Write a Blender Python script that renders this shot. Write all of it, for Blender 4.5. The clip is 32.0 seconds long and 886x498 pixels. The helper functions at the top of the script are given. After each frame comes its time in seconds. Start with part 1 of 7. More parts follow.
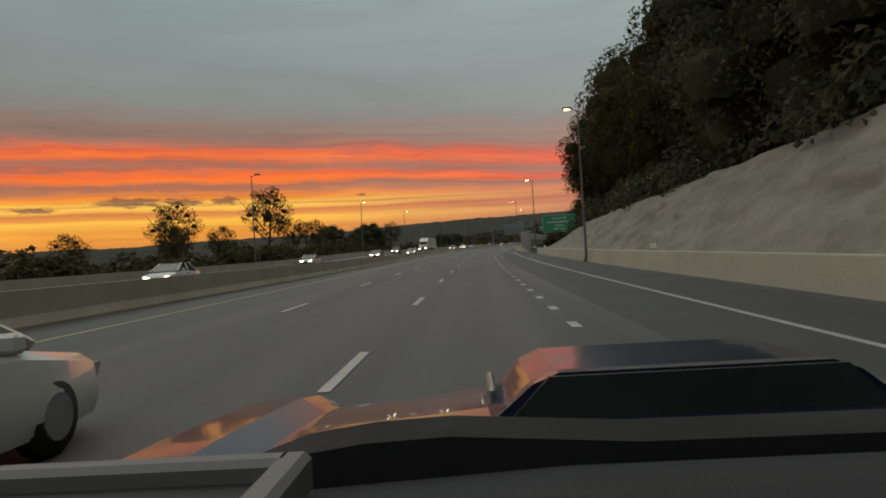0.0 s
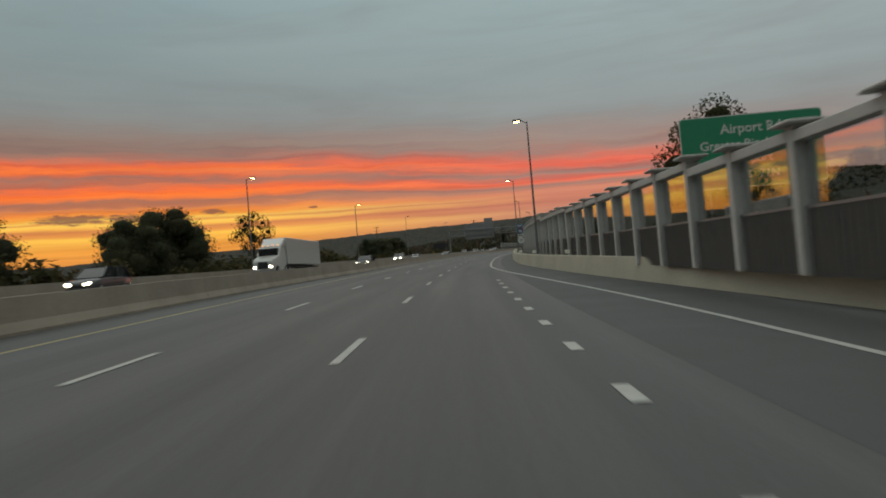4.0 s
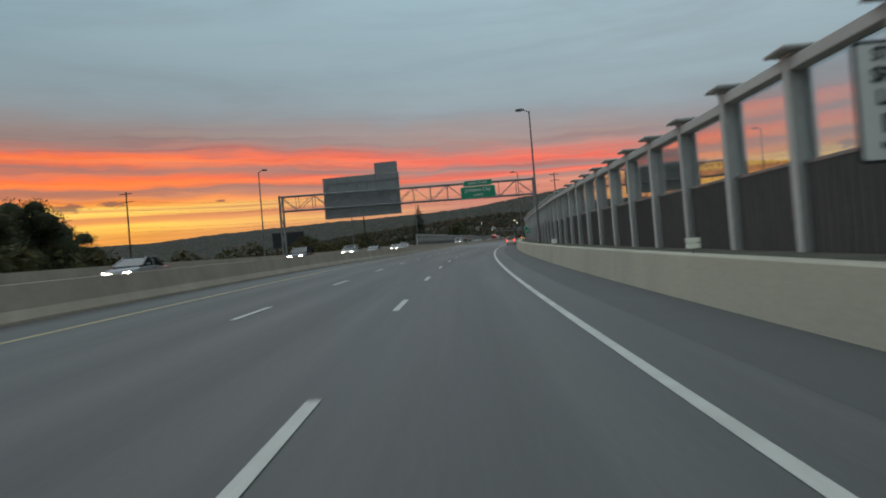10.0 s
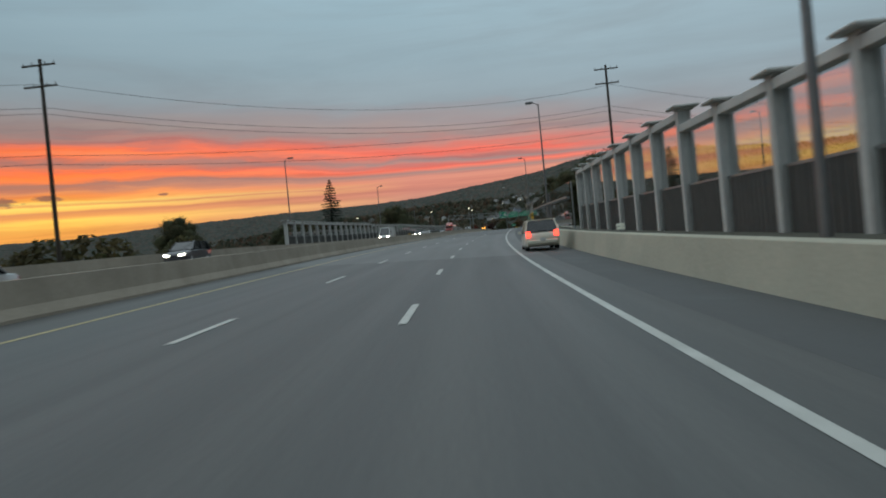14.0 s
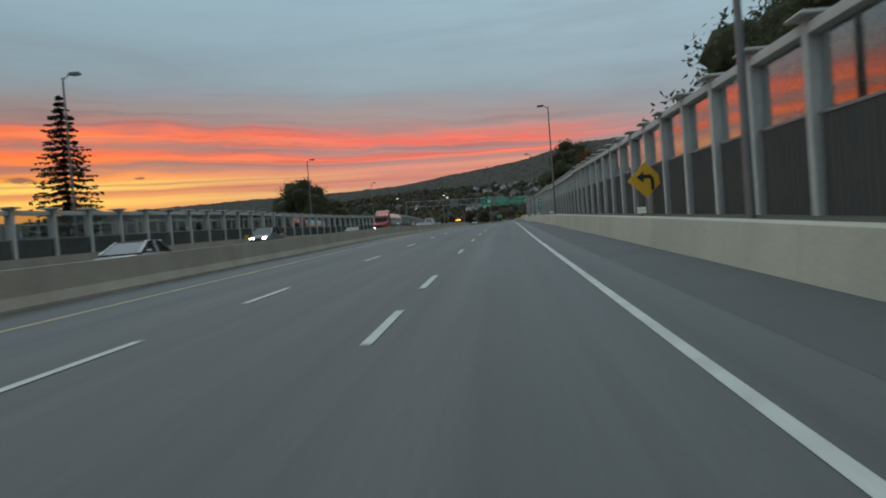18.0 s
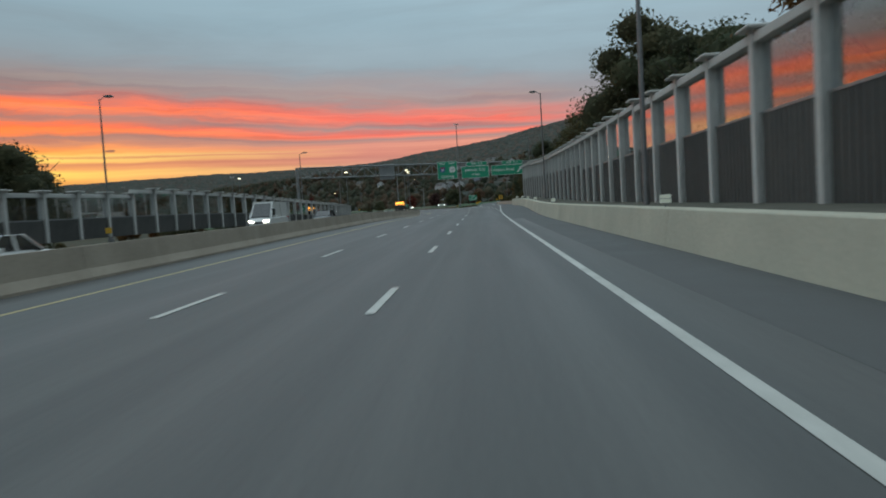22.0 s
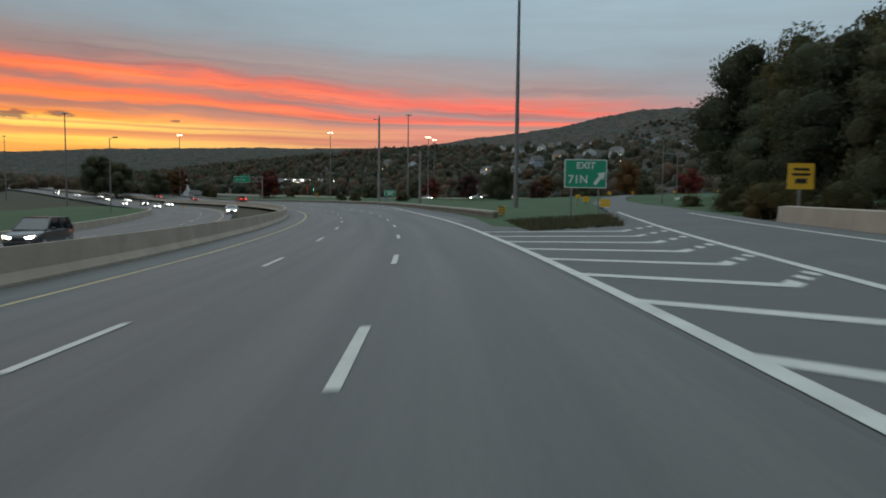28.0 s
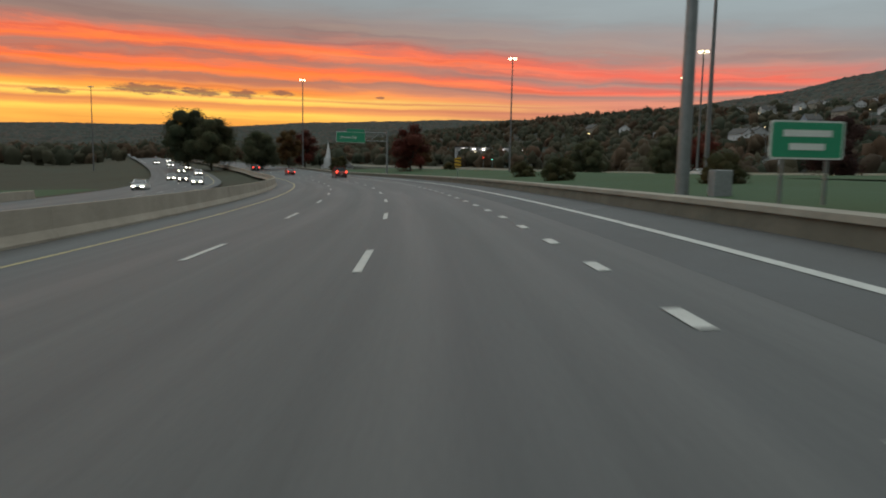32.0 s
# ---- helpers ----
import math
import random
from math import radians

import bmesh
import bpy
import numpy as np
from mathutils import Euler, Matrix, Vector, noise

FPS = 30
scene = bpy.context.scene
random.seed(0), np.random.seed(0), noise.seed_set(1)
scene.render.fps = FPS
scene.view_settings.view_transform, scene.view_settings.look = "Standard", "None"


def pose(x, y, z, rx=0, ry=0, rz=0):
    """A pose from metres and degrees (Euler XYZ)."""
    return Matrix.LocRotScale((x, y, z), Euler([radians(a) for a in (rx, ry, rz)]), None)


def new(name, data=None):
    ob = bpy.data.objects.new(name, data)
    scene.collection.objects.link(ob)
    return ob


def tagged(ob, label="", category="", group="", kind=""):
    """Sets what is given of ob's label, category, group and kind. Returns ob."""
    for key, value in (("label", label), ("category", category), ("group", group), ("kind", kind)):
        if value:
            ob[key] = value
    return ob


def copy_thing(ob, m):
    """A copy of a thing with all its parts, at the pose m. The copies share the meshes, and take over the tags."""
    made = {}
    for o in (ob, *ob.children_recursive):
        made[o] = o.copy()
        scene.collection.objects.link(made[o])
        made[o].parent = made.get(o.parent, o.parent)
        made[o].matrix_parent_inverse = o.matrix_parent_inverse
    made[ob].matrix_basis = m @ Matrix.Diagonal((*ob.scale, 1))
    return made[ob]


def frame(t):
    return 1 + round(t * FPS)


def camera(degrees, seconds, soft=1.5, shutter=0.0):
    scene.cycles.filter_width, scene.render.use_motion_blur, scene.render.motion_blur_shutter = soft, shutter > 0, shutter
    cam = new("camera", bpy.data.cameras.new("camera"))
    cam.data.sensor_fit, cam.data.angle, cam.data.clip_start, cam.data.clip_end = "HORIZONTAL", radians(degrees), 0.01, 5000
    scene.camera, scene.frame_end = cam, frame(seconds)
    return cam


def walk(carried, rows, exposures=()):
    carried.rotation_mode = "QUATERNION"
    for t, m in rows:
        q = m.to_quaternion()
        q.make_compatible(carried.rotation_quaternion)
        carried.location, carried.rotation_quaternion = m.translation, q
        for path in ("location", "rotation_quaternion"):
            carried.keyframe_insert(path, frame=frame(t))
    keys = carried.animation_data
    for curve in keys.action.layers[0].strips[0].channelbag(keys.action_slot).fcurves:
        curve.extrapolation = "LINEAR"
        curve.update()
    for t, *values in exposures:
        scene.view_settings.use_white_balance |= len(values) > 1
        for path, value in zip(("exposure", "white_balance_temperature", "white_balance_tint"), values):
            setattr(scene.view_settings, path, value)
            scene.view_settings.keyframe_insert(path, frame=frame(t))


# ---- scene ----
cam = camera(65.0, 32.0, soft=1.9, shutter=0.25)
# seconds, place, heading to the left, pitch, lean
PATH = [
    (0, -0.049, 0.000, 1.577, 1.81, 0.99, -3.27),
    (0.04, -0.049, 0.000, 1.577, 1.81, 0.99, -3.27),
    (0.1, -0.027, 3.285, 1.631, 1.70, 0.98, -3.23),
    (0.2, -0.002, 6.558, 1.685, 1.58, 0.97, -3.21),
    (0.3, 0.027, 9.820, 1.738, 1.48, 0.96, -3.17),
    (0.5, 0.094, 16.311, 1.845, 1.27, 0.95, -3.11),
    (1, 0.308, 32.346, 2.108, 0.71, 1.30, -3.35),
    (1.5, 0.589, 48.102, 2.367, 0.14, 1.59, -3.70),
    (2, 0.937, 63.574, 2.652, -0.37, 1.95, -4.53),
    (2.5, 1.499, 78.786, 2.935, -0.77, 1.75, -4.32),
    (3, 2.120, 93.773, 3.214, -1.10, 1.69, -4.48),
    (3.5, 2.814, 108.593, 3.505, -1.49, 1.63, -4.64),
    (4, 3.607, 123.304, 3.804, -2.01, 1.56, -4.80),
    (4.5, 4.331, 137.976, 4.108, -2.64, 1.50, -4.96),
    (5, 5.215, 152.659, 4.413, -3.17, 1.69, -5.06),
    (5.5, 6.274, 167.385, 4.716, -3.82, 1.43, -5.07),
    (6, 7.509, 182.187, 5.019, -4.39, 1.26, -4.96),
    (6.5, 8.975, 197.051, 5.322, -4.95, 0.94, -3.83),
    (7, 10.595, 211.976, 5.649, -5.71, 0.81, -3.42),
    (7.5, 12.370, 226.920, 5.982, -6.18, 0.70, -4.08),
    (8, 14.303, 241.839, 6.315, -6.71, 0.67, -4.89),
    (8.5, 16.463, 256.666, 6.637, -7.35, 0.59, -4.51),
    (9, 18.755, 271.356, 6.948, -7.95, 0.57, -4.67),
    (9.5, 21.161, 285.880, 7.257, -8.59, 0.60, -4.49),
    (10, 23.671, 300.210, 7.563, -9.13, 0.63, -4.72),
    (10.5, 26.270, 314.405, 7.863, -9.67, 0.51, -4.96),
    (11, 29.016, 328.512, 8.161, -10.15, 0.31, -5.10),
    (11.5, 31.922, 342.547, 8.458, -10.70, 0.08, -5.37),
    (12, 34.996, 356.527, 8.746, -11.20, -0.06, -5.26),
    (12.5, 38.115, 370.455, 9.031, -11.68, -0.18, -5.50),
    (13, 41.363, 384.291, 9.314, -12.18, -0.25, -5.32),
    (13.5, 44.729, 398.052, 9.596, -12.68, -0.34, -5.46),
    (14, 48.214, 411.754, 9.873, -13.17, -0.43, -5.48),
    (14.5, 51.931, 425.411, 10.147, -13.77, -0.46, -5.36),
    (15, 55.805, 439.087, 10.423, -13.73, -0.80, -5.26),
    (15.5, 59.862, 452.807, 10.717, -13.76, -1.13, -5.16),
    (16, 64.124, 466.597, 11.026, -13.80, -1.46, -5.06),
    (16.5, 68.714, 480.417, 11.330, -13.79, -1.79, -4.96),
    (17, 73.490, 494.313, 11.640, -14.22, -1.75, -4.60),
    (17.5, 78.411, 508.256, 11.967, -14.53, -1.56, -4.63),
    (18, 83.438, 522.218, 12.297, -14.79, -1.40, -4.48),
    (18.5, 88.409, 536.187, 12.630, -15.15, -1.01, -4.21),
    (19, 93.402, 550.068, 12.936, -15.53, -1.41, -3.92),
    (19.5, 98.396, 563.827, 13.232, -15.67, -1.88, -4.08),
    (20, 103.373, 577.426, 13.525, -15.55, -2.53, -3.74),
    (20.5, 108.309, 590.899, 13.786, -15.62, -2.87, -3.78),
    (21, 113.229, 604.262, 13.987, -15.55, -3.27, -3.65),
    (21.5, 118.133, 617.569, 14.187, -15.95, -3.47, -3.48),
    (22, 123.022, 630.875, 14.387, -16.71, -3.21, -3.45),
    (22.5, 127.983, 644.216, 14.547, -17.66, -2.48, -3.20),
    (23, 132.973, 657.678, 14.697, -18.93, -2.31, -2.76),
    (23.5, 138.012, 671.276, 14.849, -19.27, -1.78, -2.61),
    (24, 143.119, 685.027, 15.024, -19.36, -1.95, -2.09),
    (24.5, 148.024, 698.982, 15.241, -19.45, -1.75, -1.01),
    (25, 152.930, 713.016, 15.454, -19.17, -2.43, -0.54),
    (25.5, 157.745, 727.066, 15.659, -19.11, -2.56, 0.44),
    (26, 162.360, 741.075, 15.747, -18.29, -2.84, 0.48),
    (26.5, 166.821, 755.004, 15.839, -17.13, -3.12, 0.52),
    (27, 170.911, 768.901, 15.932, -15.70, -3.40, 0.55),
    (27.5, 174.593, 782.806, 15.961, -14.11, -3.67, 0.59),
    (28, 177.855, 796.749, 15.937, -12.68, -3.98, 0.61),
    (28.5, 180.759, 810.753, 15.918, -11.08, -4.32, 0.74),
    (29, 183.235, 824.867, 15.902, -9.36, -4.61, 0.80),
    (29.5, 185.259, 839.100, 15.939, -7.42, -4.72, 1.23),
    (30, 186.805, 853.455, 15.975, -5.39, -5.12, 1.10),
    (30.5, 187.893, 867.917, 16.015, -3.43, -5.36, 1.47),
    (31, 188.457, 882.476, 16.061, -1.41, -5.71, 1.45),
    (31.5, 188.485, 897.114, 16.111, 0.77, -6.15, 1.08),
    (32, 187.971, 911.811, 16.161, 2.96, -6.33, 1.11),
]
EXPOSURES = [(0.0, -0.1, 7900, 12), (5.0, -0.05, 7500, 11), (7.0, -0.05, 7300, 11), (9.0, 0.1, 6750, 9), (11.0, 0.2, 6550, 8), (17.0, 0.2, 6350, 6), (25.0, 0.35, 6250, 5), (28.0, 0.3, 6450, 8), (30.0, 0.25, 6650, 10), (32.0, 0.2, 7150, 11)]
walk(cam, [(t, pose(x, y, z, 90 + pitch, 0, yaw) @ pose(0, 0, 0, 0, 0, lean)) for t, x, y, z, yaw, pitch, lean in PATH], EXPOSURES)

# the road's line: bends to the left per metre (thousandths) every 20 m, heights every 50 m
BENDS = [-0.485, -0.462, -0.421, -0.359, -0.265, -0.300, -0.297, -0.275, -0.380, -0.579, -0.764, -0.805, -0.717, -0.637, -0.685, -0.741, -0.679, -0.602, -0.659, -0.794, -0.873, -0.803, -0.683, -0.635, -0.665, -0.783, -0.870, -0.807, -0.599, -0.394, -0.268, -0.181, -0.191, -0.164, -0.017, 0.112, 0.096, -0.016, -0.084, 0.085, 0.483, 1.085, 1.658, 1.983, 2.083, 2.160, 2.309, 2.454, 2.517, 2.505, 2.514, 2.533, 2.489, 2.381, 2.236, 2.070, 1.891, 1.701, 1.500, 1.288, 1.069, 0.851, 0.638, 0.436, 0.248, 0.069, -0.105]
HEIGHTS = [-1.63, -0.81, 0.00, 0.82, 1.75, 2.78, 3.79, 4.89, 5.95, 6.99, 7.97, 8.94, 10.01, 11.13, 12.15, 12.85, 13.38, 14.11, 14.45, 14.38, 14.51, 14.67, 14.75, 14.75, 14.9, 16.0, 17.1, 18.3, 19.6, 21.2, 22.8, 24.4, 26.0, 27.4, 28.6]
BANK = 0.0554
FIRST_HEADING = -0.00920
DASH_START = 11.65
DASH_STEP = 12.192
S_LINE = np.arange(-100.0, 1600.0, 1.0)
_bend = np.interp(S_LINE, np.arange(-60.0, 1261.0, 20.0), np.array(BENDS) * 1e-3)
_turn = np.cumsum(_bend)
_turn += FIRST_HEADING - np.interp(0, S_LINE, _turn)
_cx, _cy = np.cumsum(-np.sin(_turn)), np.cumsum(np.cos(_turn))
_cx -= np.interp(0, S_LINE, _cx)
_cy -= np.interp(0, S_LINE, _cy)
_cz = np.interp(S_LINE, np.arange(-100.0, 1601.0, 50.0), HEIGHTS)
_bank = np.convolve(np.pad(_bend * 1e3, 20, mode="edge"), np.ones(41) / 41, "valid") * BANK
_bank = np.tanh(_bank / 0.065) * 0.065


def heading(s):
    return float(np.interp(s, S_LINE, _turn))


def on(s, lat=0.0, up=0.0):
    """A place by metres along our lane, metres to its right and metres above the road. Beyond its ends the line runs straight on."""
    c = min(max(s, S_LINE[0]), S_LINE[-1])
    h, over = heading(c), s - c
    x = float(np.interp(c, S_LINE, _cx)) + lat * math.cos(h) - over * math.sin(h)
    y = float(np.interp(c, S_LINE, _cy)) + lat * math.sin(h) + over * math.cos(h)
    tilt = float(np.interp(c, S_LINE, _bank)) * max(-30.0, min(30.0, lat))
    return Vector((x, y, float(np.interp(c, S_LINE, _cz)) + tilt + up))


def along(s, lat=0.0, up=0.0, turn=0.0):
    """A pose at such a place, +y along the road, turned to the left by so many degrees."""
    return Matrix.Translation(on(s, lat, up)) @ Matrix.Rotation(heading(s) + radians(turn), 4, "Z")

# ---- light: dusk sky with lit cloud streaks ----
def node(tree, kind, **settings):
    n = tree.nodes.new(kind)
    for key, value in settings.items():
        if key == "operation":
            n.operation = value
        elif key == "blend_type":
            n.blend_type = value
        elif key == "data_type":
            n.data_type = value
        elif key == "inputs":
            for slot, v in value.items():
                n.inputs[slot].default_value = v
    return n


def ramp(tree, stops, fac=None, smooth=False):
    n = tree.nodes.new("ShaderNodeValToRGB")
    n.color_ramp.interpolation = "EASE" if smooth else "LINEAR"
    e = n.color_ramp.elements
    while len(e) < len(stops):
        e.new(0.5)
    for el, (at, col) in zip(e, stops):
        el.position = at
        el.color = (*col, 1.0) if len(col) == 3 else col
    if fac is not None:
        tree.links.new(fac, n.inputs[0])
    return n.outputs[0]


def maths(tree, op, a, b=None, c=None, clamp=False):
    n = tree.nodes.new("ShaderNodeMath")
    n.operation, n.use_clamp = op, clamp
    for i, v in enumerate((a, b, c)):
        if v is None:
            continue
        if isinstance(v, (int, float)):
            n.inputs[i].default_value = v
        else:
            tree.links.new(v, n.inputs[i])
    return n.outputs[0]


def mix(tree, fac, a, b, blend="MIX"):
    n = tree.nodes.new("ShaderNodeMix")
    n.data_type, n.blend_type = "RGBA", blend
    for slot, v in ((0, fac), (6, a), (7, b)):
        if isinstance(v, (int, float)):
            n.inputs[slot].default_value = v
        elif isinstance(v, tuple):
            n.inputs[slot].default_value = (*v, 1.0)
        else:
            tree.links.new(v, n.inputs[slot])
    return n.outputs[2]


def combine(tree, x, y, z=0.0):
    n = tree.nodes.new("ShaderNodeCombineXYZ")
    for i, v in enumerate((x, y, z)):
        if isinstance(v, (int, float)):
            n.inputs[i].default_value = v
        else:
            tree.links.new(v, n.inputs[i])
    return n.outputs[0]


def noise_tex(tree, vector, scale, detail=4.0, rough=0.55, distort=0.0):
    n = tree.nodes.new("ShaderNodeTexNoise")
    n.inputs["Scale"].default_value, n.inputs["Detail"].default_value = scale, detail
    n.inputs["Roughness"].default_value, n.inputs["Distortion"].default_value = rough, distort
    if vector is not None:
        tree.links.new(vector, n.inputs["Vector"])
    return n.outputs[0]


world = bpy.data.worlds.new("dusk_sky")
scene.world = world
world.use_nodes = True
wt = world.node_tree
wt.nodes.clear()
_coord = wt.nodes.new("ShaderNodeTexCoord")
_sep = wt.nodes.new("ShaderNodeSeparateXYZ")
wt.links.new(_coord.outputs["Generated"], _sep.inputs[0])
sx, sy, sz = _sep.outputs
# bearing to the left of +y and height, both in degrees
bearing = maths(wt, "MULTIPLY", maths(wt, "ARCTAN2", maths(wt, "MULTIPLY", sx, -1.0), sy), 57.2958)
height = maths(wt, "MULTIPLY", maths(wt, "ARCSINE", sz), 57.2958)
SUN_BEARING = 34.0
_far = maths(wt, "ABSOLUTE", maths(wt, "SUBTRACT", bearing, SUN_BEARING))
glow = maths(wt, "POWER", maths(wt, "MAXIMUM", maths(wt, "SUBTRACT", 1.0, maths(wt, "DIVIDE", _far, 75.0)), 0.0), 1.4)
# clear sky and high grey cloud behind the streaks
h01 = maths(wt, "DIVIDE", height, 45.0, clamp=True)
cool = ramp(wt, [(0.0, (0.28, 0.21, 0.19)), (0.12, (0.24, 0.20, 0.20)), (0.27, (0.277, 0.358, 0.410)), (0.5, (0.337, 0.486, 0.568)), (1.0, (0.99, 1.14, 1.22))], h01)
warm = ramp(wt, [(0.0, (0.80, 0.26, 0.07)), (0.07, (0.85, 0.30, 0.08)), (0.14, (0.46, 0.20, 0.12)), (0.24, (0.24, 0.18, 0.165)), (0.32, (0.190, 0.240, 0.270)), (0.5, (0.205, 0.330, 0.400)), (1.0, (1.0, 1.14, 1.22))], h01)
base = mix(wt, maths(wt, "MULTIPLY", glow, 1.0, clamp=True), cool, warm)
patch = noise_tex(wt, combine(wt, maths(wt, "MULTIPLY", bearing, 0.022), maths(wt, "MULTIPLY", height, 0.09)), 1.7, 5.0, 0.55, 0.3)
base = mix(wt, ramp(wt, [(0.3, (0, 0, 0)), (0.75, (0.4, 0.4, 0.4))], patch), base, (0.35, 0.432, 0.478))
shade = noise_tex(wt, combine(wt, maths(wt, "MULTIPLY", bearing, 0.03), maths(wt, "MULTIPLY", height, 0.22), 11.0), 1.3, 6.0, 0.6, 0.5)
base = mix(wt, ramp(wt, [(0.48, (0, 0, 0)), (0.75, (0.32,) * 3)], shade), base, (0.19, 0.205, 0.225))
# bands of lit cloud: their heights sag away from the sun, wavy and torn at the edges
turn01 = maths(wt, "DIVIDE", maths(wt, "ADD", bearing, 40.0), 80.0, clamp=True)
sag = ramp(wt, [(0.0, (1.0,) * 3), (0.175, (0.86,) * 3), (0.35, (0.56,) * 3), (0.44, (0.36,) * 3), (0.5, (0.22,) * 3), (0.575, (0.06,) * 3), (0.66, (0.0,) * 3), (0.85, (0.0,) * 3), (1.0, (0.12,) * 3)], turn01)
upper = ramp(wt, [(0.118, (0.08,) * 3), (0.145, (1.0,) * 3)], h01)
calm = ramp(wt, [(0.12, (0.28,) * 3), (0.16, (1.0,) * 3)], h01)
wave = maths(wt, "MULTIPLY", maths(wt, "SUBTRACT", noise_tex(wt, combine(wt, maths(wt, "MULTIPLY", bearing, 0.055), maths(wt, "MULTIPLY", height, 0.16), 2.0), 1.0, 3.0), 0.5), 1.5)
torn = maths(wt, "MULTIPLY", maths(wt, "SUBTRACT", noise_tex(wt, combine(wt, maths(wt, "MULTIPLY", bearing, 0.13), maths(wt, "MULTIPLY", height, 0.85), 6.0), 1.0, 6.0, 0.6, 0.4), 0.5), 1.9)
lift = maths(wt, "ADD", maths(wt, "MULTIPLY", maths(wt, "MULTIPLY", sag, upper), 2.5), maths(wt, "MULTIPLY", maths(wt, "ADD", wave, torn), calm))
band = maths(wt, "DIVIDE", maths(wt, "ADD", height, lift), 14.0, clamp=True)


def layers(*stops):
    return ramp(wt, [(deg / 14.0, col) for deg, col in stops], band)


near_sun = layers((1.5, (0.70, 0.27, 0.08)), (3.4, (0.92, 0.40, 0.08)), (4.25, (1.0, 0.58, 0.11)), (4.5, (0.82, 0.33, 0.09)), (4.85, (0.66, 0.25, 0.09)), (5.02, (0.95, 0.50, 0.11)), (5.27, (1.0, 0.66, 0.14)), (5.38, (0.78, 0.33, 0.10)),
                  (5.52, (1.0, 0.68, 0.15)), (5.72, (0.98, 0.44, 0.08)), (6.05, (0.88, 0.28, 0.07)), (6.5, (0.52, 0.19, 0.11)), (6.9, (0.40, 0.17, 0.12)), (7.12, (0.80, 0.20, 0.075)), (7.45, (1.0, 0.22, 0.055)), (7.75, (0.95, 0.175, 0.06)),
                  (8.1, (0.55, 0.17, 0.11)), (8.42, (0.40, 0.17, 0.135)), (8.72, (0.78, 0.17, 0.08)), (9.05, (1.0, 0.22, 0.065)), (9.4, (0.78, 0.16, 0.085)), (9.9, (0.42, 0.175, 0.145)), (10.6, (0.29, 0.19, 0.17)))
off_sun = layers((2.5, (0.44, 0.24, 0.19)), (5.0, (0.64, 0.25, 0.18)), (6.1, (0.62, 0.24, 0.18)), (6.85, (0.36, 0.22, 0.20)), (7.2, (0.64, 0.20, 0.15)), (7.5, (0.86, 0.18, 0.125)), (7.8, (0.70, 0.18, 0.14)), (8.25, (0.34, 0.225, 0.215)),
                 (8.65, (0.52, 0.20, 0.17)), (9.1, (0.86, 0.175, 0.125)), (9.7, (0.64, 0.19, 0.155)), (10.5, (0.37, 0.235, 0.22)))
streak_colour = mix(wt, ramp(wt, [(0.36, (0, 0, 0)), (0.68, (1, 1, 1))], turn01), off_sun, near_sun)
# grey wisps across the bands
wisp = noise_tex(wt, combine(wt, maths(wt, "MULTIPLY", bearing, 0.04), maths(wt, "MULTIPLY", maths(wt, "ADD", height, lift), 1.0), 3.7), 1.0, 6.0, 0.6, 0.3)
veil = maths(wt, "MULTIPLY", ramp(wt, [(0.5, (0, 0, 0)), (0.68, (0.6,) * 3)], wisp), ramp(wt, [(0.41, (0.15,) * 3), (0.47, (1, 1, 1))], band))
streak_colour = mix(wt, veil, streak_colour, (0.36, 0.20, 0.17))
fine = noise_tex(wt, combine(wt, maths(wt, "MULTIPLY", bearing, 0.05), maths(wt, "MULTIPLY", maths(wt, "ADD", height, maths(wt, "MULTIPLY", lift, 0.8)), 1.5), 8.3), 1.0, 5.0, 0.55, 0.5)
streak_colour = mix(wt, 1.0, streak_colour, ramp(wt, [(0.3, (0.82, 0.78, 0.84)), (0.5, (1.0, 1.0, 1.0)), (0.7, (1.10, 1.18, 1.12))], fine), "MULTIPLY")
reach = maths(wt, "MULTIPLY", ramp(wt, [(0.015, (0, 0, 0)), (0.13, (1, 1, 1))], glow), ramp(wt, [(0.69, (1, 1, 1)), (0.93, (0, 0, 0))], band))
colour = mix(wt, reach, base, streak_colour)
# small dark clouds in one row
def dark_cloud(at, up, wide, tall):
    dx = maths(wt, "DIVIDE", maths(wt, "SUBTRACT", bearing, at), wide)
    dy = maths(wt, "DIVIDE", maths(wt, "SUBTRACT", height, up), tall)
    ragged = maths(wt, "MULTIPLY", maths(wt, "SUBTRACT", noise_tex(wt, combine(wt, maths(wt, "MULTIPLY", bearing, 1.1), maths(wt, "MULTIPLY", height, 4.0)), 1.0, 4.0, 0.6), 0.5), 2.4)
    r = maths(wt, "ADD", maths(wt, "SQRT", maths(wt, "ADD", maths(wt, "MULTIPLY", dx, dx), maths(wt, "MULTIPLY", dy, dy))), ragged)
    return ramp(wt, [(0.55, (0.8,) * 3), (1.0, (0, 0, 0))], r)


CLOUDS = [(16.0, 5.88, 0.95, 0.26), (19.0, 5.7, 1.3, 0.3), (22.0, 5.7, 1.6, 0.36), (25.8, 5.7, 2.6, 0.45), (32.3, 5.2, 1.6, 0.26), (8.3, 5.8, 0.45, 0.13)]
for _c in CLOUDS:
    colour = mix(wt, dark_cloud(*_c), colour, (0.20, 0.10, 0.085))
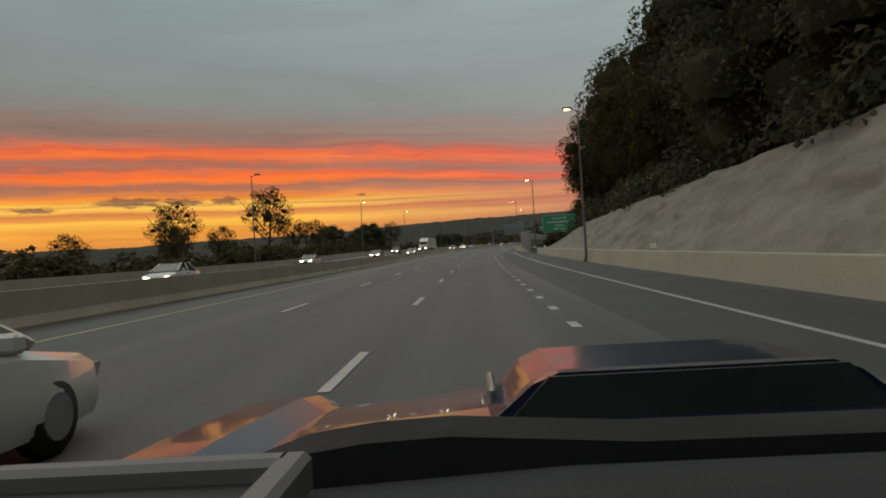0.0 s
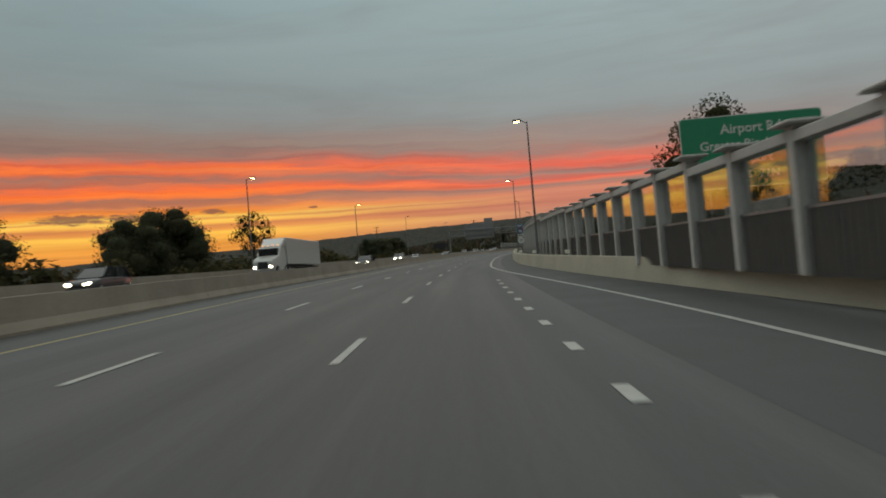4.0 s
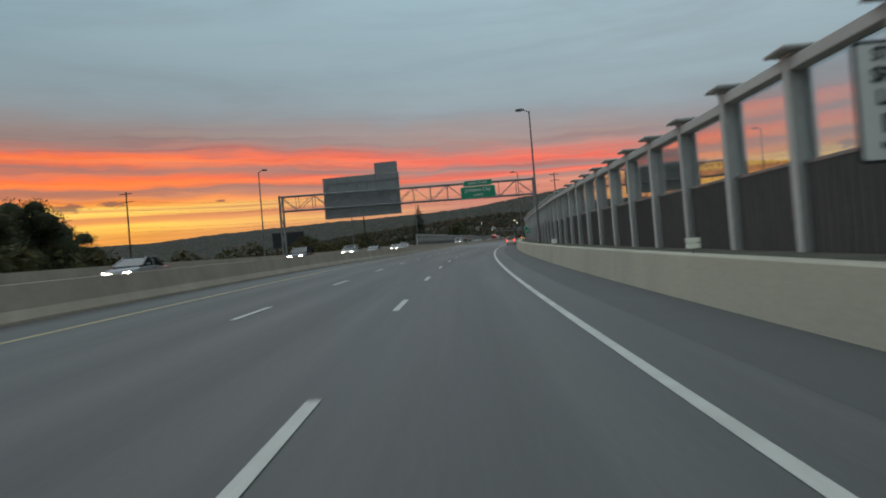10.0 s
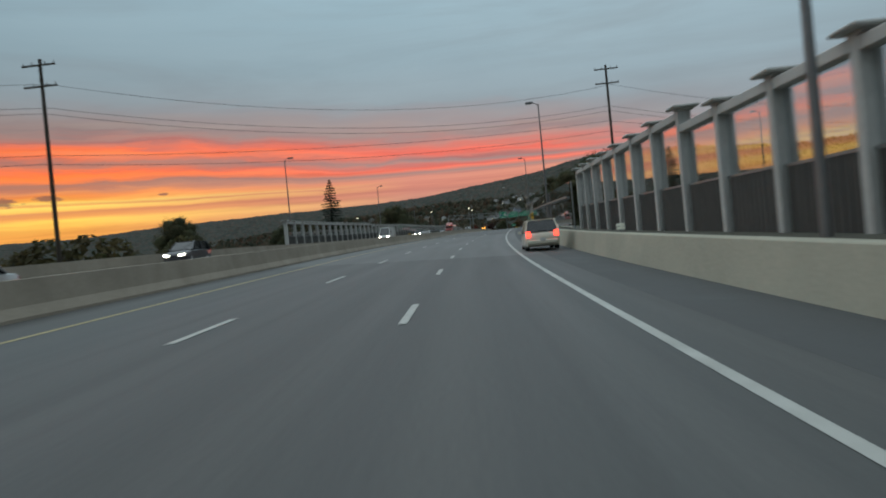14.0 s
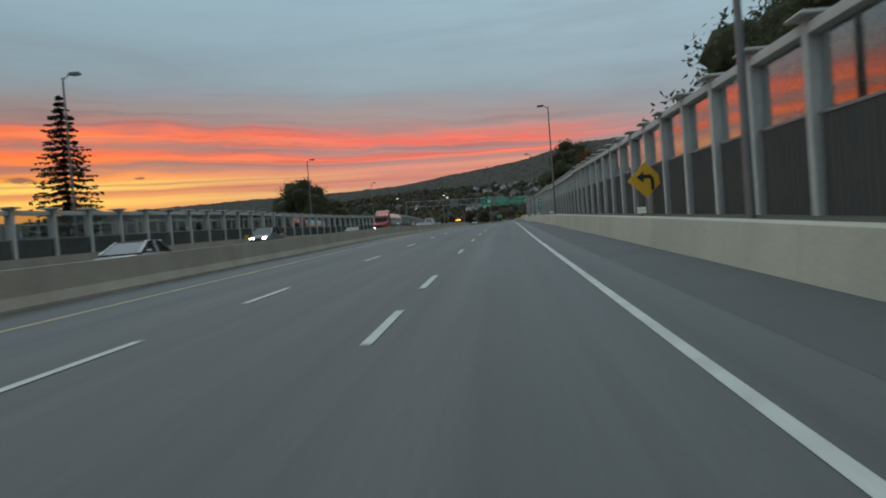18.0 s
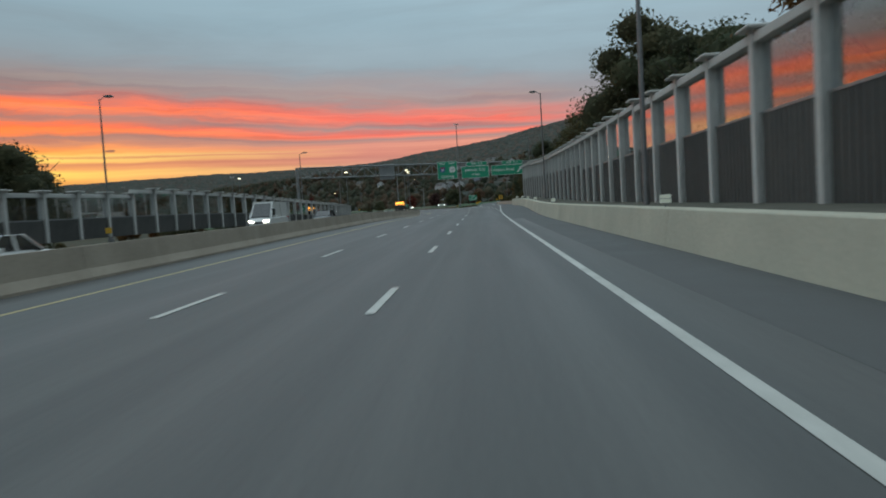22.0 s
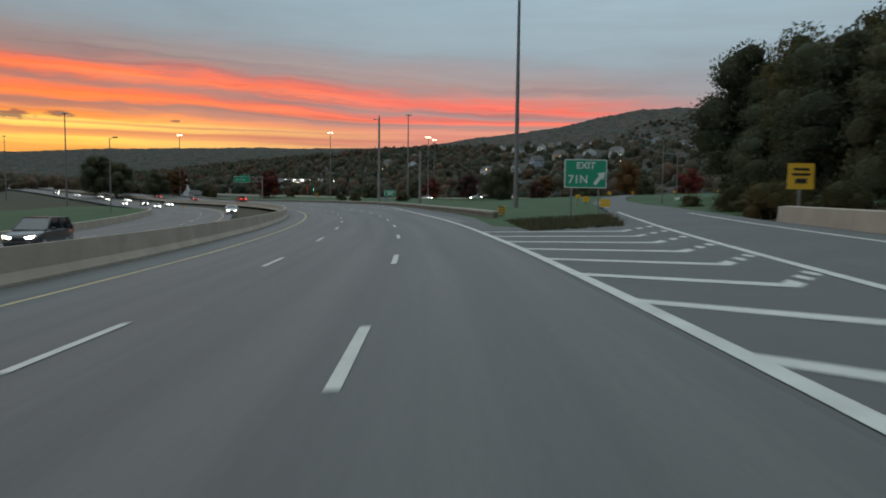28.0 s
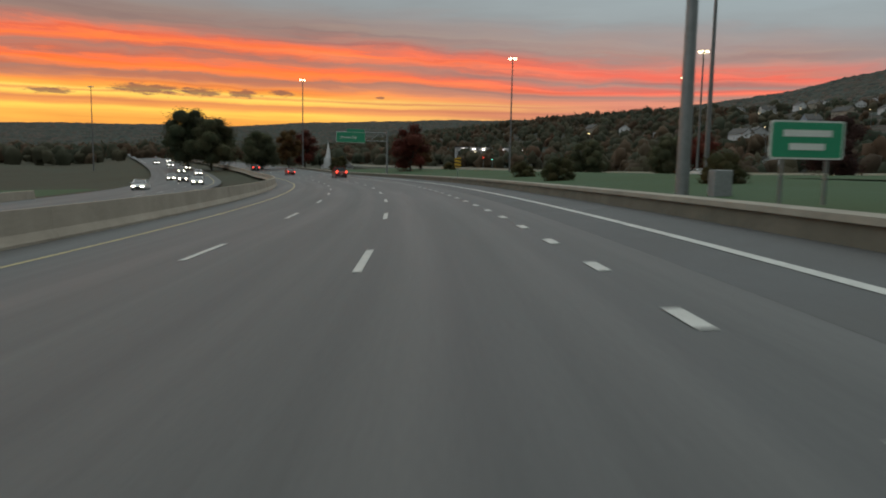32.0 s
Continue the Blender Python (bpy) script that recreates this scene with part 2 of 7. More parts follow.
# the sky dims towards the east, away from the afterglow
away = maths(wt, "ABSOLUTE", maths(wt, "SUBTRACT", bearing, SUN_BEARING))
away = ramp(wt, [(0.40, (1.0,) * 3), (0.75, (0.55,) * 3), (1.0, (0.45,) * 3)], maths(wt, "DIVIDE", away, 180.0, clamp=True))
away = mix(wt, ramp(wt, [(0.5, (0, 0, 0)), (1.0, (0.8,) * 3)], maths(wt, "DIVIDE", height, 90.0, clamp=True)), away, (0.9, 0.9, 0.9))
colour = mix(wt, 1.0, colour, away, "MULTIPLY")
# below the horizon: dim ground haze
colour = mix(wt, ramp(wt, [(0.0, (1, 1, 1)), (1.0, (0, 0, 0))], maths(wt, "ADD", maths(wt, "MULTIPLY", height, 0.5), 1.0, clamp=True)), colour, (0.05, 0.05, 0.05))
_bg = wt.nodes.new("ShaderNodeBackground")
_bg.inputs["Strength"].default_value = 1.0
wt.links.new(colour, _bg.inputs["Color"])
_out = wt.nodes.new("ShaderNodeOutputWorld")
wt.links.new(_bg.outputs[0], _out.inputs["Surface"])

# ---- materials ----
def material(name):
    m = bpy.data.materials.new(name)
    m.use_nodes = True
    t = m.node_tree
    return m, t, t.nodes["Principled BSDF"]


def surface(name, colour, other=None, rough=0.7, metal=0.0, scale=1.0, grain=40.0, bump=0.15, spread=0.5, varied=0.0, stretch=(1, 1, 1), spec=0.4):
    """A worn surface: two colours mixed by broad stains, fine grain over both, and a slight relief. Sizes per metre."""
    m, t, b = material(name)
    co = t.nodes.new("ShaderNodeTexCoord")
    mp = t.nodes.new("ShaderNodeMapping")
    mp.inputs["Scale"].default_value = stretch
    t.links.new(co.outputs["Object"], mp.inputs[0])
    stains = noise_tex(t, mp.outputs[0], scale, 5.0, 0.6, 0.4)
    fine = noise_tex(t, mp.outputs[0], grain, 3.0, 0.6)
    other = other or tuple(c * 0.75 for c in colour)
    col = mix(t, ramp(t, [(0.5 - spread / 2, (0, 0, 0)), (0.5 + spread / 2, (1, 1, 1))], stains), colour, other)
    col = mix(t, 0.35, col, ramp(t, [(0.25, (0.35,) * 3), (0.75, (1.0,) * 3)], fine), "MULTIPLY")
    if varied:
        info = t.nodes.new("ShaderNodeObjectInfo")
        col = mix(t, 1.0, col, ramp(t, [(0.0, (1 - varied,) * 3), (1.0, (1.0,) * 3)], info.outputs["Random"]), "MULTIPLY")
    t.links.new(col, b.inputs["Base Color"])
    t.links.new(ramp(t, [(0.2, (rough * 0.8,) * 3), (0.8, (min(1, rough * 1.15),) * 3)], stains), b.inputs["Roughness"])
    b.inputs["Metallic"].default_value = metal
    b.inputs["Specular IOR Level"].default_value = spec
    if bump:
        n = t.nodes.new("ShaderNodeBump")
        n.inputs["Strength"].default_value, n.inputs["Distance"].default_value = bump, 0.02
        t.links.new(fine, n.inputs["Height"])
        t.links.new(n.outputs[0], b.inputs["Normal"])
    return m


def plain(name, colour, rough=0.5, metal=0.0, spec=0.5, coat=0.0):
    m, t, b = material(name)
    co = t.nodes.new("ShaderNodeTexCoord")
    dust = noise_tex(t, co.outputs["Object"], 3.0, 5.0, 0.6)
    t.links.new(mix(t, ramp(t, [(0.45, (0, 0, 0)), (0.8, (0.3,) * 3)], dust), colour, tuple(0.6 * c + 0.08 for c in colour)), b.inputs["Base Color"])
    b.inputs["Roughness"].default_value, b.inputs["Metallic"].default_value = rough, metal
    b.inputs["Specular IOR Level"].default_value, b.inputs["Coat Weight"].default_value = spec, coat
    return m


def glowing(name, colour, strength):
    m, t, b = material(name)
    b.inputs["Base Color"].default_value = (*colour, 1)
    b.inputs["Emission Color"].default_value = (*colour, 1)
    b.inputs["Emission Strength"].default_value = strength
    return m


def leaves(name, colour, other, scale=0.35, dark=0.5):
    """Foliage: tint by clump and by leaf, dull, slightly lit through."""
    m, t, b = material(name)
    co = t.nodes.new("ShaderNodeTexCoord")
    geo = t.nodes.new("ShaderNodeNewGeometry")
    broad = noise_tex(t, co.outputs["Object"], scale, 3.0, 0.6)
    info = t.nodes.new("ShaderNodeObjectInfo")
    col = mix(t, ramp(t, [(0.35, (0, 0, 0)), (0.65, (1, 1, 1))], broad), colour, other)
    col = mix(t, 1.0, col, ramp(t, [(0.0, (dark,) * 3), (1.0, (1.2, 1.2, 1.2))], geo.outputs["Random Per Island"]), "MULTIPLY")
    col = mix(t, 1.0, col, ramp(t, [(0.0, (0.75, 0.8, 0.8)), (1.0, (1.1, 1.0, 0.95))], info.outputs["Random"]), "MULTIPLY")
    t.links.new(col, b.inputs["Base Color"])
    b.inputs["Roughness"].default_value = 0.8
    b.inputs["Specular IOR Level"].default_value = 0.15
    through_leaf = t.nodes.new("ShaderNodeBsdfTranslucent")
    t.links.new(col, through_leaf.inputs["Color"])
    both = t.nodes.new("ShaderNodeMixShader")
    both.inputs[0].default_value = 0.4
    t.links.new(b.outputs[0], both.inputs[1])
    t.links.new(through_leaf.outputs[0], both.inputs[2])
    t.links.new(both.outputs[0], t.nodes["Material Output"].inputs["Surface"])
    return m


def canopy(name):
    """Woods seen from far off: one tone for each crown, broad stands of one colour, crowns in relief."""
    m, t, b = material(name)
    co = t.nodes.new("ShaderNodeTexCoord")
    cells = t.nodes.new("ShaderNodeTexVoronoi")
    cells.inputs["Scale"].default_value = 0.11
    t.links.new(co.outputs["Object"], cells.inputs["Vector"])
    sep = t.nodes.new("ShaderNodeSeparateColor")
    t.links.new(cells.outputs["Color"], sep.inputs[0])
    stand = noise_tex(t, co.outputs["Object"], 0.006, 4.0, 0.6)
    pick = maths(t, "ADD", maths(t, "MULTIPLY", sep.outputs[0], 0.55), maths(t, "MULTIPLY", stand, 0.6))
    col = ramp(t, [(0.25, (0.048, 0.062, 0.056)), (0.5, (0.062, 0.068, 0.058)), (0.62, (0.080, 0.070, 0.056)), (0.72, (0.088, 0.064, 0.054)), (0.85, (0.054, 0.064, 0.058))], pick)
    col = mix(t, 1.0, col, ramp(t, [(0.0, (0.7,) * 3), (1.0, (1.25,) * 3)], sep.outputs[1]), "MULTIPLY")
    t.links.new(col, b.inputs["Base Color"])
    b.inputs["Roughness"].default_value, b.inputs["Specular IOR Level"].default_value = 0.95, 0.05
    n = t.nodes.new("ShaderNodeBump")
    n.invert = True
    n.inputs["Strength"].default_value, n.inputs["Distance"].default_value = 0.8, 5.0
    t.links.new(cells.outputs["Distance"], n.inputs["Height"])
    t.links.new(n.outputs[0], b.inputs["Normal"])
    return m


def road_surface():
    """Worn asphalt: wheel tracks as soft streaks along the lanes, patches, grain, tar lines."""
    m, t, b = material("worn_asphalt")
    uv = t.nodes.new("ShaderNodeUVMap")
    uv.uv_map = "lane"
    sep = t.nodes.new("ShaderNodeSeparateXYZ")
    t.links.new(uv.outputs[0], sep.inputs[0])
    s_along, across = sep.outputs[0], sep.outputs[1]
    where = combine(t, s_along, across)
    broad = noise_tex(t, combine(t, maths(t, "MULTIPLY", s_along, 0.03), maths(t, "MULTIPLY", across, 0.5)), 1.0, 5.0, 0.6)
    grain = noise_tex(t, where, 14.0, 4.0, 0.7)
    streaks = noise_tex(t, combine(t, maths(t, "MULTIPLY", s_along, 0.02), maths(t, "MULTIPLY", across, 1.6), 5.0), 1.0, 4.0, 0.6)
    wheel = maths(t, "ABSOLUTE", maths(t, "SINE", maths(t, "MULTIPLY", maths(t, "ADD", across, 0.0), 6.2832 / 3.66)))
    col = mix(t, broad, (0.062, 0.064, 0.064), (0.096, 0.096, 0.091))
    col = mix(t, ramp(t, [(0.55, (0, 0, 0)), (1.0, (0.45,) * 3)], wheel), col, (0.115, 0.113, 0.107))
    col = mix(t, ramp(t, [(0.3, (0.5,) * 3), (0.6, (0, 0, 0))], streaks), col, (0.05, 0.05, 0.05))
    col = mix(t, 0.5, col, ramp(t, [(0.3, (0.45,) * 3), (0.7, (1.1,) * 3)], grain), "MULTIPLY")
    # the paler bridge deck
    deck = maths(t, "MULTIPLY", maths(t, "GREATER_THAN", s_along, 452.0), maths(t, "LESS_THAN", s_along, 522.0))
    col = mix(t, maths(t, "MULTIPLY", deck, 0.45), col, mix(t, broad, (0.135, 0.139, 0.136), (0.18, 0.18, 0.173)))
    t.links.new(col, b.inputs["Base Color"])
    t.links.new(ramp(t, [(0.2, (0.5,) * 3), (0.8, (0.72,) * 3)], broad), b.inputs["Roughness"])
    b.inputs["Specular IOR Level"].default_value = 0.45
    n = t.nodes.new("ShaderNodeBump")
    n.inputs["Strength"].default_value, n.inputs["Distance"].default_value = 0.25, 0.01
    t.links.new(grain, n.inputs["Height"])
    t.links.new(n.outputs[0], b.inputs["Normal"])
    return m


def glass(name, tint, rough=0.02):
    """A clear sheet: mirror at a slant, see-through head on."""
    m, t, b = material(name)
    t.nodes.remove(b)
    clear = t.nodes.new("ShaderNodeBsdfTransparent")
    clear.inputs[0].default_value = (*tint, 1)
    shine = t.nodes.new("ShaderNodeBsdfGlossy")
    shine.inputs["Roughness"].default_value = rough
    shine.inputs["Color"].default_value = (0.9, 0.9, 0.9, 1)
    slant = t.nodes.new("ShaderNodeLayerWeight")
    slant.inputs["Blend"].default_value = 0.5
    fac = maths(t, "ADD", maths(t, "MULTIPLY", maths(t, "POWER", slant.outputs["Facing"], 2.6), 0.88), 0.06, clamp=True)
    mx = t.nodes.new("ShaderNodeMixShader")
    t.links.new(fac, mx.inputs[0])
    t.links.new(clear.outputs[0], mx.inputs[1])
    t.links.new(shine.outputs[0], mx.inputs[2])
    t.links.new(mx.outputs[0], t.nodes["Material Output"].inputs["Surface"])
    return m


ASPHALT = road_surface()
SHOULDER = surface("shoulder_asphalt", (0.072, 0.075, 0.076), (0.096, 0.097, 0.095), rough=0.75, scale=0.4, grain=25, bump=0.3)
WHITE_LINE = surface("white_road_paint", (0.58, 0.58, 0.54), (0.40, 0.40, 0.37), rough=0.55, scale=1.2, grain=30)
YELLOW_LINE = surface("yellow_road_paint", (0.50, 0.40, 0.17), (0.38, 0.31, 0.15), rough=0.55, scale=1.2, grain=30)
CONCRETE = surface("pale_concrete", (0.54, 0.515, 0.405), (0.42, 0.40, 0.32), rough=0.8, scale=0.25, grain=12, bump=0.2, varied=0.08)
OLD_CONCRETE = surface("old_concrete", (0.40, 0.345, 0.275), (0.29, 0.25, 0.20), rough=0.85, scale=0.5, grain=12, bump=0.3)
PARAPET_STONE = surface("dark_parapet_concrete", (0.17, 0.155, 0.12), (0.115, 0.11, 0.085), rough=0.9, scale=0.7, grain=10, bump=0.3)
COPING = surface("worn_coping", (0.33, 0.30, 0.24), (0.24, 0.22, 0.18), rough=0.85, scale=0.8, grain=14, bump=0.2)
POST = surface("wall_post_concrete", (0.62, 0.61, 0.58), (0.52, 0.515, 0.49), rough=0.8, scale=1.0, grain=20, varied=0.15)
CAP = surface("wall_cap_concrete", (0.56, 0.55, 0.52), (0.46, 0.455, 0.43), rough=0.8, scale=1.5, grain=20)
DARK_PANEL = surface("ribbed_dark_panel", (0.105, 0.102, 0.094), (0.078, 0.078, 0.075), rough=0.75, scale=0.7, grain=18, varied=0.2)
PANE = glass("acrylic_pane", (0.90, 0.92, 0.93))
RAIL = surface("galvanised_steel", (0.33, 0.34, 0.34), (0.25, 0.26, 0.26), rough=0.5, metal=0.6, scale=2.0, grain=30)
POLE = surface("lamp_pole_aluminium", (0.24, 0.24, 0.24), (0.18, 0.18, 0.18), rough=0.5, metal=0.5, scale=1.0, grain=20)
GREEN = plain("sign_green", (0.02, 0.30, 0.16), 0.45)
SIGN_WHITE = plain("sign_white", (0.75, 0.76, 0.72), 0.45)
SIGN_BLUE = plain("sign_blue", (0.04, 0.10, 0.26), 0.45)
SIGN_RED = plain("sign_red", (0.35, 0.04, 0.04), 0.45)
SIGN_YELLOW = plain("sign_yellow", (0.75, 0.42, 0.03), 0.45)
SIGN_BLACK = plain("sign_black", (0.02, 0.02, 0.02), 0.5)
SIGN_BACK = surface("sign_back_aluminium", (0.36, 0.37, 0.37), (0.29, 0.30, 0.30), rough=0.55, metal=0.4, scale=0.5, grain=8)
REFLECTOR = plain("reflector_panel", (0.95, 0.94, 0.80), 0.35)
ROCK = surface("cut_rock", (0.33, 0.30, 0.245), (0.17, 0.155, 0.13), rough=0.9, scale=0.32, grain=2.2, bump=0.9, stretch=(1, 1, 2.2))
GRASS = surface("mown_grass", (0.052, 0.096, 0.050), (0.068, 0.098, 0.050), rough=0.95, scale=0.08, grain=6, bump=0.5, spec=0.1)
DIRT = surface("dusty_gravel", (0.150, 0.142, 0.118), (0.095, 0.095, 0.075), rough=0.95, scale=0.6, grain=9, bump=0.5, spec=0.1)
ROUGH_GRASS = surface("rough_grass_and_earth", (0.07, 0.075, 0.035), (0.10, 0.085, 0.05), rough=0.95, scale=0.15, grain=4, bump=0.6, spec=0.1)
LAND = surface("valley_land", (0.058, 0.064, 0.042), (0.074, 0.064, 0.046), rough=0.95, scale=0.02, grain=0.7, bump=0.3, spec=0.1)
FOREST = canopy("far_forest")
LEAF_DARK = leaves("dark_green_leaves", (0.085, 0.105, 0.062), (0.115, 0.110, 0.062), dark=0.6)
FAR_GREEN = leaves("far_green_woods", (0.062, 0.074, 0.050), (0.078, 0.080, 0.054), 0.02, 0.85)
FAR_OLIVE = leaves("far_olive_woods", (0.082, 0.084, 0.056), (0.098, 0.086, 0.056), 0.02, 0.85)
FAR_RUST = leaves("far_rust_woods", (0.115, 0.074, 0.050), (0.096, 0.080, 0.054), 0.02, 0.85)
DRY_GRASS = leaves("dry_grass_blades", (0.115, 0.098, 0.058), (0.080, 0.092, 0.048))
LEAF_OLIVE = leaves("olive_leaves", (0.080, 0.087, 0.041), (0.123, 0.094, 0.041))
LEAF_AUTUMN = leaves("autumn_leaves", (0.174, 0.080, 0.032), (0.131, 0.094, 0.041))
LEAF_RED = leaves("red_autumn_leaves", (0.189, 0.041, 0.029), (0.131, 0.051, 0.036))
LEAF_MAROON = leaves("maroon_leaves", (0.085, 0.040, 0.038), (0.070, 0.045, 0.038))
LEAF_SPRUCE = leaves("spruce_needles", (0.032, 0.052, 0.035), (0.043, 0.061, 0.041))
BARK = surface("bark", (0.075, 0.06, 0.045), (0.05, 0.042, 0.034), rough=0.95, scale=3.0, grain=20, bump=0.6)
LAMP_WARM = glowing("warm_lamp", (1.0, 0.62, 0.28), 14.0)
LAMP_HIGH = glowing("high_mast_lamp", (1.0, 0.86, 0.55), 4.0)
LAMP_OFF = plain("lamp_lens", (0.5, 0.5, 0.48), 0.3)
HEAD = glowing("headlight", (1.0, 0.93, 0.76), 14.0)
TAIL = glowing("tail_light", (1.0, 0.05, 0.03), 3.5)
AMBER = glowing("amber_light", (1.0, 0.42, 0.05), 2.5)
GREEN_LIGHT = glowing("green_signal", (0.1, 1.0, 0.6), 6.0)
WINDOW_LIT = glowing("lit_windows", (1.0, 0.8, 0.5), 2.0)
TYRE = plain("tyre_rubber", (0.018, 0.018, 0.018), 0.85)
ALLOY = plain("wheel_alloy", (0.35, 0.35, 0.36), 0.35, 0.8)
CAR_GLASS = plain("car_glass", (0.015, 0.018, 0.02), 0.06, 0.0, 0.8)
TRIM = plain("black_trim", (0.02, 0.02, 0.022), 0.55)
MATT_BLACK = plain("matt_black_plastic", (0.012, 0.012, 0.014), 0.95)
PLATE = plain("pale_plate", (0.55, 0.56, 0.55), 0.4)
ROOFING = surface("house_roof_shingle", (0.10, 0.10, 0.10), (0.15, 0.14, 0.13), rough=0.9, scale=0.5, grain=4, varied=0.4)
SIDING = surface("pale_siding", (0.78, 0.78, 0.78), (0.68, 0.68, 0.69), rough=0.8, scale=0.5, grain=3, varied=0.35)
WINDOW = plain("house_window", (0.03, 0.035, 0.045), 0.15)

# ---- building blocks ----
def mesh_of(bm, name):
    me = bpy.data.meshes.new(name)
    bm.to_mesh(me)
    bm.free()
    return me


WORLD = {}


def thing(name, m, label, category, group="", kind=""):
    ob = new(name)
    ob.empty_display_size = 0.3
    ob.matrix_basis = m
    WORLD[ob] = m.copy()
    return tagged(ob, label, category, group, kind)


def part(name, shape, mat, parent, label="", m=None, smooth=False):
    """Links a bmesh or a shared mesh as one object under a thing or a part. m: its pose in the world; without it, in the parent's own frame."""
    me = shape if isinstance(shape, bpy.types.Mesh) else mesh_of(shape, name)
    if mat and not me.materials:
        me.materials.append(mat)
    if smooth:
        me.polygons.foreach_set("use_smooth", [True] * len(me.polygons))
        if smooth != True:
            me.set_sharp_from_angle(angle=radians(smooth))
    ob = new(name, me)
    ob.parent = parent
    if m is not None:
        ob.matrix_parent_inverse = WORLD[parent].inverted()
        ob.matrix_basis = m
        WORLD[ob] = m.copy()
    else:
        WORLD[ob] = WORLD[parent].copy()
    if label:
        ob["label"] = label
    return ob


def solo(name, shape, mat, label="", category="", group="", kind="", m=None, smooth=False):
    me = shape if isinstance(shape, bpy.types.Mesh) else mesh_of(shape, name)
    if mat and not me.materials:
        me.materials.append(mat)
    if smooth:
        me.polygons.foreach_set("use_smooth", [True] * len(me.polygons))
    ob = new(name, me)
    if m is not None:
        ob.matrix_basis = m
    return tagged(ob, label, category, group, kind)


def box(bm, centre, size, turn=0.0, bevel=0.0):
    m = Matrix.Translation(centre) @ Matrix.Rotation(turn, 4, "Z") @ Matrix.Diagonal((*size, 1))
    r = bmesh.ops.create_cube(bm, size=1.0, matrix=m)
    if bevel:
        es = list({e for v in r["verts"] for e in v.link_edges})
        bmesh.ops.bevel(bm, geom=es, offset=bevel, segments=1, affect="EDGES")
    return bm


def boxes(*items, bevel=0.0):
    bm = bmesh.new()
    for it in items:
        box(bm, *it, bevel=bevel)
    return bm


def tube(bm, a, b, r0, r1=None, sides=8):
    a, b = Vector(a), Vector(b)
    d = b - a
    m = Matrix.Translation((a + b) / 2) @ d.to_track_quat("Z", "Y").to_matrix().to_4x4()
    bmesh.ops.create_cone(bm, cap_ends=True, segments=sides, radius1=r0, radius2=r0 if r1 is None else r1, depth=d.length, matrix=m)
    return bm


def prism(bm, outline, y0, y1):
    """A solid between two copies of an outline in x and z."""
    a = [bm.verts.new((x, y0, z)) for x, z in outline]
    b = [bm.verts.new((x, y1, z)) for x, z in outline]
    n = len(outline)
    bm.faces.new(a)
    bm.faces.new(b[::-1])
    for i in range(n):
        bm.faces.new((a[i], b[i], b[(i + 1) % n], a[(i + 1) % n]))
    bmesh.ops.recalc_face_normals(bm, faces=bm.faces)
    return bm


def ribbon(s0, s1, section, step=4.0, closed=True, shift=None, uv=False):
    """A section of (to the right, up) points drawn along the road. shift(s): metres added to the right."""
    count = max(1, int(round((s1 - s0) / step)))
    bm = bmesh.new()
    rings, lanes = [], []
    for i in range(count + 1):
        s = s0 + (s1 - s0) * i / count
        d = shift(s) if shift else 0.0
        rings.append([bm.verts.new(on(s, lat + d, up)) for lat, up in section])
        lanes.append([(s, lat + d) for lat, _ in section])
    layer = bm.loops.layers.uv.new("lane") if uv else None
    n = len(section)
    for i in range(count):
        for k in range(n if closed else n - 1):
            q = [(i, k), (i, (k + 1) % n), (i + 1, (k + 1) % n), (i + 1, k)]
            f = bm.faces.new([rings[a][b] for a, b in q])
            if uv:
                for loop, (a, b) in zip(f.loops, q):
                    loop[layer].uv = lanes[a][b]
    if closed:
        bm.faces.new(rings[0])
        bm.faces.new(rings[-1][::-1])
        bmesh.ops.recalc_face_normals(bm, faces=bm.faces)
    else:
        bm.faces.ensure_lookup_table()
        bm.normal_update()
        if bm.faces[0].normal.z < 0:
            bmesh.ops.reverse_faces(bm, faces=bm.faces[:])
    return bm


def ease(x, a, b):
    t = min(1.0, max(0.0, (x - a) / (b - a)))
    return t * t * (3 - 2 * t)


# ---- the road ----
OUR_LEFT, OUR_RIGHT = -1.83, 1.83
LEFT_EDGE = -9.15
MEDIAN = -11.6
END_S = 1570.0


def aux(s):
    """Width of the extra lane at our right: ends near 195 m, opens again past 690 m for the exit and past 905 m."""
    first = 3.66 * (1 - ease(s, 135, 195))
    third = 2.4 * ease(s, 885, 945)
    return first + third


def kerb_line(s):
    """Right edge of the paved shoulder."""
    return 4.8 + 4.25 * (1 - ease(s, 120, 205)) + 0.35 * ease(s, 380, 500) - 0.35 * ease(s, 560, 620) + 0.9 * ease(s, 700, 745) + 1.6 * ease(s, 860, 945)


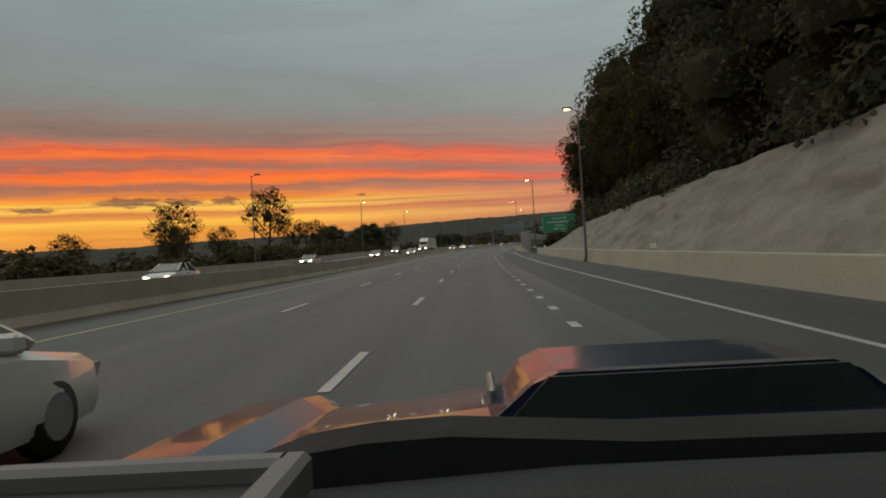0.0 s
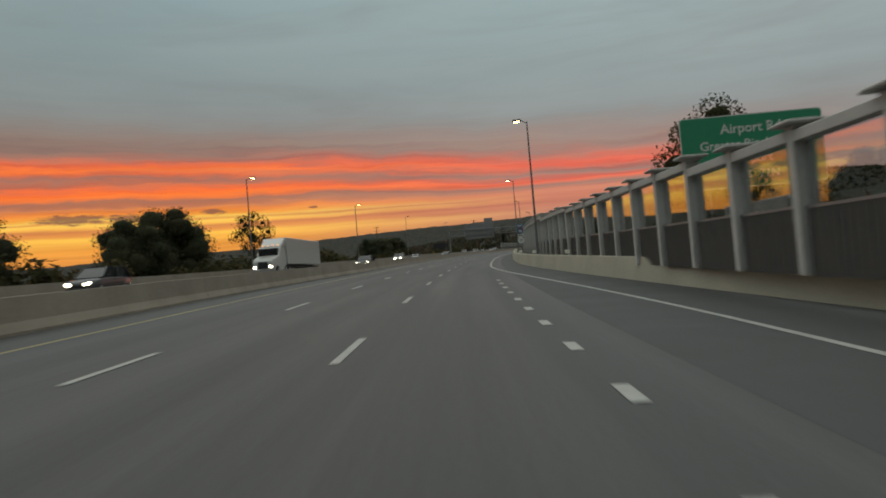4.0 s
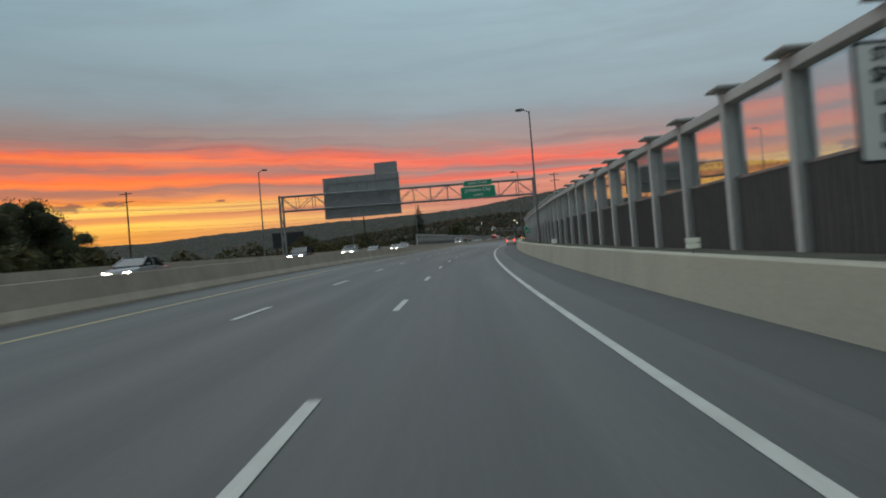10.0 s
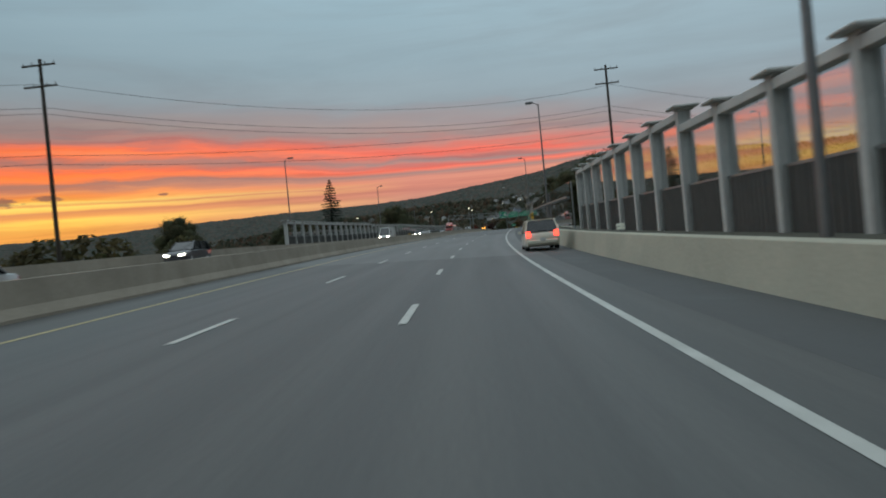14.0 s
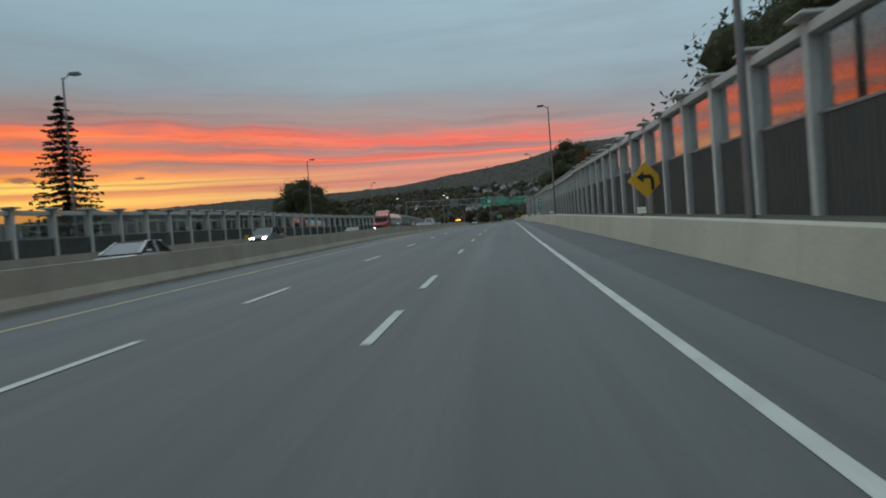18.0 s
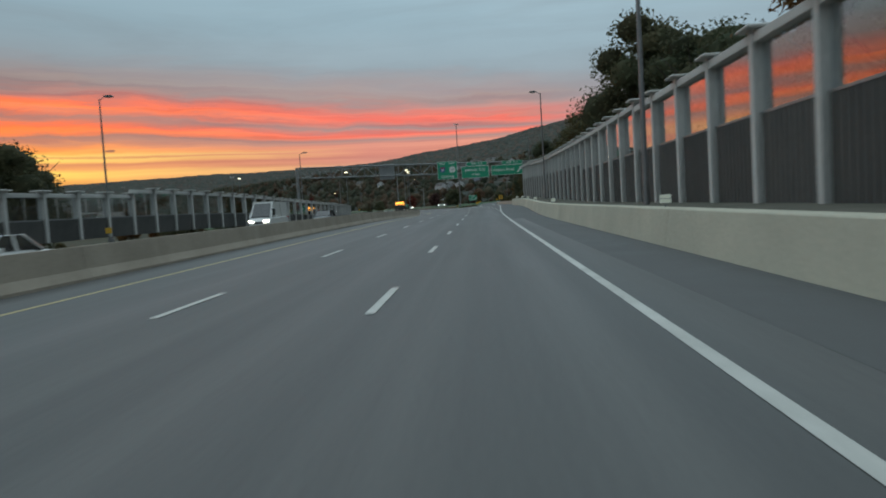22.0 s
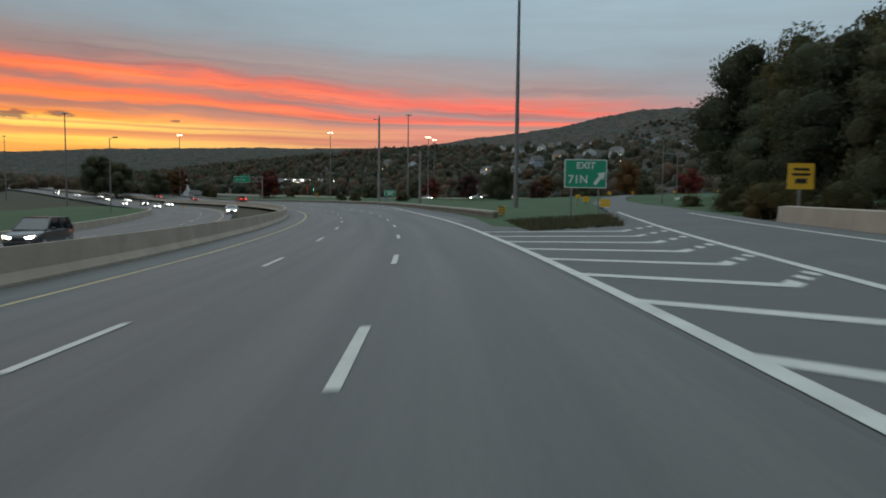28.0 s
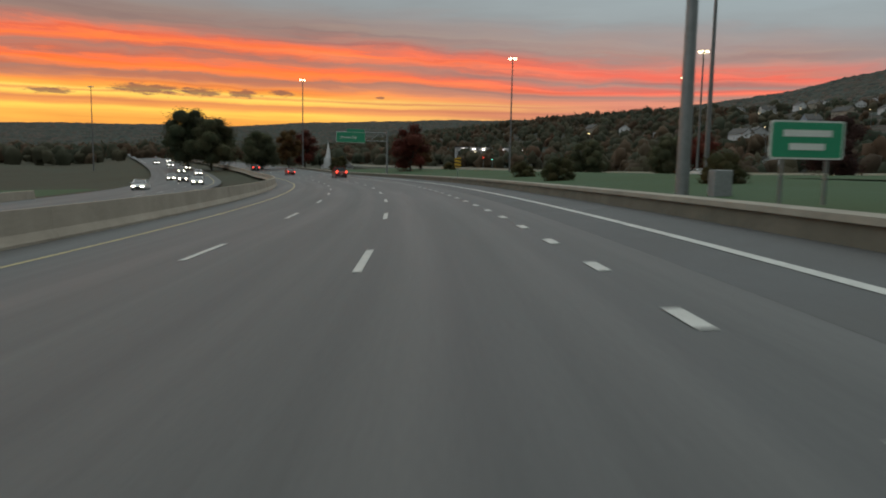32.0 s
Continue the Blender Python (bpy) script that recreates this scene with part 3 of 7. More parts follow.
solo("road", ribbon(-95, END_S, [(MEDIAN, 0.0), (-9.3, 0.0), (-5.49, 0.0), (-1.83, 0.0), (1.83, 0.0), (3.0, 0.0)], 4.0, closed=False, uv=True), ASPHALT,
     "worn grey asphalt highway with three lanes and pale wheel tracks", "road", kind="structure")
solo("road_shoulder", ribbon(-95, END_S, [(3.0, 0.002), (5.0, 0.002)], 4.0, closed=False, uv=True, shift=lambda s: 0.0), SHOULDER, "dark asphalt shoulder beside the lanes", "road shoulder", kind="structure")
_bm = bmesh.new()
_prev = None
for _i in range(0, 415):
    _s = -95 + _i * 4.0
    _k = kerb_line(_s) + 0.6
    if 690 < _s < 862:
        _k = 7.0
    _v = (_bm.verts.new(on(_s, 4.9, -0.002)), _bm.verts.new(on(_s, max(_k, 5.2), -0.002)))
    if _prev:
        _bm.faces.new((_prev[0], _prev[1], _v[1], _v[0]))
    _prev = _v
solo("road_margin", _bm, SHOULDER, "dark asphalt margin by the concrete barrier", "road shoulder", kind="structure")
# the opposite carriageway
OPP_NEAR, OPP_FAR = -12.6, -25.6


def opp_shift(s):
    return -7.0 * ease(s, 790, 960)


solo("road_opposite", ribbon(-95, END_S, [(OPP_FAR - 1.0, -0.05), (-19.0, -0.05), (OPP_NEAR, -0.05)], 4.0, closed=False, uv=True, shift=opp_shift), ASPHALT,
     "worn grey asphalt carriageway for the oncoming traffic", "road", kind="structure")


def painted(name, s0, s1, lat, wide, mat, label, shift=None, up=0.006, step=3.0):
    return solo(name, ribbon(s0, s1, [(lat - wide / 2, up), (lat + wide / 2, up)], step, closed=False, shift=shift), mat, label, "road marking", kind="structure")


def right_edge(s):
    return OUR_RIGHT + aux(s)


painted("edge_line_right", -90, 722, 0.0, 0.17, WHITE_LINE, "solid white edge line, slightly worn", shift=lambda s: right_edge(s) + 0.12 * ease(s, 620, 660))
painted("edge_line_left", -90, END_S, LEFT_EDGE, 0.15, YELLOW_LINE, "solid faded yellow edge line", up=0.006)
painted("edge_line_opposite", -90, END_S, -13.9, 0.14, YELLOW_LINE, "solid faded yellow edge line of the oncoming lanes", shift=opp_shift, up=-0.04)
painted("edge_line_opposite_far", -90, END_S, -24.9, 0.14, WHITE_LINE, "solid white edge line of the oncoming lanes", shift=opp_shift, up=-0.04)
# lane dashes, 3 m long every 12.2 m, each a part of the lane line
_bm = bmesh.new()
box(_bm, (0, 1.52, 0.004), (0.15, 3.05, 0.006))
DASH_MESH = mesh_of(_bm, "lane_dash")
DASH_MESH.materials.append(WHITE_LINE)


def laid(s, lat, up, length=3.0):
    """A pose flat on the road's own slope."""
    p = on(s, lat, up)
    y = (on(s + length, lat, up) - p).normalized()
    x = (on(s, lat + 1.0, up) - p).normalized()
    z = x.cross(y).normalized()
    return Matrix.Translation(p) @ Matrix((y.cross(z), y, z)).transposed().to_4x4()


def dashes(name, lat, s0, s1, label, up=0.004, shift=None, slip=None):
    root = thing(name, along(s0, lat, up), label, "road marking", kind="structure")
    k = math.ceil((s0 - DASH_START) / DASH_STEP)
    while DASH_START + k * DASH_STEP < s1:
        s = DASH_START + k * DASH_STEP
        s += float(np.interp(s, slip[0], slip[1])) if slip else 0.0
        part("lane_dash", DASH_MESH, None, root, m=laid(s, lat + (shift(s) if shift else 0.0), up + 0.002))
        k += 1


dashes("lane_line", OUR_LEFT, -60, 1200, "broken white lane line beside our lane",
       slip=((8, 20, 60, 165, 194, 256, 281, 350, 402, 511, 524, 537, 547, 560, 572, 633, 692, 743, 840, 889, 955), (-3.6, -4.3, -0.9, 0.6, 0, 0.8, 1.4, 1.1, 0.9, 2.9, 3.7, 4.5, -1.3, -0.1, 0.2, 0, -1, -0.3, -0.4, -0.3, -1.2)))
dashes("lane_line", -5.49, -60, 1200, "broken white lane line in mid road",
       slip=((18, 60, 170, 182, 200, 256, 281, 342, 402, 512, 524, 537, 547, 560, 571, 634, 694, 743, 829, 890, 952), (-5.2, -1.5, -0.2, 0.3, -0.5, 0, 0.8, 0.7, 0.5, 0.5, 1.6, 2.7, -2.3, -1.2, -1, 0.5, 0.1, 0.3, 1.0, 1.2, 1.7)))
dashes("lane_line_opposite", -17.4, -60, 1200, "broken white lane line of the oncoming lanes", up=-0.045, shift=opp_shift)
dashes("lane_line_opposite", -21.1, -60, 1200, "broken white lane line of the oncoming lanes", up=-0.045, shift=opp_shift)
_bm = bmesh.new()
box(_bm, (0, 0.45, 0.004), (0.2, 0.92, 0.006))
DOT_MESH = mesh_of(_bm, "short_dash")
DOT_MESH.materials.append(WHITE_LINE)
for _a, _b, _lab in ((-60, 160, "short white dashes beside the ending lane"), (730, 792, "short white dashes before the exit lane"), (908, 1100, "short white dashes beside the joining lane")):
    _root = thing("dotted_line", along(_a, 1.83), _lab, "road marking", kind="structure")
    _s = _a
    while _s < _b:
        part("short_dash", DOT_MESH, None, _root, m=laid(_s, OUR_RIGHT, 0.008, 1.0))
        _s += 3.66 if _a < 600 else 3.66

# ---- ground, one sheet to the horizon ----
_mx, _my = _cx[::4], _cy[::4]


def nearest(x, y):
    """Metres along, to the right, for a place on the map."""
    i = int(np.argmin((_mx - x) ** 2 + (_my - y) ** 2))
    s = float(S_LINE[::4][i])
    h = heading(s)
    dx, dy = x - _mx[i], y - _my[i]
    return s - dx * math.sin(h) + dy * math.cos(h), dx * math.cos(h) + dy * math.sin(h)


def slope_crest(s):
    return max(2.4, min(7.2, 6.7 - 0.028 * s))


def land_height(s, lat):
    """Height of the land above the road beside it."""
    road_z = float(np.interp(s, S_LINE, _cz))
    edge = float(np.interp(s, S_LINE, _bank)) * max(-30.0, min(30.0, lat))
    near = road_z + edge - 0.5
    if lat > 0:
        cut = (1 - ease(s, 118, 165)) * (slope_crest(s) * ease(lat, 11, 17) + 7 * ease(lat, 17, 50) + 12 * ease(lat, 50, 120))
        bank_up = 1.2 * ease(s, 740, 775) * (1 - ease(s, 930, 960)) * ease(lat, 16, 30) * (1 - ease(s, 845, 870) * 0.8)
        far = -4.0 * ease(s, 160, 220) * (1 - ease(s, 700, 760)) * ease(lat, 9, 16) - 1.0 * ease(s, 860, 900) * ease(lat, 9, 40)
        hill = 55.0 * ease(lat, 75, 520) * ease(s, 200, 420)
        z = near + cut + bank_up + far + hill
    else:
        z = near - 3.5 * ease(-lat, 30, 60) - 4.0 * ease(-lat, 80, 400)
    return z


def spread(lo, hi, step, out_lo, out_hi):
    mid = list(np.arange(lo, hi + 0.1, step))
    d, left, right = step, [lo], [hi]
    while left[-1] > out_lo:
        d *= 1.35
        left.append(max(left[-1] - d, out_lo))
    d = step
    while right[-1] < out_hi:
        d *= 1.35
        right.append(min(right[-1] + d, out_hi))
    return left[:0:-1] + mid + right[1:]


_lo_x, _hi_x = float(_cx.min()) - 170, float(_cx.max()) + 170
_xs, _ys = spread(_lo_x, _hi_x, 7.0, -4500, 4500), spread(-130.0, float(_cy.max()) + 80, 7.0, -1500, 4800)
_bm = bmesh.new()
_grid = []
for _y in _ys:
    _row = []
    for _x in _xs:
        _s, _lat = nearest(_x, _y)
        _row.append(_bm.verts.new((_x, _y, land_height(_s, _lat) + 0.15 * noise.noise(Vector((_x * 0.05, _y * 0.05, 0))) * ease(abs(_lat), 28, 60))))
    _grid.append(_row)
for _j in range(len(_ys) - 1):
    for _i in range(len(_xs) - 1):
        _bm.faces.new((_grid[_j][_i], _grid[_j][_i + 1], _grid[_j + 1][_i + 1], _grid[_j + 1][_i]))
for _f in _bm.faces:
    _c = _f.calc_center_median()
    _s, _lat = nearest(_c.x, _c.y)
    if _lat > 125 or _lat < -150 or _s > 1590:
        _f.material_index = 1
_land = solo("ground", _bm, LAND, "dark grass and scrub land in a wide wooded valley", "ground", kind="structure", smooth=True)
_land.data.materials.append(FOREST)

# ---- concrete barriers ----
SAFETY = [(-0.30, 0.0), (-0.30, 0.08), (-0.16, 0.33), (-0.09, 0.98), (0.09, 0.98), (0.16, 0.33), (0.30, 0.08), (0.30, 0.0)]
MED_SHAPE = [(x * 1.1, z) for x, z in SAFETY]


def barrier(name, s0, s1, shift, section, mat, label, piece=24.4):
    root = thing(name, along(s0, shift(s0)), label, "barrier", kind="structure")
    s = s0
    while s < s1 - 0.5:
        e = min(s1, s + piece)
        part("barrier_segment", ribbon(s + 0.012, e - 0.012, section, 4.07, shift=shift), mat, root, m=Matrix.Identity(4))
        s = e
    return root


barrier("median_barrier", -90, 1300, lambda s: MEDIAN, MED_SHAPE, OLD_CONCRETE, "stained brown-grey concrete median barrier")
WALL_FACE = [(0.0, 0.0), (0.13, 1.0), (0.16, 1.03), (0.62, 1.03), (0.62, 0.0)]
barrier("roadside_barrier", -90, 770, lambda s: kerb_line(s) - 0.02, WALL_FACE, CONCRETE, "pale concrete roadside barrier with a wide top")
solo("barrier_shelf", ribbon(118, 772, [(0.56, 1.0), (3.6, 1.02), (3.6, 0.2), (0.56, 0.2)], 4.0, shift=lambda s: kerb_line(s) - 0.02), DIRT, "dusty dark gravel shelf between the barrier and the noise wall", "shelf", kind="structure")
barrier("opposite_barrier", -90, 640, lambda s: OPP_FAR - 0.9, [(-0.5, -0.1), (-0.5, 0.8), (0.0, 0.85), (0.1, -0.1)], OLD_CONCRETE, "low dark concrete edge barrier of the oncoming lanes")

barrier("opposite_barrier", 800, 1012, lambda s: OPP_FAR - 0.9 + opp_shift(s), [(-0.45, -0.1), (-0.38, 0.75), (0.0, 0.75), (0.1, -0.1)], OLD_CONCRETE, "low brown concrete edge barrier along the bend of the oncoming lanes")
_bm = bmesh.new()
_rows = []
for _i in range(0, 45):
    _s = 820 + _i * 5.0
    _a = OPP_FAR - 1.2 + opp_shift(_s)
    _rows.append([_bm.verts.new(on(_s, _a - 34 * _f, 0.1 + (1.3 * ease(_f, 0.0, 0.25) - 1.9 * ease(_f, 0.5, 1.0)) * ease(_s, 820, 870) * (1 - ease(_s, 985, 1038)) - 0.8 * _f)) for _f in (0.0, 0.06, 0.13, 0.22, 0.35, 0.5, 0.7, 1.0)])
for _a, _b in zip(_rows, _rows[1:]):
    for _k in range(7):
        _bm.faces.new((_a[_k], _a[_k + 1], _b[_k + 1], _b[_k]))
bmesh.ops.recalc_face_normals(_bm, faces=_bm.faces)
solo("grass_bank", _bm, GRASS, "low grassy bank beside the oncoming lanes", "verge", kind="structure", smooth=True)

# ---- noise walls: posts, dark lower panels, clear upper panes ----
BAY = 3.66
_bm2 = bmesh.new()
prism(_bm2, [(-0.24, 0.0), (-0.24, 1.0), (0.18, 1.0), (0.18, 0.0)], -0.08, 0.08)
prism(_bm2, [(-0.26, 0.0), (-0.26, 1.0), (-0.15, 1.0), (-0.15, 0.0)], -0.13, 0.13)
prism(_bm2, [(0.11, 0.0), (0.11, 1.0), (0.19, 1.0), (0.19, 0.0)], -0.13, 0.13)
POST_MESH = mesh_of(_bm2, "wall_post")
POST_MESH.materials.append(POST)
_bm = bmesh.new()
box(_bm, (0, 0, 0.04), (0.54, 0.50, 0.08), bevel=0.02)
box(_bm, (-0.04, 0, 0.12), (0.90, 0.92, 0.09), bevel=0.03)
CAP_MESH = mesh_of(_bm, "post_cap")
CAP_MESH.materials.append(CAP)
_bm = bmesh.new()
box(_bm, (0, BAY / 2, 0.5), (0.10, BAY - 0.24, 1.0))
for _k in range(11):
    box(_bm, (0, 0.35 + _k * (BAY - 0.7) / 10, 0.5), (0.15, 0.14, 1.0))
PANEL_MESH = mesh_of(_bm, "dark_panel")
PANEL_MESH.materials.append(DARK_PANEL)
_bm = bmesh.new()
box(_bm, (0, BAY / 2, 0.5), (0.02, BAY - 0.24, 1.0))
PANE_MESH = mesh_of(_bm, "clear_pane")
PANE_MESH.materials.append(PANE)
_bm = bmesh.new()
box(_bm, (0, BAY / 2, 0.0), (0.16, BAY - 0.24, 0.07))
STRIP_MESH = mesh_of(_bm, "panel_strip")
STRIP_MESH.materials.append(RAIL)
_bm = bmesh.new()
box(_bm, (-0.08, BAY / 2, 0.0), (0.34, BAY - 0.34, 0.26), bevel=0.02)
BEAM_MESH = mesh_of(_bm, "top_beam")
BEAM_MESH.materials.append(POST)


def stretched(m, tall):
    return m @ Matrix.Diagonal((1, 1, tall, 1))


def noise_wall(s0, bays, bay, lat, top, sill, foot, label):
    """top, sill, foot: metres above the road as functions of the way along."""
    here = lat if callable(lat) else (lambda s: lat)
    root = thing("noise_wall", along(s0, here(s0)), label, "noise wall", kind="structure")
    for i in range(bays + 1):
        s = s0 + i * bay
        f, t = foot(s), max(top(s), top(s - 0.5) if i else 0)
        a = along(s, here(s), f)
        part("wall_post", POST_MESH, None, root, m=stretched(a, t - f))
        part("post_cap", CAP_MESH, None, root, m=along(s, here(s), t))
        if i == bays:
            break
        t, g = top(s + 0.5), sill(s + 0.5)
        # each bay runs straight from post to post
        p, q = on(s, here(s), f), on(s + bay, here(s + bay), f)
        d = q - p
        m = Matrix.Translation(p) @ Matrix.Rotation(math.atan2(-d.x, d.y), 4, "Z")
        shear = Matrix.Identity(4)
        shear[2][1] = d.z / math.hypot(d.x, d.y)
        m = m @ shear @ Matrix.Diagonal((1, bay / BAY, 1, 1))
        part("dark_panel", PANEL_MESH, None, root, m=stretched(m, g - f))
        part("panel_strip", STRIP_MESH, None, root, m=m @ Matrix.Translation((0, 0, g - f + 0.03)))
        part("clear_pane", PANE_MESH, None, root, m=stretched(m @ Matrix.Translation((0, 0, g - f + 0.06)), t - g - 0.06))
        part("top_beam", BEAM_MESH, None, root, m=m @ Matrix.Translation((0, 0, t - f - 0.14)))
    return root


def steps(*pairs):
    """A stepped height: (from s, metres)."""
    def at(s):
        v = pairs[0][1]
        for start, value in pairs:
            if s >= start:
                v = value
        return v
    return at


def raised(height_at, by):
    """The same heights above eye level, drawn out for a wall that stands further off."""
    return lambda s: 1.55 + (height_at(s) - 1.55) * (by(s) if callable(by) else by)


CLEAR_WALL = "noise wall of concrete posts with clear upper panes"
noise_wall(124.59, 39, 3.616, lambda s: 7.07 + 0.9 * (1 - ease(s, 140, 190)), raised(steps((0, 3.75), (146, 3.95), (172, 4.1), (187, 4.4), (245, 4.45)), 1.1), raised(steps((0, 2.15), (240, 2.5)), 1.1), lambda s: 0.7, CLEAR_WALL)
noise_wall(265.61, 29, 3.606, 7.07, raised(steps((0, 4.75), (320, 4.55), (362, 4.5), (376, 4.65)), 1.1), raised(steps((0, 2.75), (360, 2.9)), 1.1), lambda s: 0.7, CLEAR_WALL)
noise_wall(370.19, 26, 3.666, 7.07, raised(steps((0, 4.45), (405, 4.4), (437, 4.8)), 1.1), raised(steps((0, 2.75), (425, 2.5)), 1.1), lambda s: 0.7, CLEAR_WALL)
noise_wall(537.4, 30, 3.582, 7.37, raised(steps((0, 4.9), (560, 4.75), (600, 4.65)), 1.147), raised(steps((0, 3.1)), 1.147), lambda s: 0.7, "tall " + CLEAR_WALL)
noise_wall(644.86, 35, 3.63, lambda s: 7.55 + 0.75 * ease(s, 680, 718), raised(steps((0, 5.0), (680, 5.15), (745, 5.3), (756, 5.6)), lambda s: 1.156 + 0.1 * ease(s, 680, 718)),
           raised(steps((0, 3.15), (700, 3.5), (752, 3.7)), lambda s: 1.156 + 0.1 * ease(s, 680, 718)), lambda s: 1.0, "tall " + CLEAR_WALL)
noise_wall(506.0, 75, BAY, -27.2, steps((0, 3.9), (560, 3.6), (700, 4.0)), steps((0, 1.9)), lambda s: 0.5, "noise wall of concrete posts beyond the oncoming lanes")
noise_wall(781.5, 14, BAY, -28.6, steps((0, 4.1)), steps((0, 2.0)), lambda s: 0.4, "noise wall of concrete posts beyond the oncoming lanes")
SCREEN_LAT = 6.45
# the bridge: clear panels between slim steel rails
_root = thing("bridge_screen", along(466, SCREEN_LAT - 0.2), "clear screen with steel rails along the bridge", "noise wall", kind="structure")
for _z, _w, _h in ((1.25, 0.12, 0.12), (3.25, 0.14, 0.14)):
    part("screen_rail", ribbon(466, 535.5, [(SCREEN_LAT - 0.3 - _w, _z), (SCREEN_LAT - 0.3, _z), (SCREEN_LAT - 0.3, _z + _h), (SCREEN_LAT - 0.3 - _w, _z + _h)], 4.0), RAIL, _root, m=Matrix.Identity(4))
_bm = boxes(((0, 0, 1.7), (0.10, 0.09, 3.4)))
SLIM_POST = mesh_of(_bm, "screen_post")
SLIM_POST.materials.append(RAIL)
_bm = boxes(((0, 1.22, 1.7), (0.02, 2.38, 3.4)))
SCREEN_PANE = mesh_of(_bm, "clear_pane")
SCREEN_PANE.materials.append(PANE)
_bm = boxes(((0, 1.22, 0.45), (0.03, 2.38, 0.9)))
SCREEN_LOW = mesh_of(_bm, "dark_panel")
SCREEN_LOW.materials.append(DARK_PANEL)
for _i in range(29):
    _s = 466 + _i * 2.4
    part("screen_post", SLIM_POST, None, _root, m=along(_s, SCREEN_LAT + 0.02, 1.0))
    if _i < 28:
        part("clear_pane", SCREEN_PANE, None, _root, m=along(_s, SCREEN_LAT - 0.12, 1.0 + 0.0))

# ---- hills ----
HILL_POINTS = []


def ridge(name, points, depth, label, seed, mat=None, rough=14.0, step=18.0):
    """A wooded hill: points of (x, y, crest height), falling towards the viewer over depth metres and away behind; its skin is uneven with tree tops."""
    bm = bmesh.new()
    rng = random.Random(int(seed * 10))
    pts = [Vector(p) for p in points]
    fine = []
    for a, b in zip(pts, pts[1:]):
        n = max(2, int((b - a).length / step))
        fine += [a.lerp(b, i / n) for i in range(n)]
    fine.append(pts[-1])
    cols = int(depth / step)
    rows = []
    for p in fine:
        out = Vector((p.x - 60, p.y - 700, 0)).normalized()
        row = []
        for k in range(-cols, cols // 4):
            f = k / cols
            drop = math.cos(min(1.0, abs(f)) * math.pi) * 0.5 + 0.5
            pos = Vector((p.x, p.y, 0)) + out * f * min(depth, 0.62 * Vector((p.x - 60, p.y - 700)).length)
            z = -2 + (p.z + 2) * drop
            z += rough * drop * (0.4 * noise.noise(Vector((pos.x * 0.004 + seed, pos.y * 0.004, 0))) + 0.25 * noise.noise(Vector((pos.x * 0.02 + seed, pos.y * 0.02, 3))))
            z += rng.uniform(-3.2, 1.6)
            row.append(bm.verts.new((pos.x + rng.uniform(-3, 3), pos.y + rng.uniform(-3, 3), z)))
        rows.append(row)
    for r0, r1 in zip(rows, rows[1:]):
        for k in range(len(r0) - 1):
            bm.faces.new((r0[k], r0[k + 1], r1[k + 1], r1[k]))
    bmesh.ops.recalc_face_normals(bm, faces=bm.faces)
    HILL_POINTS.extend(tuple(v.co) for v in bm.verts)
    return solo(name, bm, mat or FOREST, label, "hill", kind="structure", smooth=True)


def crest(eye_s, far, *pairs):
    """Crest points seen from a spot of the road: (bearing to the left in degrees, degrees above level)."""
    e = on(eye_s, 0, 1.5)
    out = []
    for b, h in pairs:
        d = far(b) if callable(far) else far
        out.append((e.x - d * math.sin(radians(b)), e.y + d * math.cos(radians(b)), e.z + d * math.tan(radians(h))))
    return out


ridge("hill_ridge", crest(822, 3000, (95, 1.5), (60, 2.0), (45, 2.3), (36, 2.5), (24, 3.0), (19, 3.0), (12.6, 3.5), (4.6, 3.8), (-6, 4.0), (-8.3, 4.1), (-11.5, 4.3), (-14, 4.6)), 1500,
      "long wooded ridge on the far side of the valley", 1.3)
ridge("hill", crest(822, lambda b: max(1500, 2600 + (b + 9) * 35), (-9, 3.9), (-11.5, 4.2), (-15.5, 4.9), (-19, 5.25), (-22.4, 5.7), (-25.5, 6.4), (-28.5, 6.95), (-31.9, 7.0), (-36, 6.7), (-41, 6.1), (-50, 5.6), (-60, 5.5), (-85, 4.5)), 1500,
      "wooded hill with autumn trees, rising to the right of the valley", 7.7, rough=18, step=12.0)

HILL_MAP = {}
for _v in HILL_POINTS:
    HILL_MAP.setdefault((int(_v[0] // 60), int(_v[1] // 60)), []).append(_v)

# ---- cut rock slope and its wooded top ----
_bm = bmesh.new()
_rows = []
for _i in range(0, 248):
    _s = -95 + _i * 0.9
    _fade = 1 - ease(_s, 95, 128)
    _row = []
    for _k in range(25):
        _f = _k / 24
        _lat = 9.6 + 0.7 * _f + (5.0 * _f) * (0.9 + 0.1 * math.sin(_s * 0.05))
        _up = 0.9 + (slope_crest(_s) - 0.7) * _f * (0.3 + 0.7 * _fade)
        _n = noise.noise(Vector((_s * 0.35, _up * 0.9, 1))) * 0.42 + noise.noise(Vector((_s * 0.9, _up * 2.2, 5))) * 0.22 + noise.noise(Vector((_s * 2.1, _up * 4.0, 9))) * 0.13
        _row.append(_bm.verts.new(on(_s, _lat - _n * (0.3 + _fade) * (0 if _k == 0 else 1), _up)))
    _rows.append(_row)
for _a, _b in zip(_rows, _rows[1:]):
    for _k in range(24):
        _bm.faces.new((_a[_k], _a[_k + 1], _b[_k + 1], _b[_k]))
bmesh.ops.recalc_face_normals(_bm, faces=_bm.faces)
solo("rock_slope", _bm, ROCK, "grey-brown blasted rock slope above the roadside barrier", "rock slope", kind="structure", smooth=True)

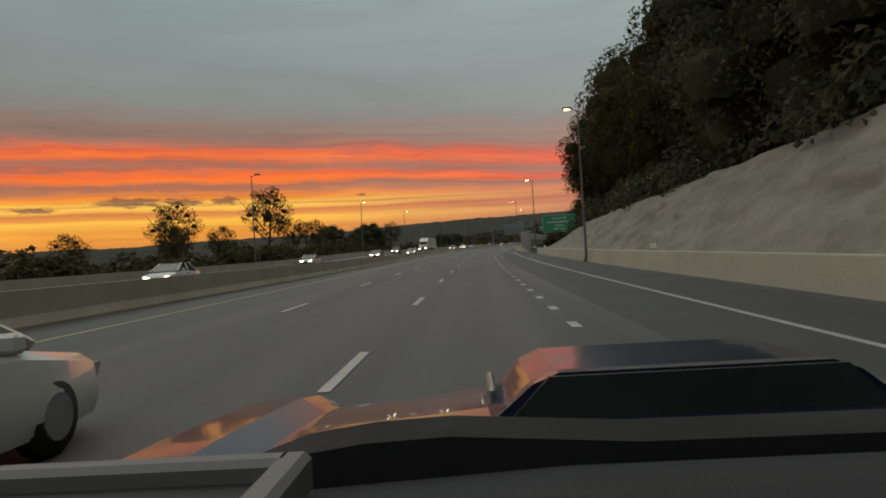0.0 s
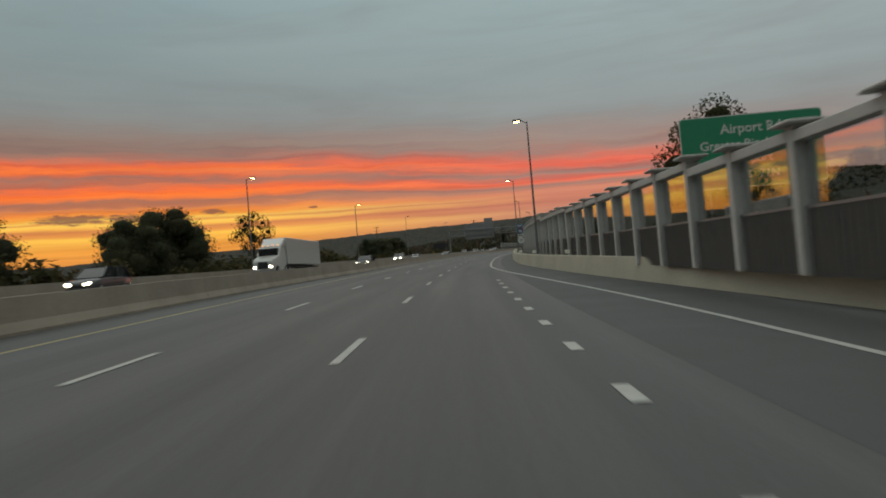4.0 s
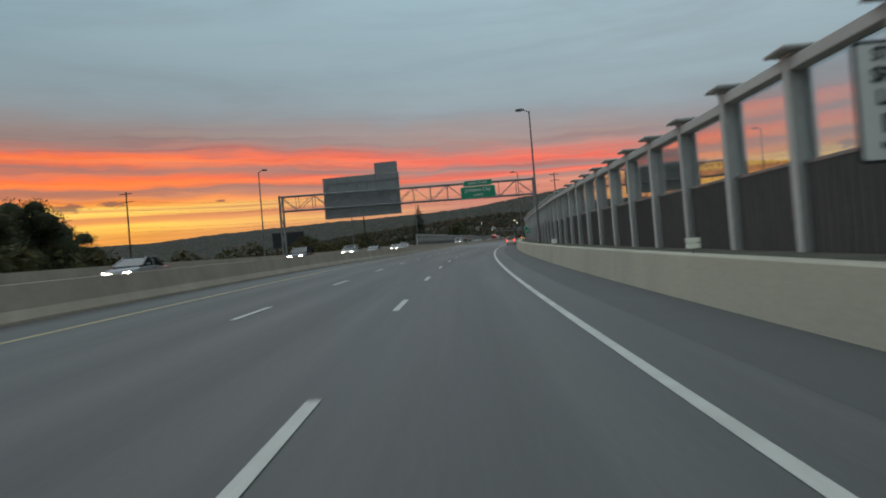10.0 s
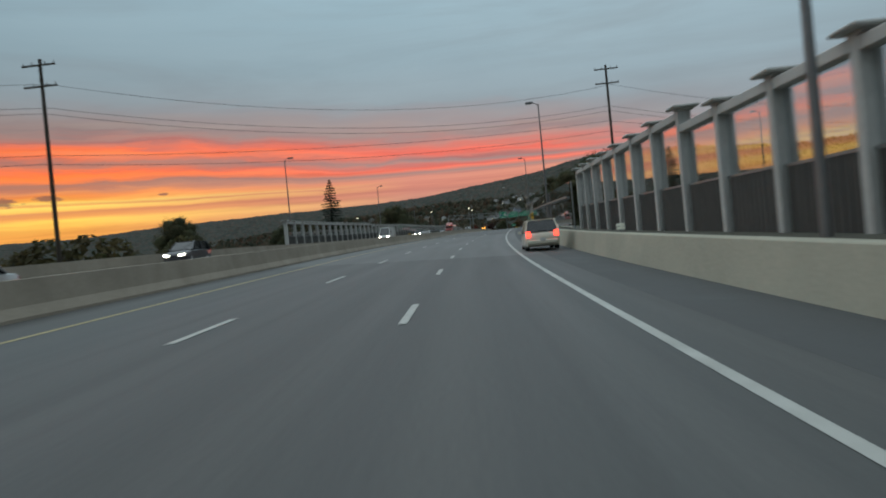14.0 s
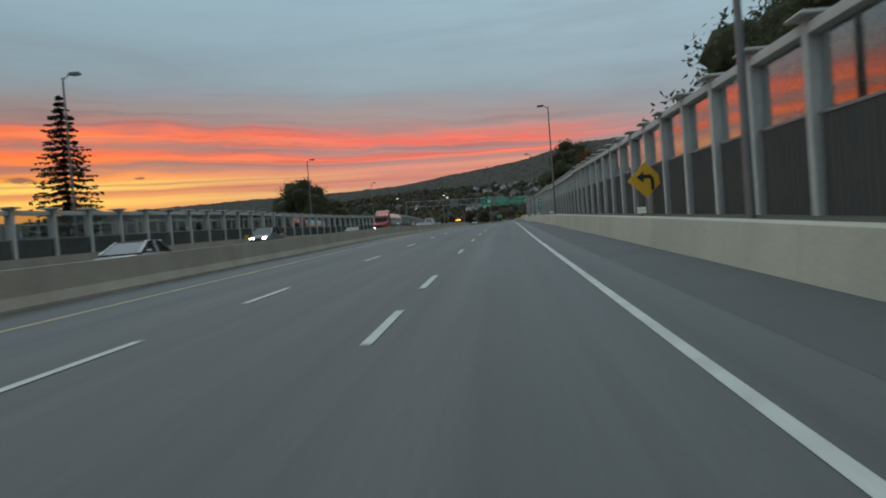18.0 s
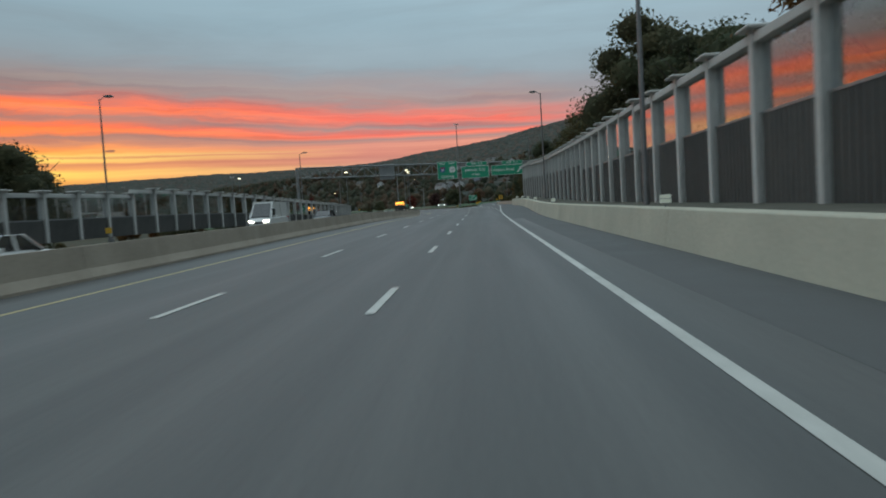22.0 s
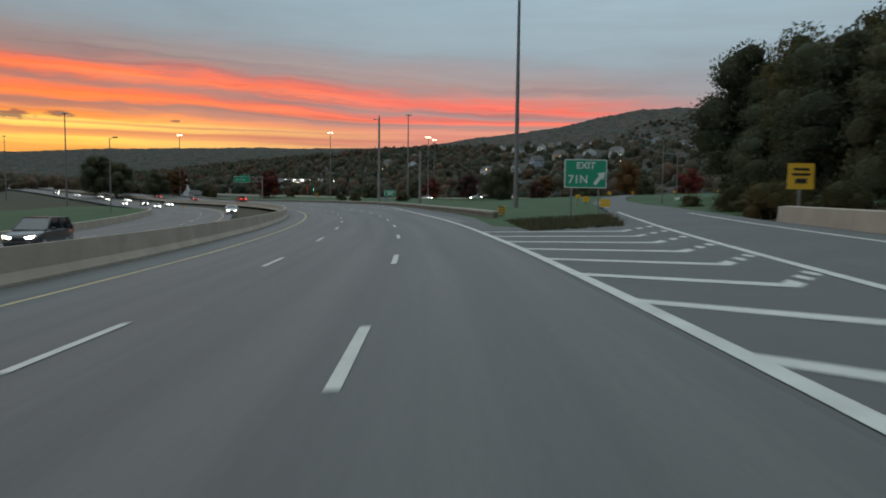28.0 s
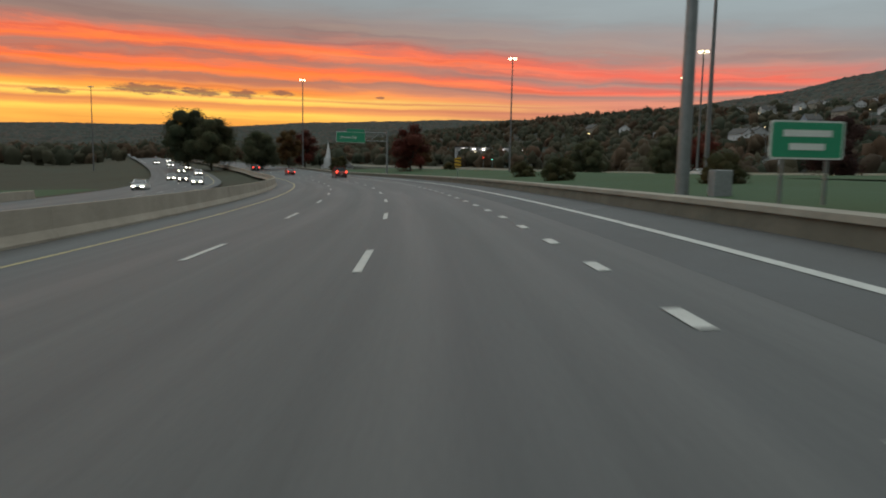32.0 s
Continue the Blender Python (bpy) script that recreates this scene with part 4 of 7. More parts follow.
# ---- street lamps ----
def street_lamp(lit, tall=12.9, arm=0.75, high=False):
    """Tapered pole with a bracket arm reaching over the road (towards -x) and a flat head."""
    root = thing("street_lamp", Matrix.Identity(4), "tall grey tapered street lamp with a " + ("lit warm" if lit else "dark unlit") + " flat head", "street lamp", "street lamps")
    bm = bmesh.new()
    tube(bm, (0, 0, 0.25), (0, 0, tall - 0.1), 0.115, 0.06, 10)
    part("pole", bm, POLE, root)
    part("base", boxes(((0, 0, 0.12), (0.4, 0.4, 0.5)), bevel=0.03), POLE, root)
    bm = bmesh.new()
    tube(bm, (0, 0, tall - 0.25), (-arm * 0.6, 0, tall + 0.02), 0.04, 0.035, 6)
    tube(bm, (-arm * 0.6, 0, tall + 0.02), (-arm, 0, tall + 0.05), 0.035, 0.035, 6)
    part("arm", bm, POLE, root)
    bm = bmesh.new()
    prism(bm, [(-0.42, 0.0), (-0.36, 0.13), (0.22, 0.15), (0.4, 0.04), (0.36, -0.02), (-0.36, -0.03)], -0.17, 0.17)
    bmesh.ops.translate(bm, vec=(-arm - 0.1, 0, tall + 0.02), verts=bm.verts)
    head = part("lamp_head", bm, POLE, root)
    part("lens", boxes(((-arm - 0.14, 0, tall - 0.03), (0.5, 0.26, 0.06)), bevel=0.015), LAMP_WARM if lit else LAMP_OFF, head, "glowing warm lens" if lit else "")
    return root


_lamps = {True: street_lamp(True), False: street_lamp(False)}
_used = set()


def place(proto, m):
    """The first placing moves the thing itself, later ones copy it."""
    if proto in _used:
        return copy_thing(proto, m)
    _used.add(proto)
    proto.matrix_basis = m
    return proto


for _s, _lat, _lit in ((59, 9.0, True), (122, 8.9, True), (185, 6.05, True), (246, 5.95, True), (304, 6.1, False), (367, 6.1, False), (429, 6.1, False), (486, 6.2, False), (549, 6.0, False), (613, 6.0, False),
                       (674, 6.1, False), (730, 7.4, False), (795, 12.4, False)):
    place(_lamps[_lit], along(_s, _lat, 0.6 if _s > 200 else 0.0))
for _s, _lat, _lit in ((33, -31.0, False), (94, -31.2, False), (166, -31.2, True), (213, -29.6, True), (271, -28.6, True), (334, -30.2, False), (396, -30.2, False), (450, -30.6, False), (510, -27.8, False), (576, -28.4, False),
                       (640, -30.5, False), (708, -33.5, False), (765, -30.0, False), (834, -31.0, False), (948, -38.0, False)):
    place(_lamps[_lit], along(_s, _lat, -0.2, 180))


def mast_lamp(lit, tall):
    root = thing("high_mast_lamp", Matrix.Identity(4), "very tall slim mast with a ring of " + ("lit" if lit else "dark") + " floodlights", "lamp mast", "high mast lamps")
    bm = bmesh.new()
    tube(bm, (0, 0, 0), (0, 0, tall), 0.26, 0.11, 10)
    part("mast", bm, POLE, root)
    bm = bmesh.new()
    tube(bm, (0, 0, tall - 0.2), (0, 0, tall + 0.15), 0.35, 0.25, 10)
    part("ring_hub", bm, POLE, root)
    for k in range(6):
        a = k * math.pi / 3
        x, y = math.cos(a) * 0.75, math.sin(a) * 0.75
        bm = bmesh.new()
        tube(bm, (0, 0, tall), (x * 0.8, y * 0.8, tall), 0.04, 0.04, 5)
        arm = part("ring_arm", bm, POLE, root)
        bm = bmesh.new()
        tube(bm, (x, y, tall - 0.16), (x, y, tall + 0.14), 0.25, 0.15, 8)
        part("floodlight", bm, LAMP_HIGH if lit else LAMP_OFF, root, "glowing floodlight" if lit else "")
    return root

def davit_lamp():
    root = thing("davit_lamp", Matrix.Identity(4), "slim grey street lamp with a long curved arm over the ramp", "street lamp", "ramp lamps")
    bm = bmesh.new()
    tube(bm, (0, 0, 0), (0, 0, 8.2), 0.11, 0.07, 9)
    part("pole", bm, POLE, root)
    bm = bmesh.new()
    knots = [Vector((-4.2 * math.sin(a), 0, 8.2 + 1.0 * (1 - math.cos(a)) * 1.0)) for a in (0, 0.25, 0.55, 0.9, 1.25, 1.57)]
    for a, b in zip(knots, knots[1:]):
        tube(bm, a, b, 0.055, 0.05, 7)
    part("arm", bm, POLE, root)
    head = part("lamp_head", boxes(((-4.5, 0, 9.22), (0.75, 0.26, 0.14)), bevel=0.04), POLE, root)
    part("lens", boxes(((-4.55, 0, 9.13), (0.5, 0.2, 0.05)), bevel=0.02), LAMP_OFF, head)
    return root


_davit = davit_lamp()
for _x, _y in ((222.0, 873.0), (236.0, 893.0)):
    _s, _lat = nearest(_x, _y)
    place(_davit, Matrix.Translation((_x, _y, land_height(_s, _lat))) @ Matrix.Rotation(radians(-25), 4, "Z"))

# ---- exit ramp, gore and the parapet beyond it ----
def ramp_left(s):
    d = max(0.0, s - 785)
    return 1.83 + 0.00167 * d * d + 0.00001 * max(0.0, s - 862) ** 3


def ramp_right(s):
    return ramp_left(s) + 3.9 - 0.3 * ease(s, 785, 830)


def lawn_up(s, lat):
    return -0.1 + (-0.45 * ease(lat, 14, 26) + 0.9 * ease(lat, 34, 58) + 1.6 * ease(lat, 55, 105)) * ease(s, 850, 905) * (1 - ease(s, 975, 1030))


_bm = bmesh.new()
_prev = None
for _i in range(0, 93):
    _s = 701 + _i * 3.0
    _in = 1.7 if _s < 868 else ramp_left(_s) - 0.5
    _out, _lift = ramp_right(_s) + 1.1, 0.104 + 0.05 * ease(_s, 862, 880)
    _v = [_bm.verts.new(on(_s, _l, lawn_up(_s, _l) + _z)) for _l, _z in ((_in, -0.5 * ease(_s, 860, 866)), (_in, _lift - 0.003 * (_s < 860)), ((_in + _out) / 2, _lift), (_out, _lift), (_out, -0.5))]
    if _prev:
        for _k in range(0 if _s > 868 else 1, 4):
            _bm.faces.new((_prev[_k], _prev[_k + 1], _v[_k + 1], _v[_k]))
    _prev = _v
bmesh.ops.recalc_face_normals(_bm, faces=_bm.faces)
solo("road_ramp", _bm, SHOULDER, "dark asphalt exit ramp bending away uphill", "road", kind="structure")
_bm = ribbon(770, 1200, [(OUR_RIGHT - 0.02, 0.013), (OUR_RIGHT + 0.2, 0.013)], 3.0, closed=False, shift=aux)
solo("edge_line_right", _bm, WHITE_LINE, "solid white edge line past the exit", "road marking", kind="structure")
_bm = ribbon(787, 900, [(-0.1, 0.015), (0.1, 0.015)], 3.0, closed=False, shift=ramp_left)
solo("ramp_line", _bm, WHITE_LINE, "solid white line along the ramp", "road marking", kind="structure")
_bm = ribbon(722, 862, [(-0.08, 0.014), (0.08, 0.014)], 3.0, closed=False, shift=lambda s: 1.95 + 0.01575 * (s - 722) + 0.000425 * (s - 722) ** 2 if s < 818 else ramp_right(s))
solo("ramp_line_outer", _bm, WHITE_LINE, "thin white edge line of the ramp", "road marking", kind="structure")
_root = thing("gore_stripes", along(840, 3.0), "white diagonal stripes painted where the exit splits off", "road marking", kind="structure")
for _k in range(11):
    _s = 817.2 + _k * 3.64
    _w = ramp_left(_s) - OUR_RIGHT
    if _w < 0.8:
        continue
    _bm = bmesh.new()
    _mid, _back = 0.64, 0.85 * (ramp_left(_s) - OUR_RIGHT) * 0.64 + 0.6
    _a = [on(_s, OUR_RIGHT + 0.2, 0.012), on(_s + 0.5, OUR_RIGHT + 0.2, 0.012), on(_s - _back + 0.55, OUR_RIGHT + _w * _mid, 0.012), on(_s - _back, OUR_RIGHT + _w * _mid, 0.012)]
    _b = [on(_s - _back, OUR_RIGHT + _w * _mid, 0.012), on(_s - _back + 0.55, OUR_RIGHT + _w * _mid, 0.012), on(_s - _back * 0.5 + 0.55, ramp_left(_s - _back * 0.5) - 0.1, 0.012), on(_s - _back * 0.5, ramp_left(_s - _back * 0.5) - 0.1, 0.012)]
    _worn = []
    for _u, _w in ((0.0, 0.26), (0.45, 0.62), (0.8, 0.95)):
        _worn.append([_b[0].lerp(_b[3], _u), _b[1].lerp(_b[2], _u), _b[1].lerp(_b[2], _w), _b[0].lerp(_b[3], _w)])
    for _q in [_a] + _worn:
        _bm.faces.new([_bm.verts.new(p) for p in _q])
    bmesh.ops.remove_doubles(_bm, verts=_bm.verts, dist=0.01)
    bmesh.ops.recalc_face_normals(_bm, faces=_bm.faces)
    part("gore_stripe", _bm, WHITE_LINE, _root, m=Matrix.Identity(4))
_bm = bmesh.new()
_prev = None
for _i in range(0, 11):
    _s = 853 + _i * 3.0
    _v = (_bm.verts.new(on(_s, (3.0 + ramp_left(_s)) / 2 + (3.0 + 1.4 * ease(_s, 852, 880) - (3.0 + ramp_left(_s)) / 2) * ease(_s, 851, 859), 0.012)), _bm.verts.new(on(_s, (3.0 + ramp_left(_s)) / 2, 0.03 + 0.3 * ease(_s, 854, 866))), _bm.verts.new(on(_s, (3.0 + ramp_left(_s)) / 2 + (max(ramp_left(_s) - 1.0, 3.2) - (3.0 + ramp_left(_s)) / 2) * ease(_s, 851, 859), 0.012 + 0.16 * ease(_s, 862, 880))))
    if _prev:
        _bm.faces.new((_prev[0], _prev[1], _v[1], _v[0]))
        _bm.faces.new((_prev[1], _prev[2], _v[2], _v[1]))
    _prev = _v
solo("gore_verge", _bm, GRASS, "rough grassy verge between the highway and its ramp", "verge", kind="structure")
barrier("ramp_barrier", 770, 850, lambda s: ramp_right(s) + 1.15, [(0.0, 0.0), (0.06, 0.62), (0.5, 0.62), (0.5, 0.0)], OLD_CONCRETE, "low brown concrete wall along the ramp")


def parapet_line(s):
    return 4.75 + 1.5 * ease(s, 890, 952)


PARAPET = [(0.0, 0.0), (0.04, 0.40), (0.36, 0.40), (0.36, 0.0)]
barrier("bridge_parapet", 868, 1150, parapet_line, PARAPET, PARAPET_STONE, "low concrete parapet with a pale worn coping")
part("coping", ribbon(868, 1150, [(-0.04, 0.40), (0.46, 0.40), (0.46, 0.53), (-0.02, 0.53)], 4.0, shift=parapet_line), COPING, bpy.data.objects["bridge_parapet"], "pale coping", m=Matrix.Identity(4))
# mown slope right of the parapet
_bm = bmesh.new()
_rows = []
for _i in range(0, 68):
    _s = 862 + _i * 4.0
    _r = []
    for _f in (0.0, 0.05, 0.1, 0.16, 0.24, 0.34, 0.46, 0.6, 0.8, 1.0):
        _lat = parapet_line(_s) + 0.3 + _f * 95
        _r.append(_bm.verts.new(on(_s, _lat, lawn_up(_s, _lat) - 0.3 * (1 - ease(_s, 862, 876)))))
    _rows.append(_r)
for _a, _b in zip(_rows, _rows[1:]):
    for _k in range(9):
        _bm.faces.new((_a[_k], _a[_k + 1], _b[_k + 1], _b[_k]))
bmesh.ops.recalc_face_normals(_bm, faces=_bm.faces)
solo("lawn", _bm, GRASS, "wide green mown lawn beside the highway", "lawn", kind="structure", smooth=True)

# ---- signs ----
def letters(text, size, bold=0.0):
    """The built-in font as a flat mesh standing in x and z, centred."""
    cu = bpy.data.curves.new("text", "FONT")
    cu.body, cu.size, cu.align_x, cu.align_y, cu.offset = text, size, "CENTER", "CENTER", bold
    cu.extrude = 0.004
    ob = bpy.data.objects.new("text", cu)
    scene.collection.objects.link(ob)
    me = bpy.data.meshes.new_from_object(ob.evaluated_get(bpy.context.evaluated_depsgraph_get()))
    bpy.data.objects.remove(ob)
    bpy.data.curves.remove(cu)
    me.transform(Matrix.Rotation(math.pi / 2, 4, "X"))
    me.materials.clear()
    return me


def rounded(w, h, r, y0, y1, x=0.0, z=0.0):
    pts = []
    for cx, cz, a0 in ((w / 2 - r, h / 2 - r, 0), (-w / 2 + r, h / 2 - r, 90), (-w / 2 + r, -h / 2 + r, 180), (w / 2 - r, -h / 2 + r, 270)):
        for k in range(5):
            a = radians(a0 + k * 22.5)
            pts.append((x + cx + r * math.cos(a), z + cz + r * math.sin(a)))
    bm = bmesh.new()
    prism(bm, pts, y0, y1)
    return bm


def panel(parent, name, w, h, x, z, face, edge=None, r=0.12, y=0.0, label=""):
    """A sign plate with a raised rim colour, facing -y, on a stiffened back."""
    p = part(name, rounded(w, h, r, y - 0.02, y + 0.02, x, z), edge or face, parent, label)
    if edge:
        part("sign_face", rounded(w - 0.10, h - 0.10, r * 0.8, y - 0.026, y - 0.018, x, z), face, p)
    for k in range(2):
        part("stiffener", boxes(((x, y + 0.045, z - h / 4 + k * h / 2), (w * 0.92, 0.05, 0.08))), SIGN_BACK, p)
    return p


def write(parent, text, x, z, size, mat, y=-0.034, bold=0.01):
    me = letters(text, size, bold)
    me.materials.append(mat)
    ob = part("lettering", me, None, parent)
    ob.matrix_basis = Matrix.Translation((x, y, z))
    return ob


def shield(parent, x, z, size, base, top=None, text="", ink=None, y=-0.034, square=False):
    if square:
        pts = [(-0.5, 0.25), (-0.3, 0.5), (0.3, 0.5), (0.5, 0.25), (0.5, -0.3), (0.25, -0.5), (-0.25, -0.5), (-0.5, -0.3)]
    else:
        pts = [(-0.46, 0.42), (-0.2, 0.5), (0, 0.44), (0.2, 0.5), (0.46, 0.42), (0.5, 0.05), (0.36, -0.3), (0, -0.52), (-0.36, -0.3), (-0.5, 0.05)]
    bm = bmesh.new()
    prism(bm, [(x + a * size, z + b * size) for a, b in pts], y - 0.008, y + 0.006)
    p = part("route_shield", bm, base, parent)
    if top:
        part("shield_band", boxes(((x, y - 0.010, z + size * 0.34), (size * 0.78, 0.006, size * 0.16))), top, p)
    if text:
        write(p, text, x, z - size * 0.05, size * 0.5, ink, y - 0.016)
    return p


def truss(parent, x0, x1, low0, low1, tall, deep, bay):
    """A box truss between two ends: four chords, posts and diagonals, each a part."""
    def z(x, base):
        return low0 + (low1 - low0) * (x - x0) / (x1 - x0) + base
    for dy in (0, deep):
        for up in (0, tall):
            bm = bmesh.new()
            tube(bm, (x0, dy, z(x0, up)), (x1, dy, z(x1, up)), 0.10, None, 8)
            part("chord", bm, RAIL, parent)
    n = max(1, int(round((x1 - x0) / bay)))
    for i in range(n + 1):
        x = x0 + (x1 - x0) * i / n
        bm = bmesh.new()
        for dy in (0, deep):
            tube(bm, (x, dy, z(x, 0)), (x, dy, z(x, tall)), 0.045, None, 5)
        for up in (0, tall):
            tube(bm, (x, 0, z(x, up)), (x, deep, z(x, up)), 0.04, None, 5)
        part("strut", bm, RAIL, parent)
        if i < n:
            xe = x0 + (x1 - x0) * (i + 1) / n
            a, b = (0, tall) if i % 2 else (tall, 0)
            bm = bmesh.new()
            for dy in (0, deep):
                tube(bm, (x, dy, z(x, a)), (xe, dy, z(xe, b)), 0.045, None, 5)
            part("diagonal", bm, RAIL, parent)


def leg(parent, x, deep, top, foot):
    for dy in (0, deep):
        bm = bmesh.new()
        tube(bm, (x, dy, foot), (x, dy, top), 0.16, None, 10)
        part("leg", bm, RAIL, parent)
    bm = bmesh.new()
    n = max(2, int((top - foot) / 2.2))
    for k in range(n):
        a, b = (0, deep) if k % 2 else (deep, 0)
        tube(bm, (x, a, foot + (top - foot) * k / n), (x, b, foot + (top - foot) * (k + 1) / n), 0.06, None, 6)
    part("leg_bracing", bm, RAIL, parent)


# first gantry
G1 = 404.0
_g = thing("sign_gantry", along(G1, 0), "grey steel truss gantry carrying a green exit sign across both carriageways", "sign gantry", "sign gantries")
truss(_g, -30.2, 8.0, 8.35, 7.65, 2.2, 1.5, 2.55)
leg(_g, 8.0, 1.5, 10.0, 0.2)
leg(_g, -30.2, 1.5, 10.7, 0.3)
_s1 = panel(_g, "sign_panel", 5.1, 1.75, -0.15, 8.55, GREEN, SIGN_WHITE, y=-0.25)
write(_s1, "Johnson City", -0.15, 8.92, 0.72, SIGN_WHITE, -0.285)
write(_s1, "1/4 MILE", -0.15, 8.15, 0.42, SIGN_WHITE, -0.285)
_s2 = panel(_g, "exit_tab", 4.2, 0.85, -0.1, 9.90, GREEN, SIGN_WHITE, y=-0.25)
write(_s2, "EXITS  71 N-S", -0.1, 9.9, 0.46, SIGN_WHITE, -0.285)
_s3 = panel(_g, "street_plate", 2.3, 1.0, 8.6, 2.95, GREEN, SIGN_WHITE, y=-0.25)
part("text_bar", boxes(((8.5, -0.29, 3.2), (1.0, 0.01, 0.14)), ((8.6, -0.29, 2.82), (1.7, 0.01, 0.2))), SIGN_WHITE, _s3)
# its big sign for the oncoming side, seen from behind
_back = part("sign_back", boxes(((-17.9, 1.85, 9.75), (11.8, 0.08, 6.3))), SIGN_BACK, _g, "plain grey back of a large sign")
part("tab_back", boxes(((-13.9, 1.85, 13.75), (3.5, 0.08, 1.65))), SIGN_BACK, _g, "plain grey back of an exit tab")
for _k in range(8):
    part("stiffener", boxes(((-23.2 + _k * 1.52, 1.74, 9.75), (0.10, 0.12, 6.0))), SIGN_BACK, _back)
for _k in range(3):
    part("stiffener", boxes(((-17.9, 1.70, 7.6 + _k * 2.2), (11.6, 0.08, 0.14))), SIGN_BACK, _back)

# second gantry
G2 = 780.0
_g = thing("sign_gantry", along(G2, 0), "brown-grey steel truss gantry carrying three green direction signs", "sign gantry", "sign gantries")
truss(_g, -34.0, 11.2, 7.7, 6.4, 1.95, 1.4, 2.2)
leg(_g, 11.2, 1.4, 8.0, 0.2)
leg(_g, -34.0, 1.4, 9.6, 0.3)
_p = panel(_g, "sign_panel", 3.75, 3.3, -5.3, 7.5, GREEN, SIGN_WHITE, y=-0.25)
write(_p, "WEST", -6.2, 8.75, 0.42, SIGN_WHITE, -0.285)
write(_p, "WEST", -4.35, 8.75, 0.42, SIGN_WHITE, -0.285)
shield(_p, -6.2, 7.6, 1.1, SIGN_BLUE, SIGN_RED, "86", SIGN_WHITE, -0.285)
shield(_p, -4.35, 7.6, 1.1, SIGN_WHITE, None, "17", SIGN_BLACK, -0.285, square=True)
write(_p, "Corning", -5.3, 6.35, 0.72, SIGN_WHITE, -0.285)
_p = panel(_g, "sign_panel", 5.2, 2.2, -0.05, 6.88, GREEN, SIGN_WHITE, y=-0.25)
write(_p, "Johnson City", -0.05, 7.3, 0.74, SIGN_WHITE, -0.285)
write(_p, "1/4 MILE", -0.05, 6.4, 0.44, SIGN_WHITE, -0.285)
_p = panel(_g, "exit_tab", 3.9, 0.75, 0.3, 8.40, GREEN, SIGN_WHITE, y=-0.25)
write(_p, "EXIT  71 S", 0.3, 8.4, 0.46, SIGN_WHITE, -0.285)
_p = panel(_g, "sign_panel", 6.1, 1.85, 6.05, 6.95, GREEN, SIGN_WHITE, y=-0.25)
write(_p, "Airport Road", 5.3, 7.0, 0.74, SIGN_WHITE, -0.285)
_bm = bmesh.new()
prism(_bm, [(7.85, 6.5), (8.05, 6.35), (8.6, 7.0), (8.72, 6.85), (8.8, 7.45), (8.2, 7.38), (8.36, 7.22)], -0.30, -0.275)
part("arrow", _bm, SIGN_WHITE, _p)
_p = panel(_g, "exit_tab", 3.9, 0.72, 7.0, 8.28, GREEN, SIGN_WHITE, y=-0.25)
write(_p, "EXIT  71 N", 7.0, 8.28, 0.46, SIGN_WHITE, -0.285)
_b = part("sign_back", boxes(((-16.9, 1.62, 8.0), (2.9, 0.08, 2.9))), SIGN_BACK, _g, "plain grey back of a sign")
part("stiffener", boxes(((-16.9, 1.56, 7.4), (2.8, 0.05, 0.12)), ((-16.9, 1.56, 8.8), (2.8, 0.05, 0.12))), SIGN_BACK, _b)


def posted(name, s, lat, w, h, z, face, edge, label, legs=(0.0,), up=0.0, turn=0.0, r=0.08):
    """A sign on posts at the roadside: returns the thing and its plate."""
    root = thing(name, along(s, lat, up, turn), label, "road sign", "roadside signs")
    for x in legs:
        part("post", boxes(((x, 0.06, z / 2 + h / 4), (0.09, 0.07, z + h / 2))), RAIL, root)
    return root, panel(root, "sign_panel", w, h, 0, z, face, edge, r=r)


_r, _p = posted("guide_sign", 161, 15.9, 7.5, 3.9, 6.3, GREEN, SIGN_WHITE, "large green guide sign for the airport exit on two posts", (-2.4, 2.4), r=0.2)
for _t, _z, _h in (("Airport Rd", 7.5, 0.72), ("Greater Binghamton", 6.65, 0.66), ("Airport", 5.85, 0.66), ("EXIT  71N", 5.0, 0.6)):
    write(_p, _t, 0, _z, _h, SIGN_WHITE)
# route markers stacked on one post
_r = thing("route_marker", along(230, 6.25, 1.03), "stacked route marker plates for 86 and 17 on one post", "road sign", "roadside signs")
part("post", boxes(((0, 0.06, 2.1), (0.09, 0.07, 4.3))), RAIL, _r)
_p = panel(_r, "plate", 0.92, 0.46, 0, 3.98, SIGN_BLUE, None)
write(_p, "WEST", 0, 3.98, 0.3, SIGN_WHITE)
shield(_r, 0, 3.22, 0.95, SIGN_BLUE, SIGN_RED, "86", SIGN_WHITE)
_p = panel(_r, "plate", 0.92, 0.46, 0, 2.48, SIGN_WHITE, None)
write(_p, "WEST", 0, 2.48, 0.3, SIGN_BLACK)
_p = panel(_r, "plate", 0.92, 0.95, 0, 1.76, SIGN_BLACK, None)
shield(_p, 0, 1.76, 0.92, SIGN_WHITE, None, "17", SIGN_BLACK, square=True)
_r, _p = posted("speed_limit_sign", 311.5, 6.2, 1.3, 1.75, 2.25, SIGN_WHITE, SIGN_BLACK, "white speed limit sign reading 55 above the barrier", up=1.03)
for _t, _z, _h in (("STATE", 2.92, 0.26), ("SPEED", 2.62, 0.3), ("LIMIT", 2.3, 0.3), ("55", 1.8, 0.72)):
    write(_p, _t, 0, _z, _h, SIGN_BLACK)
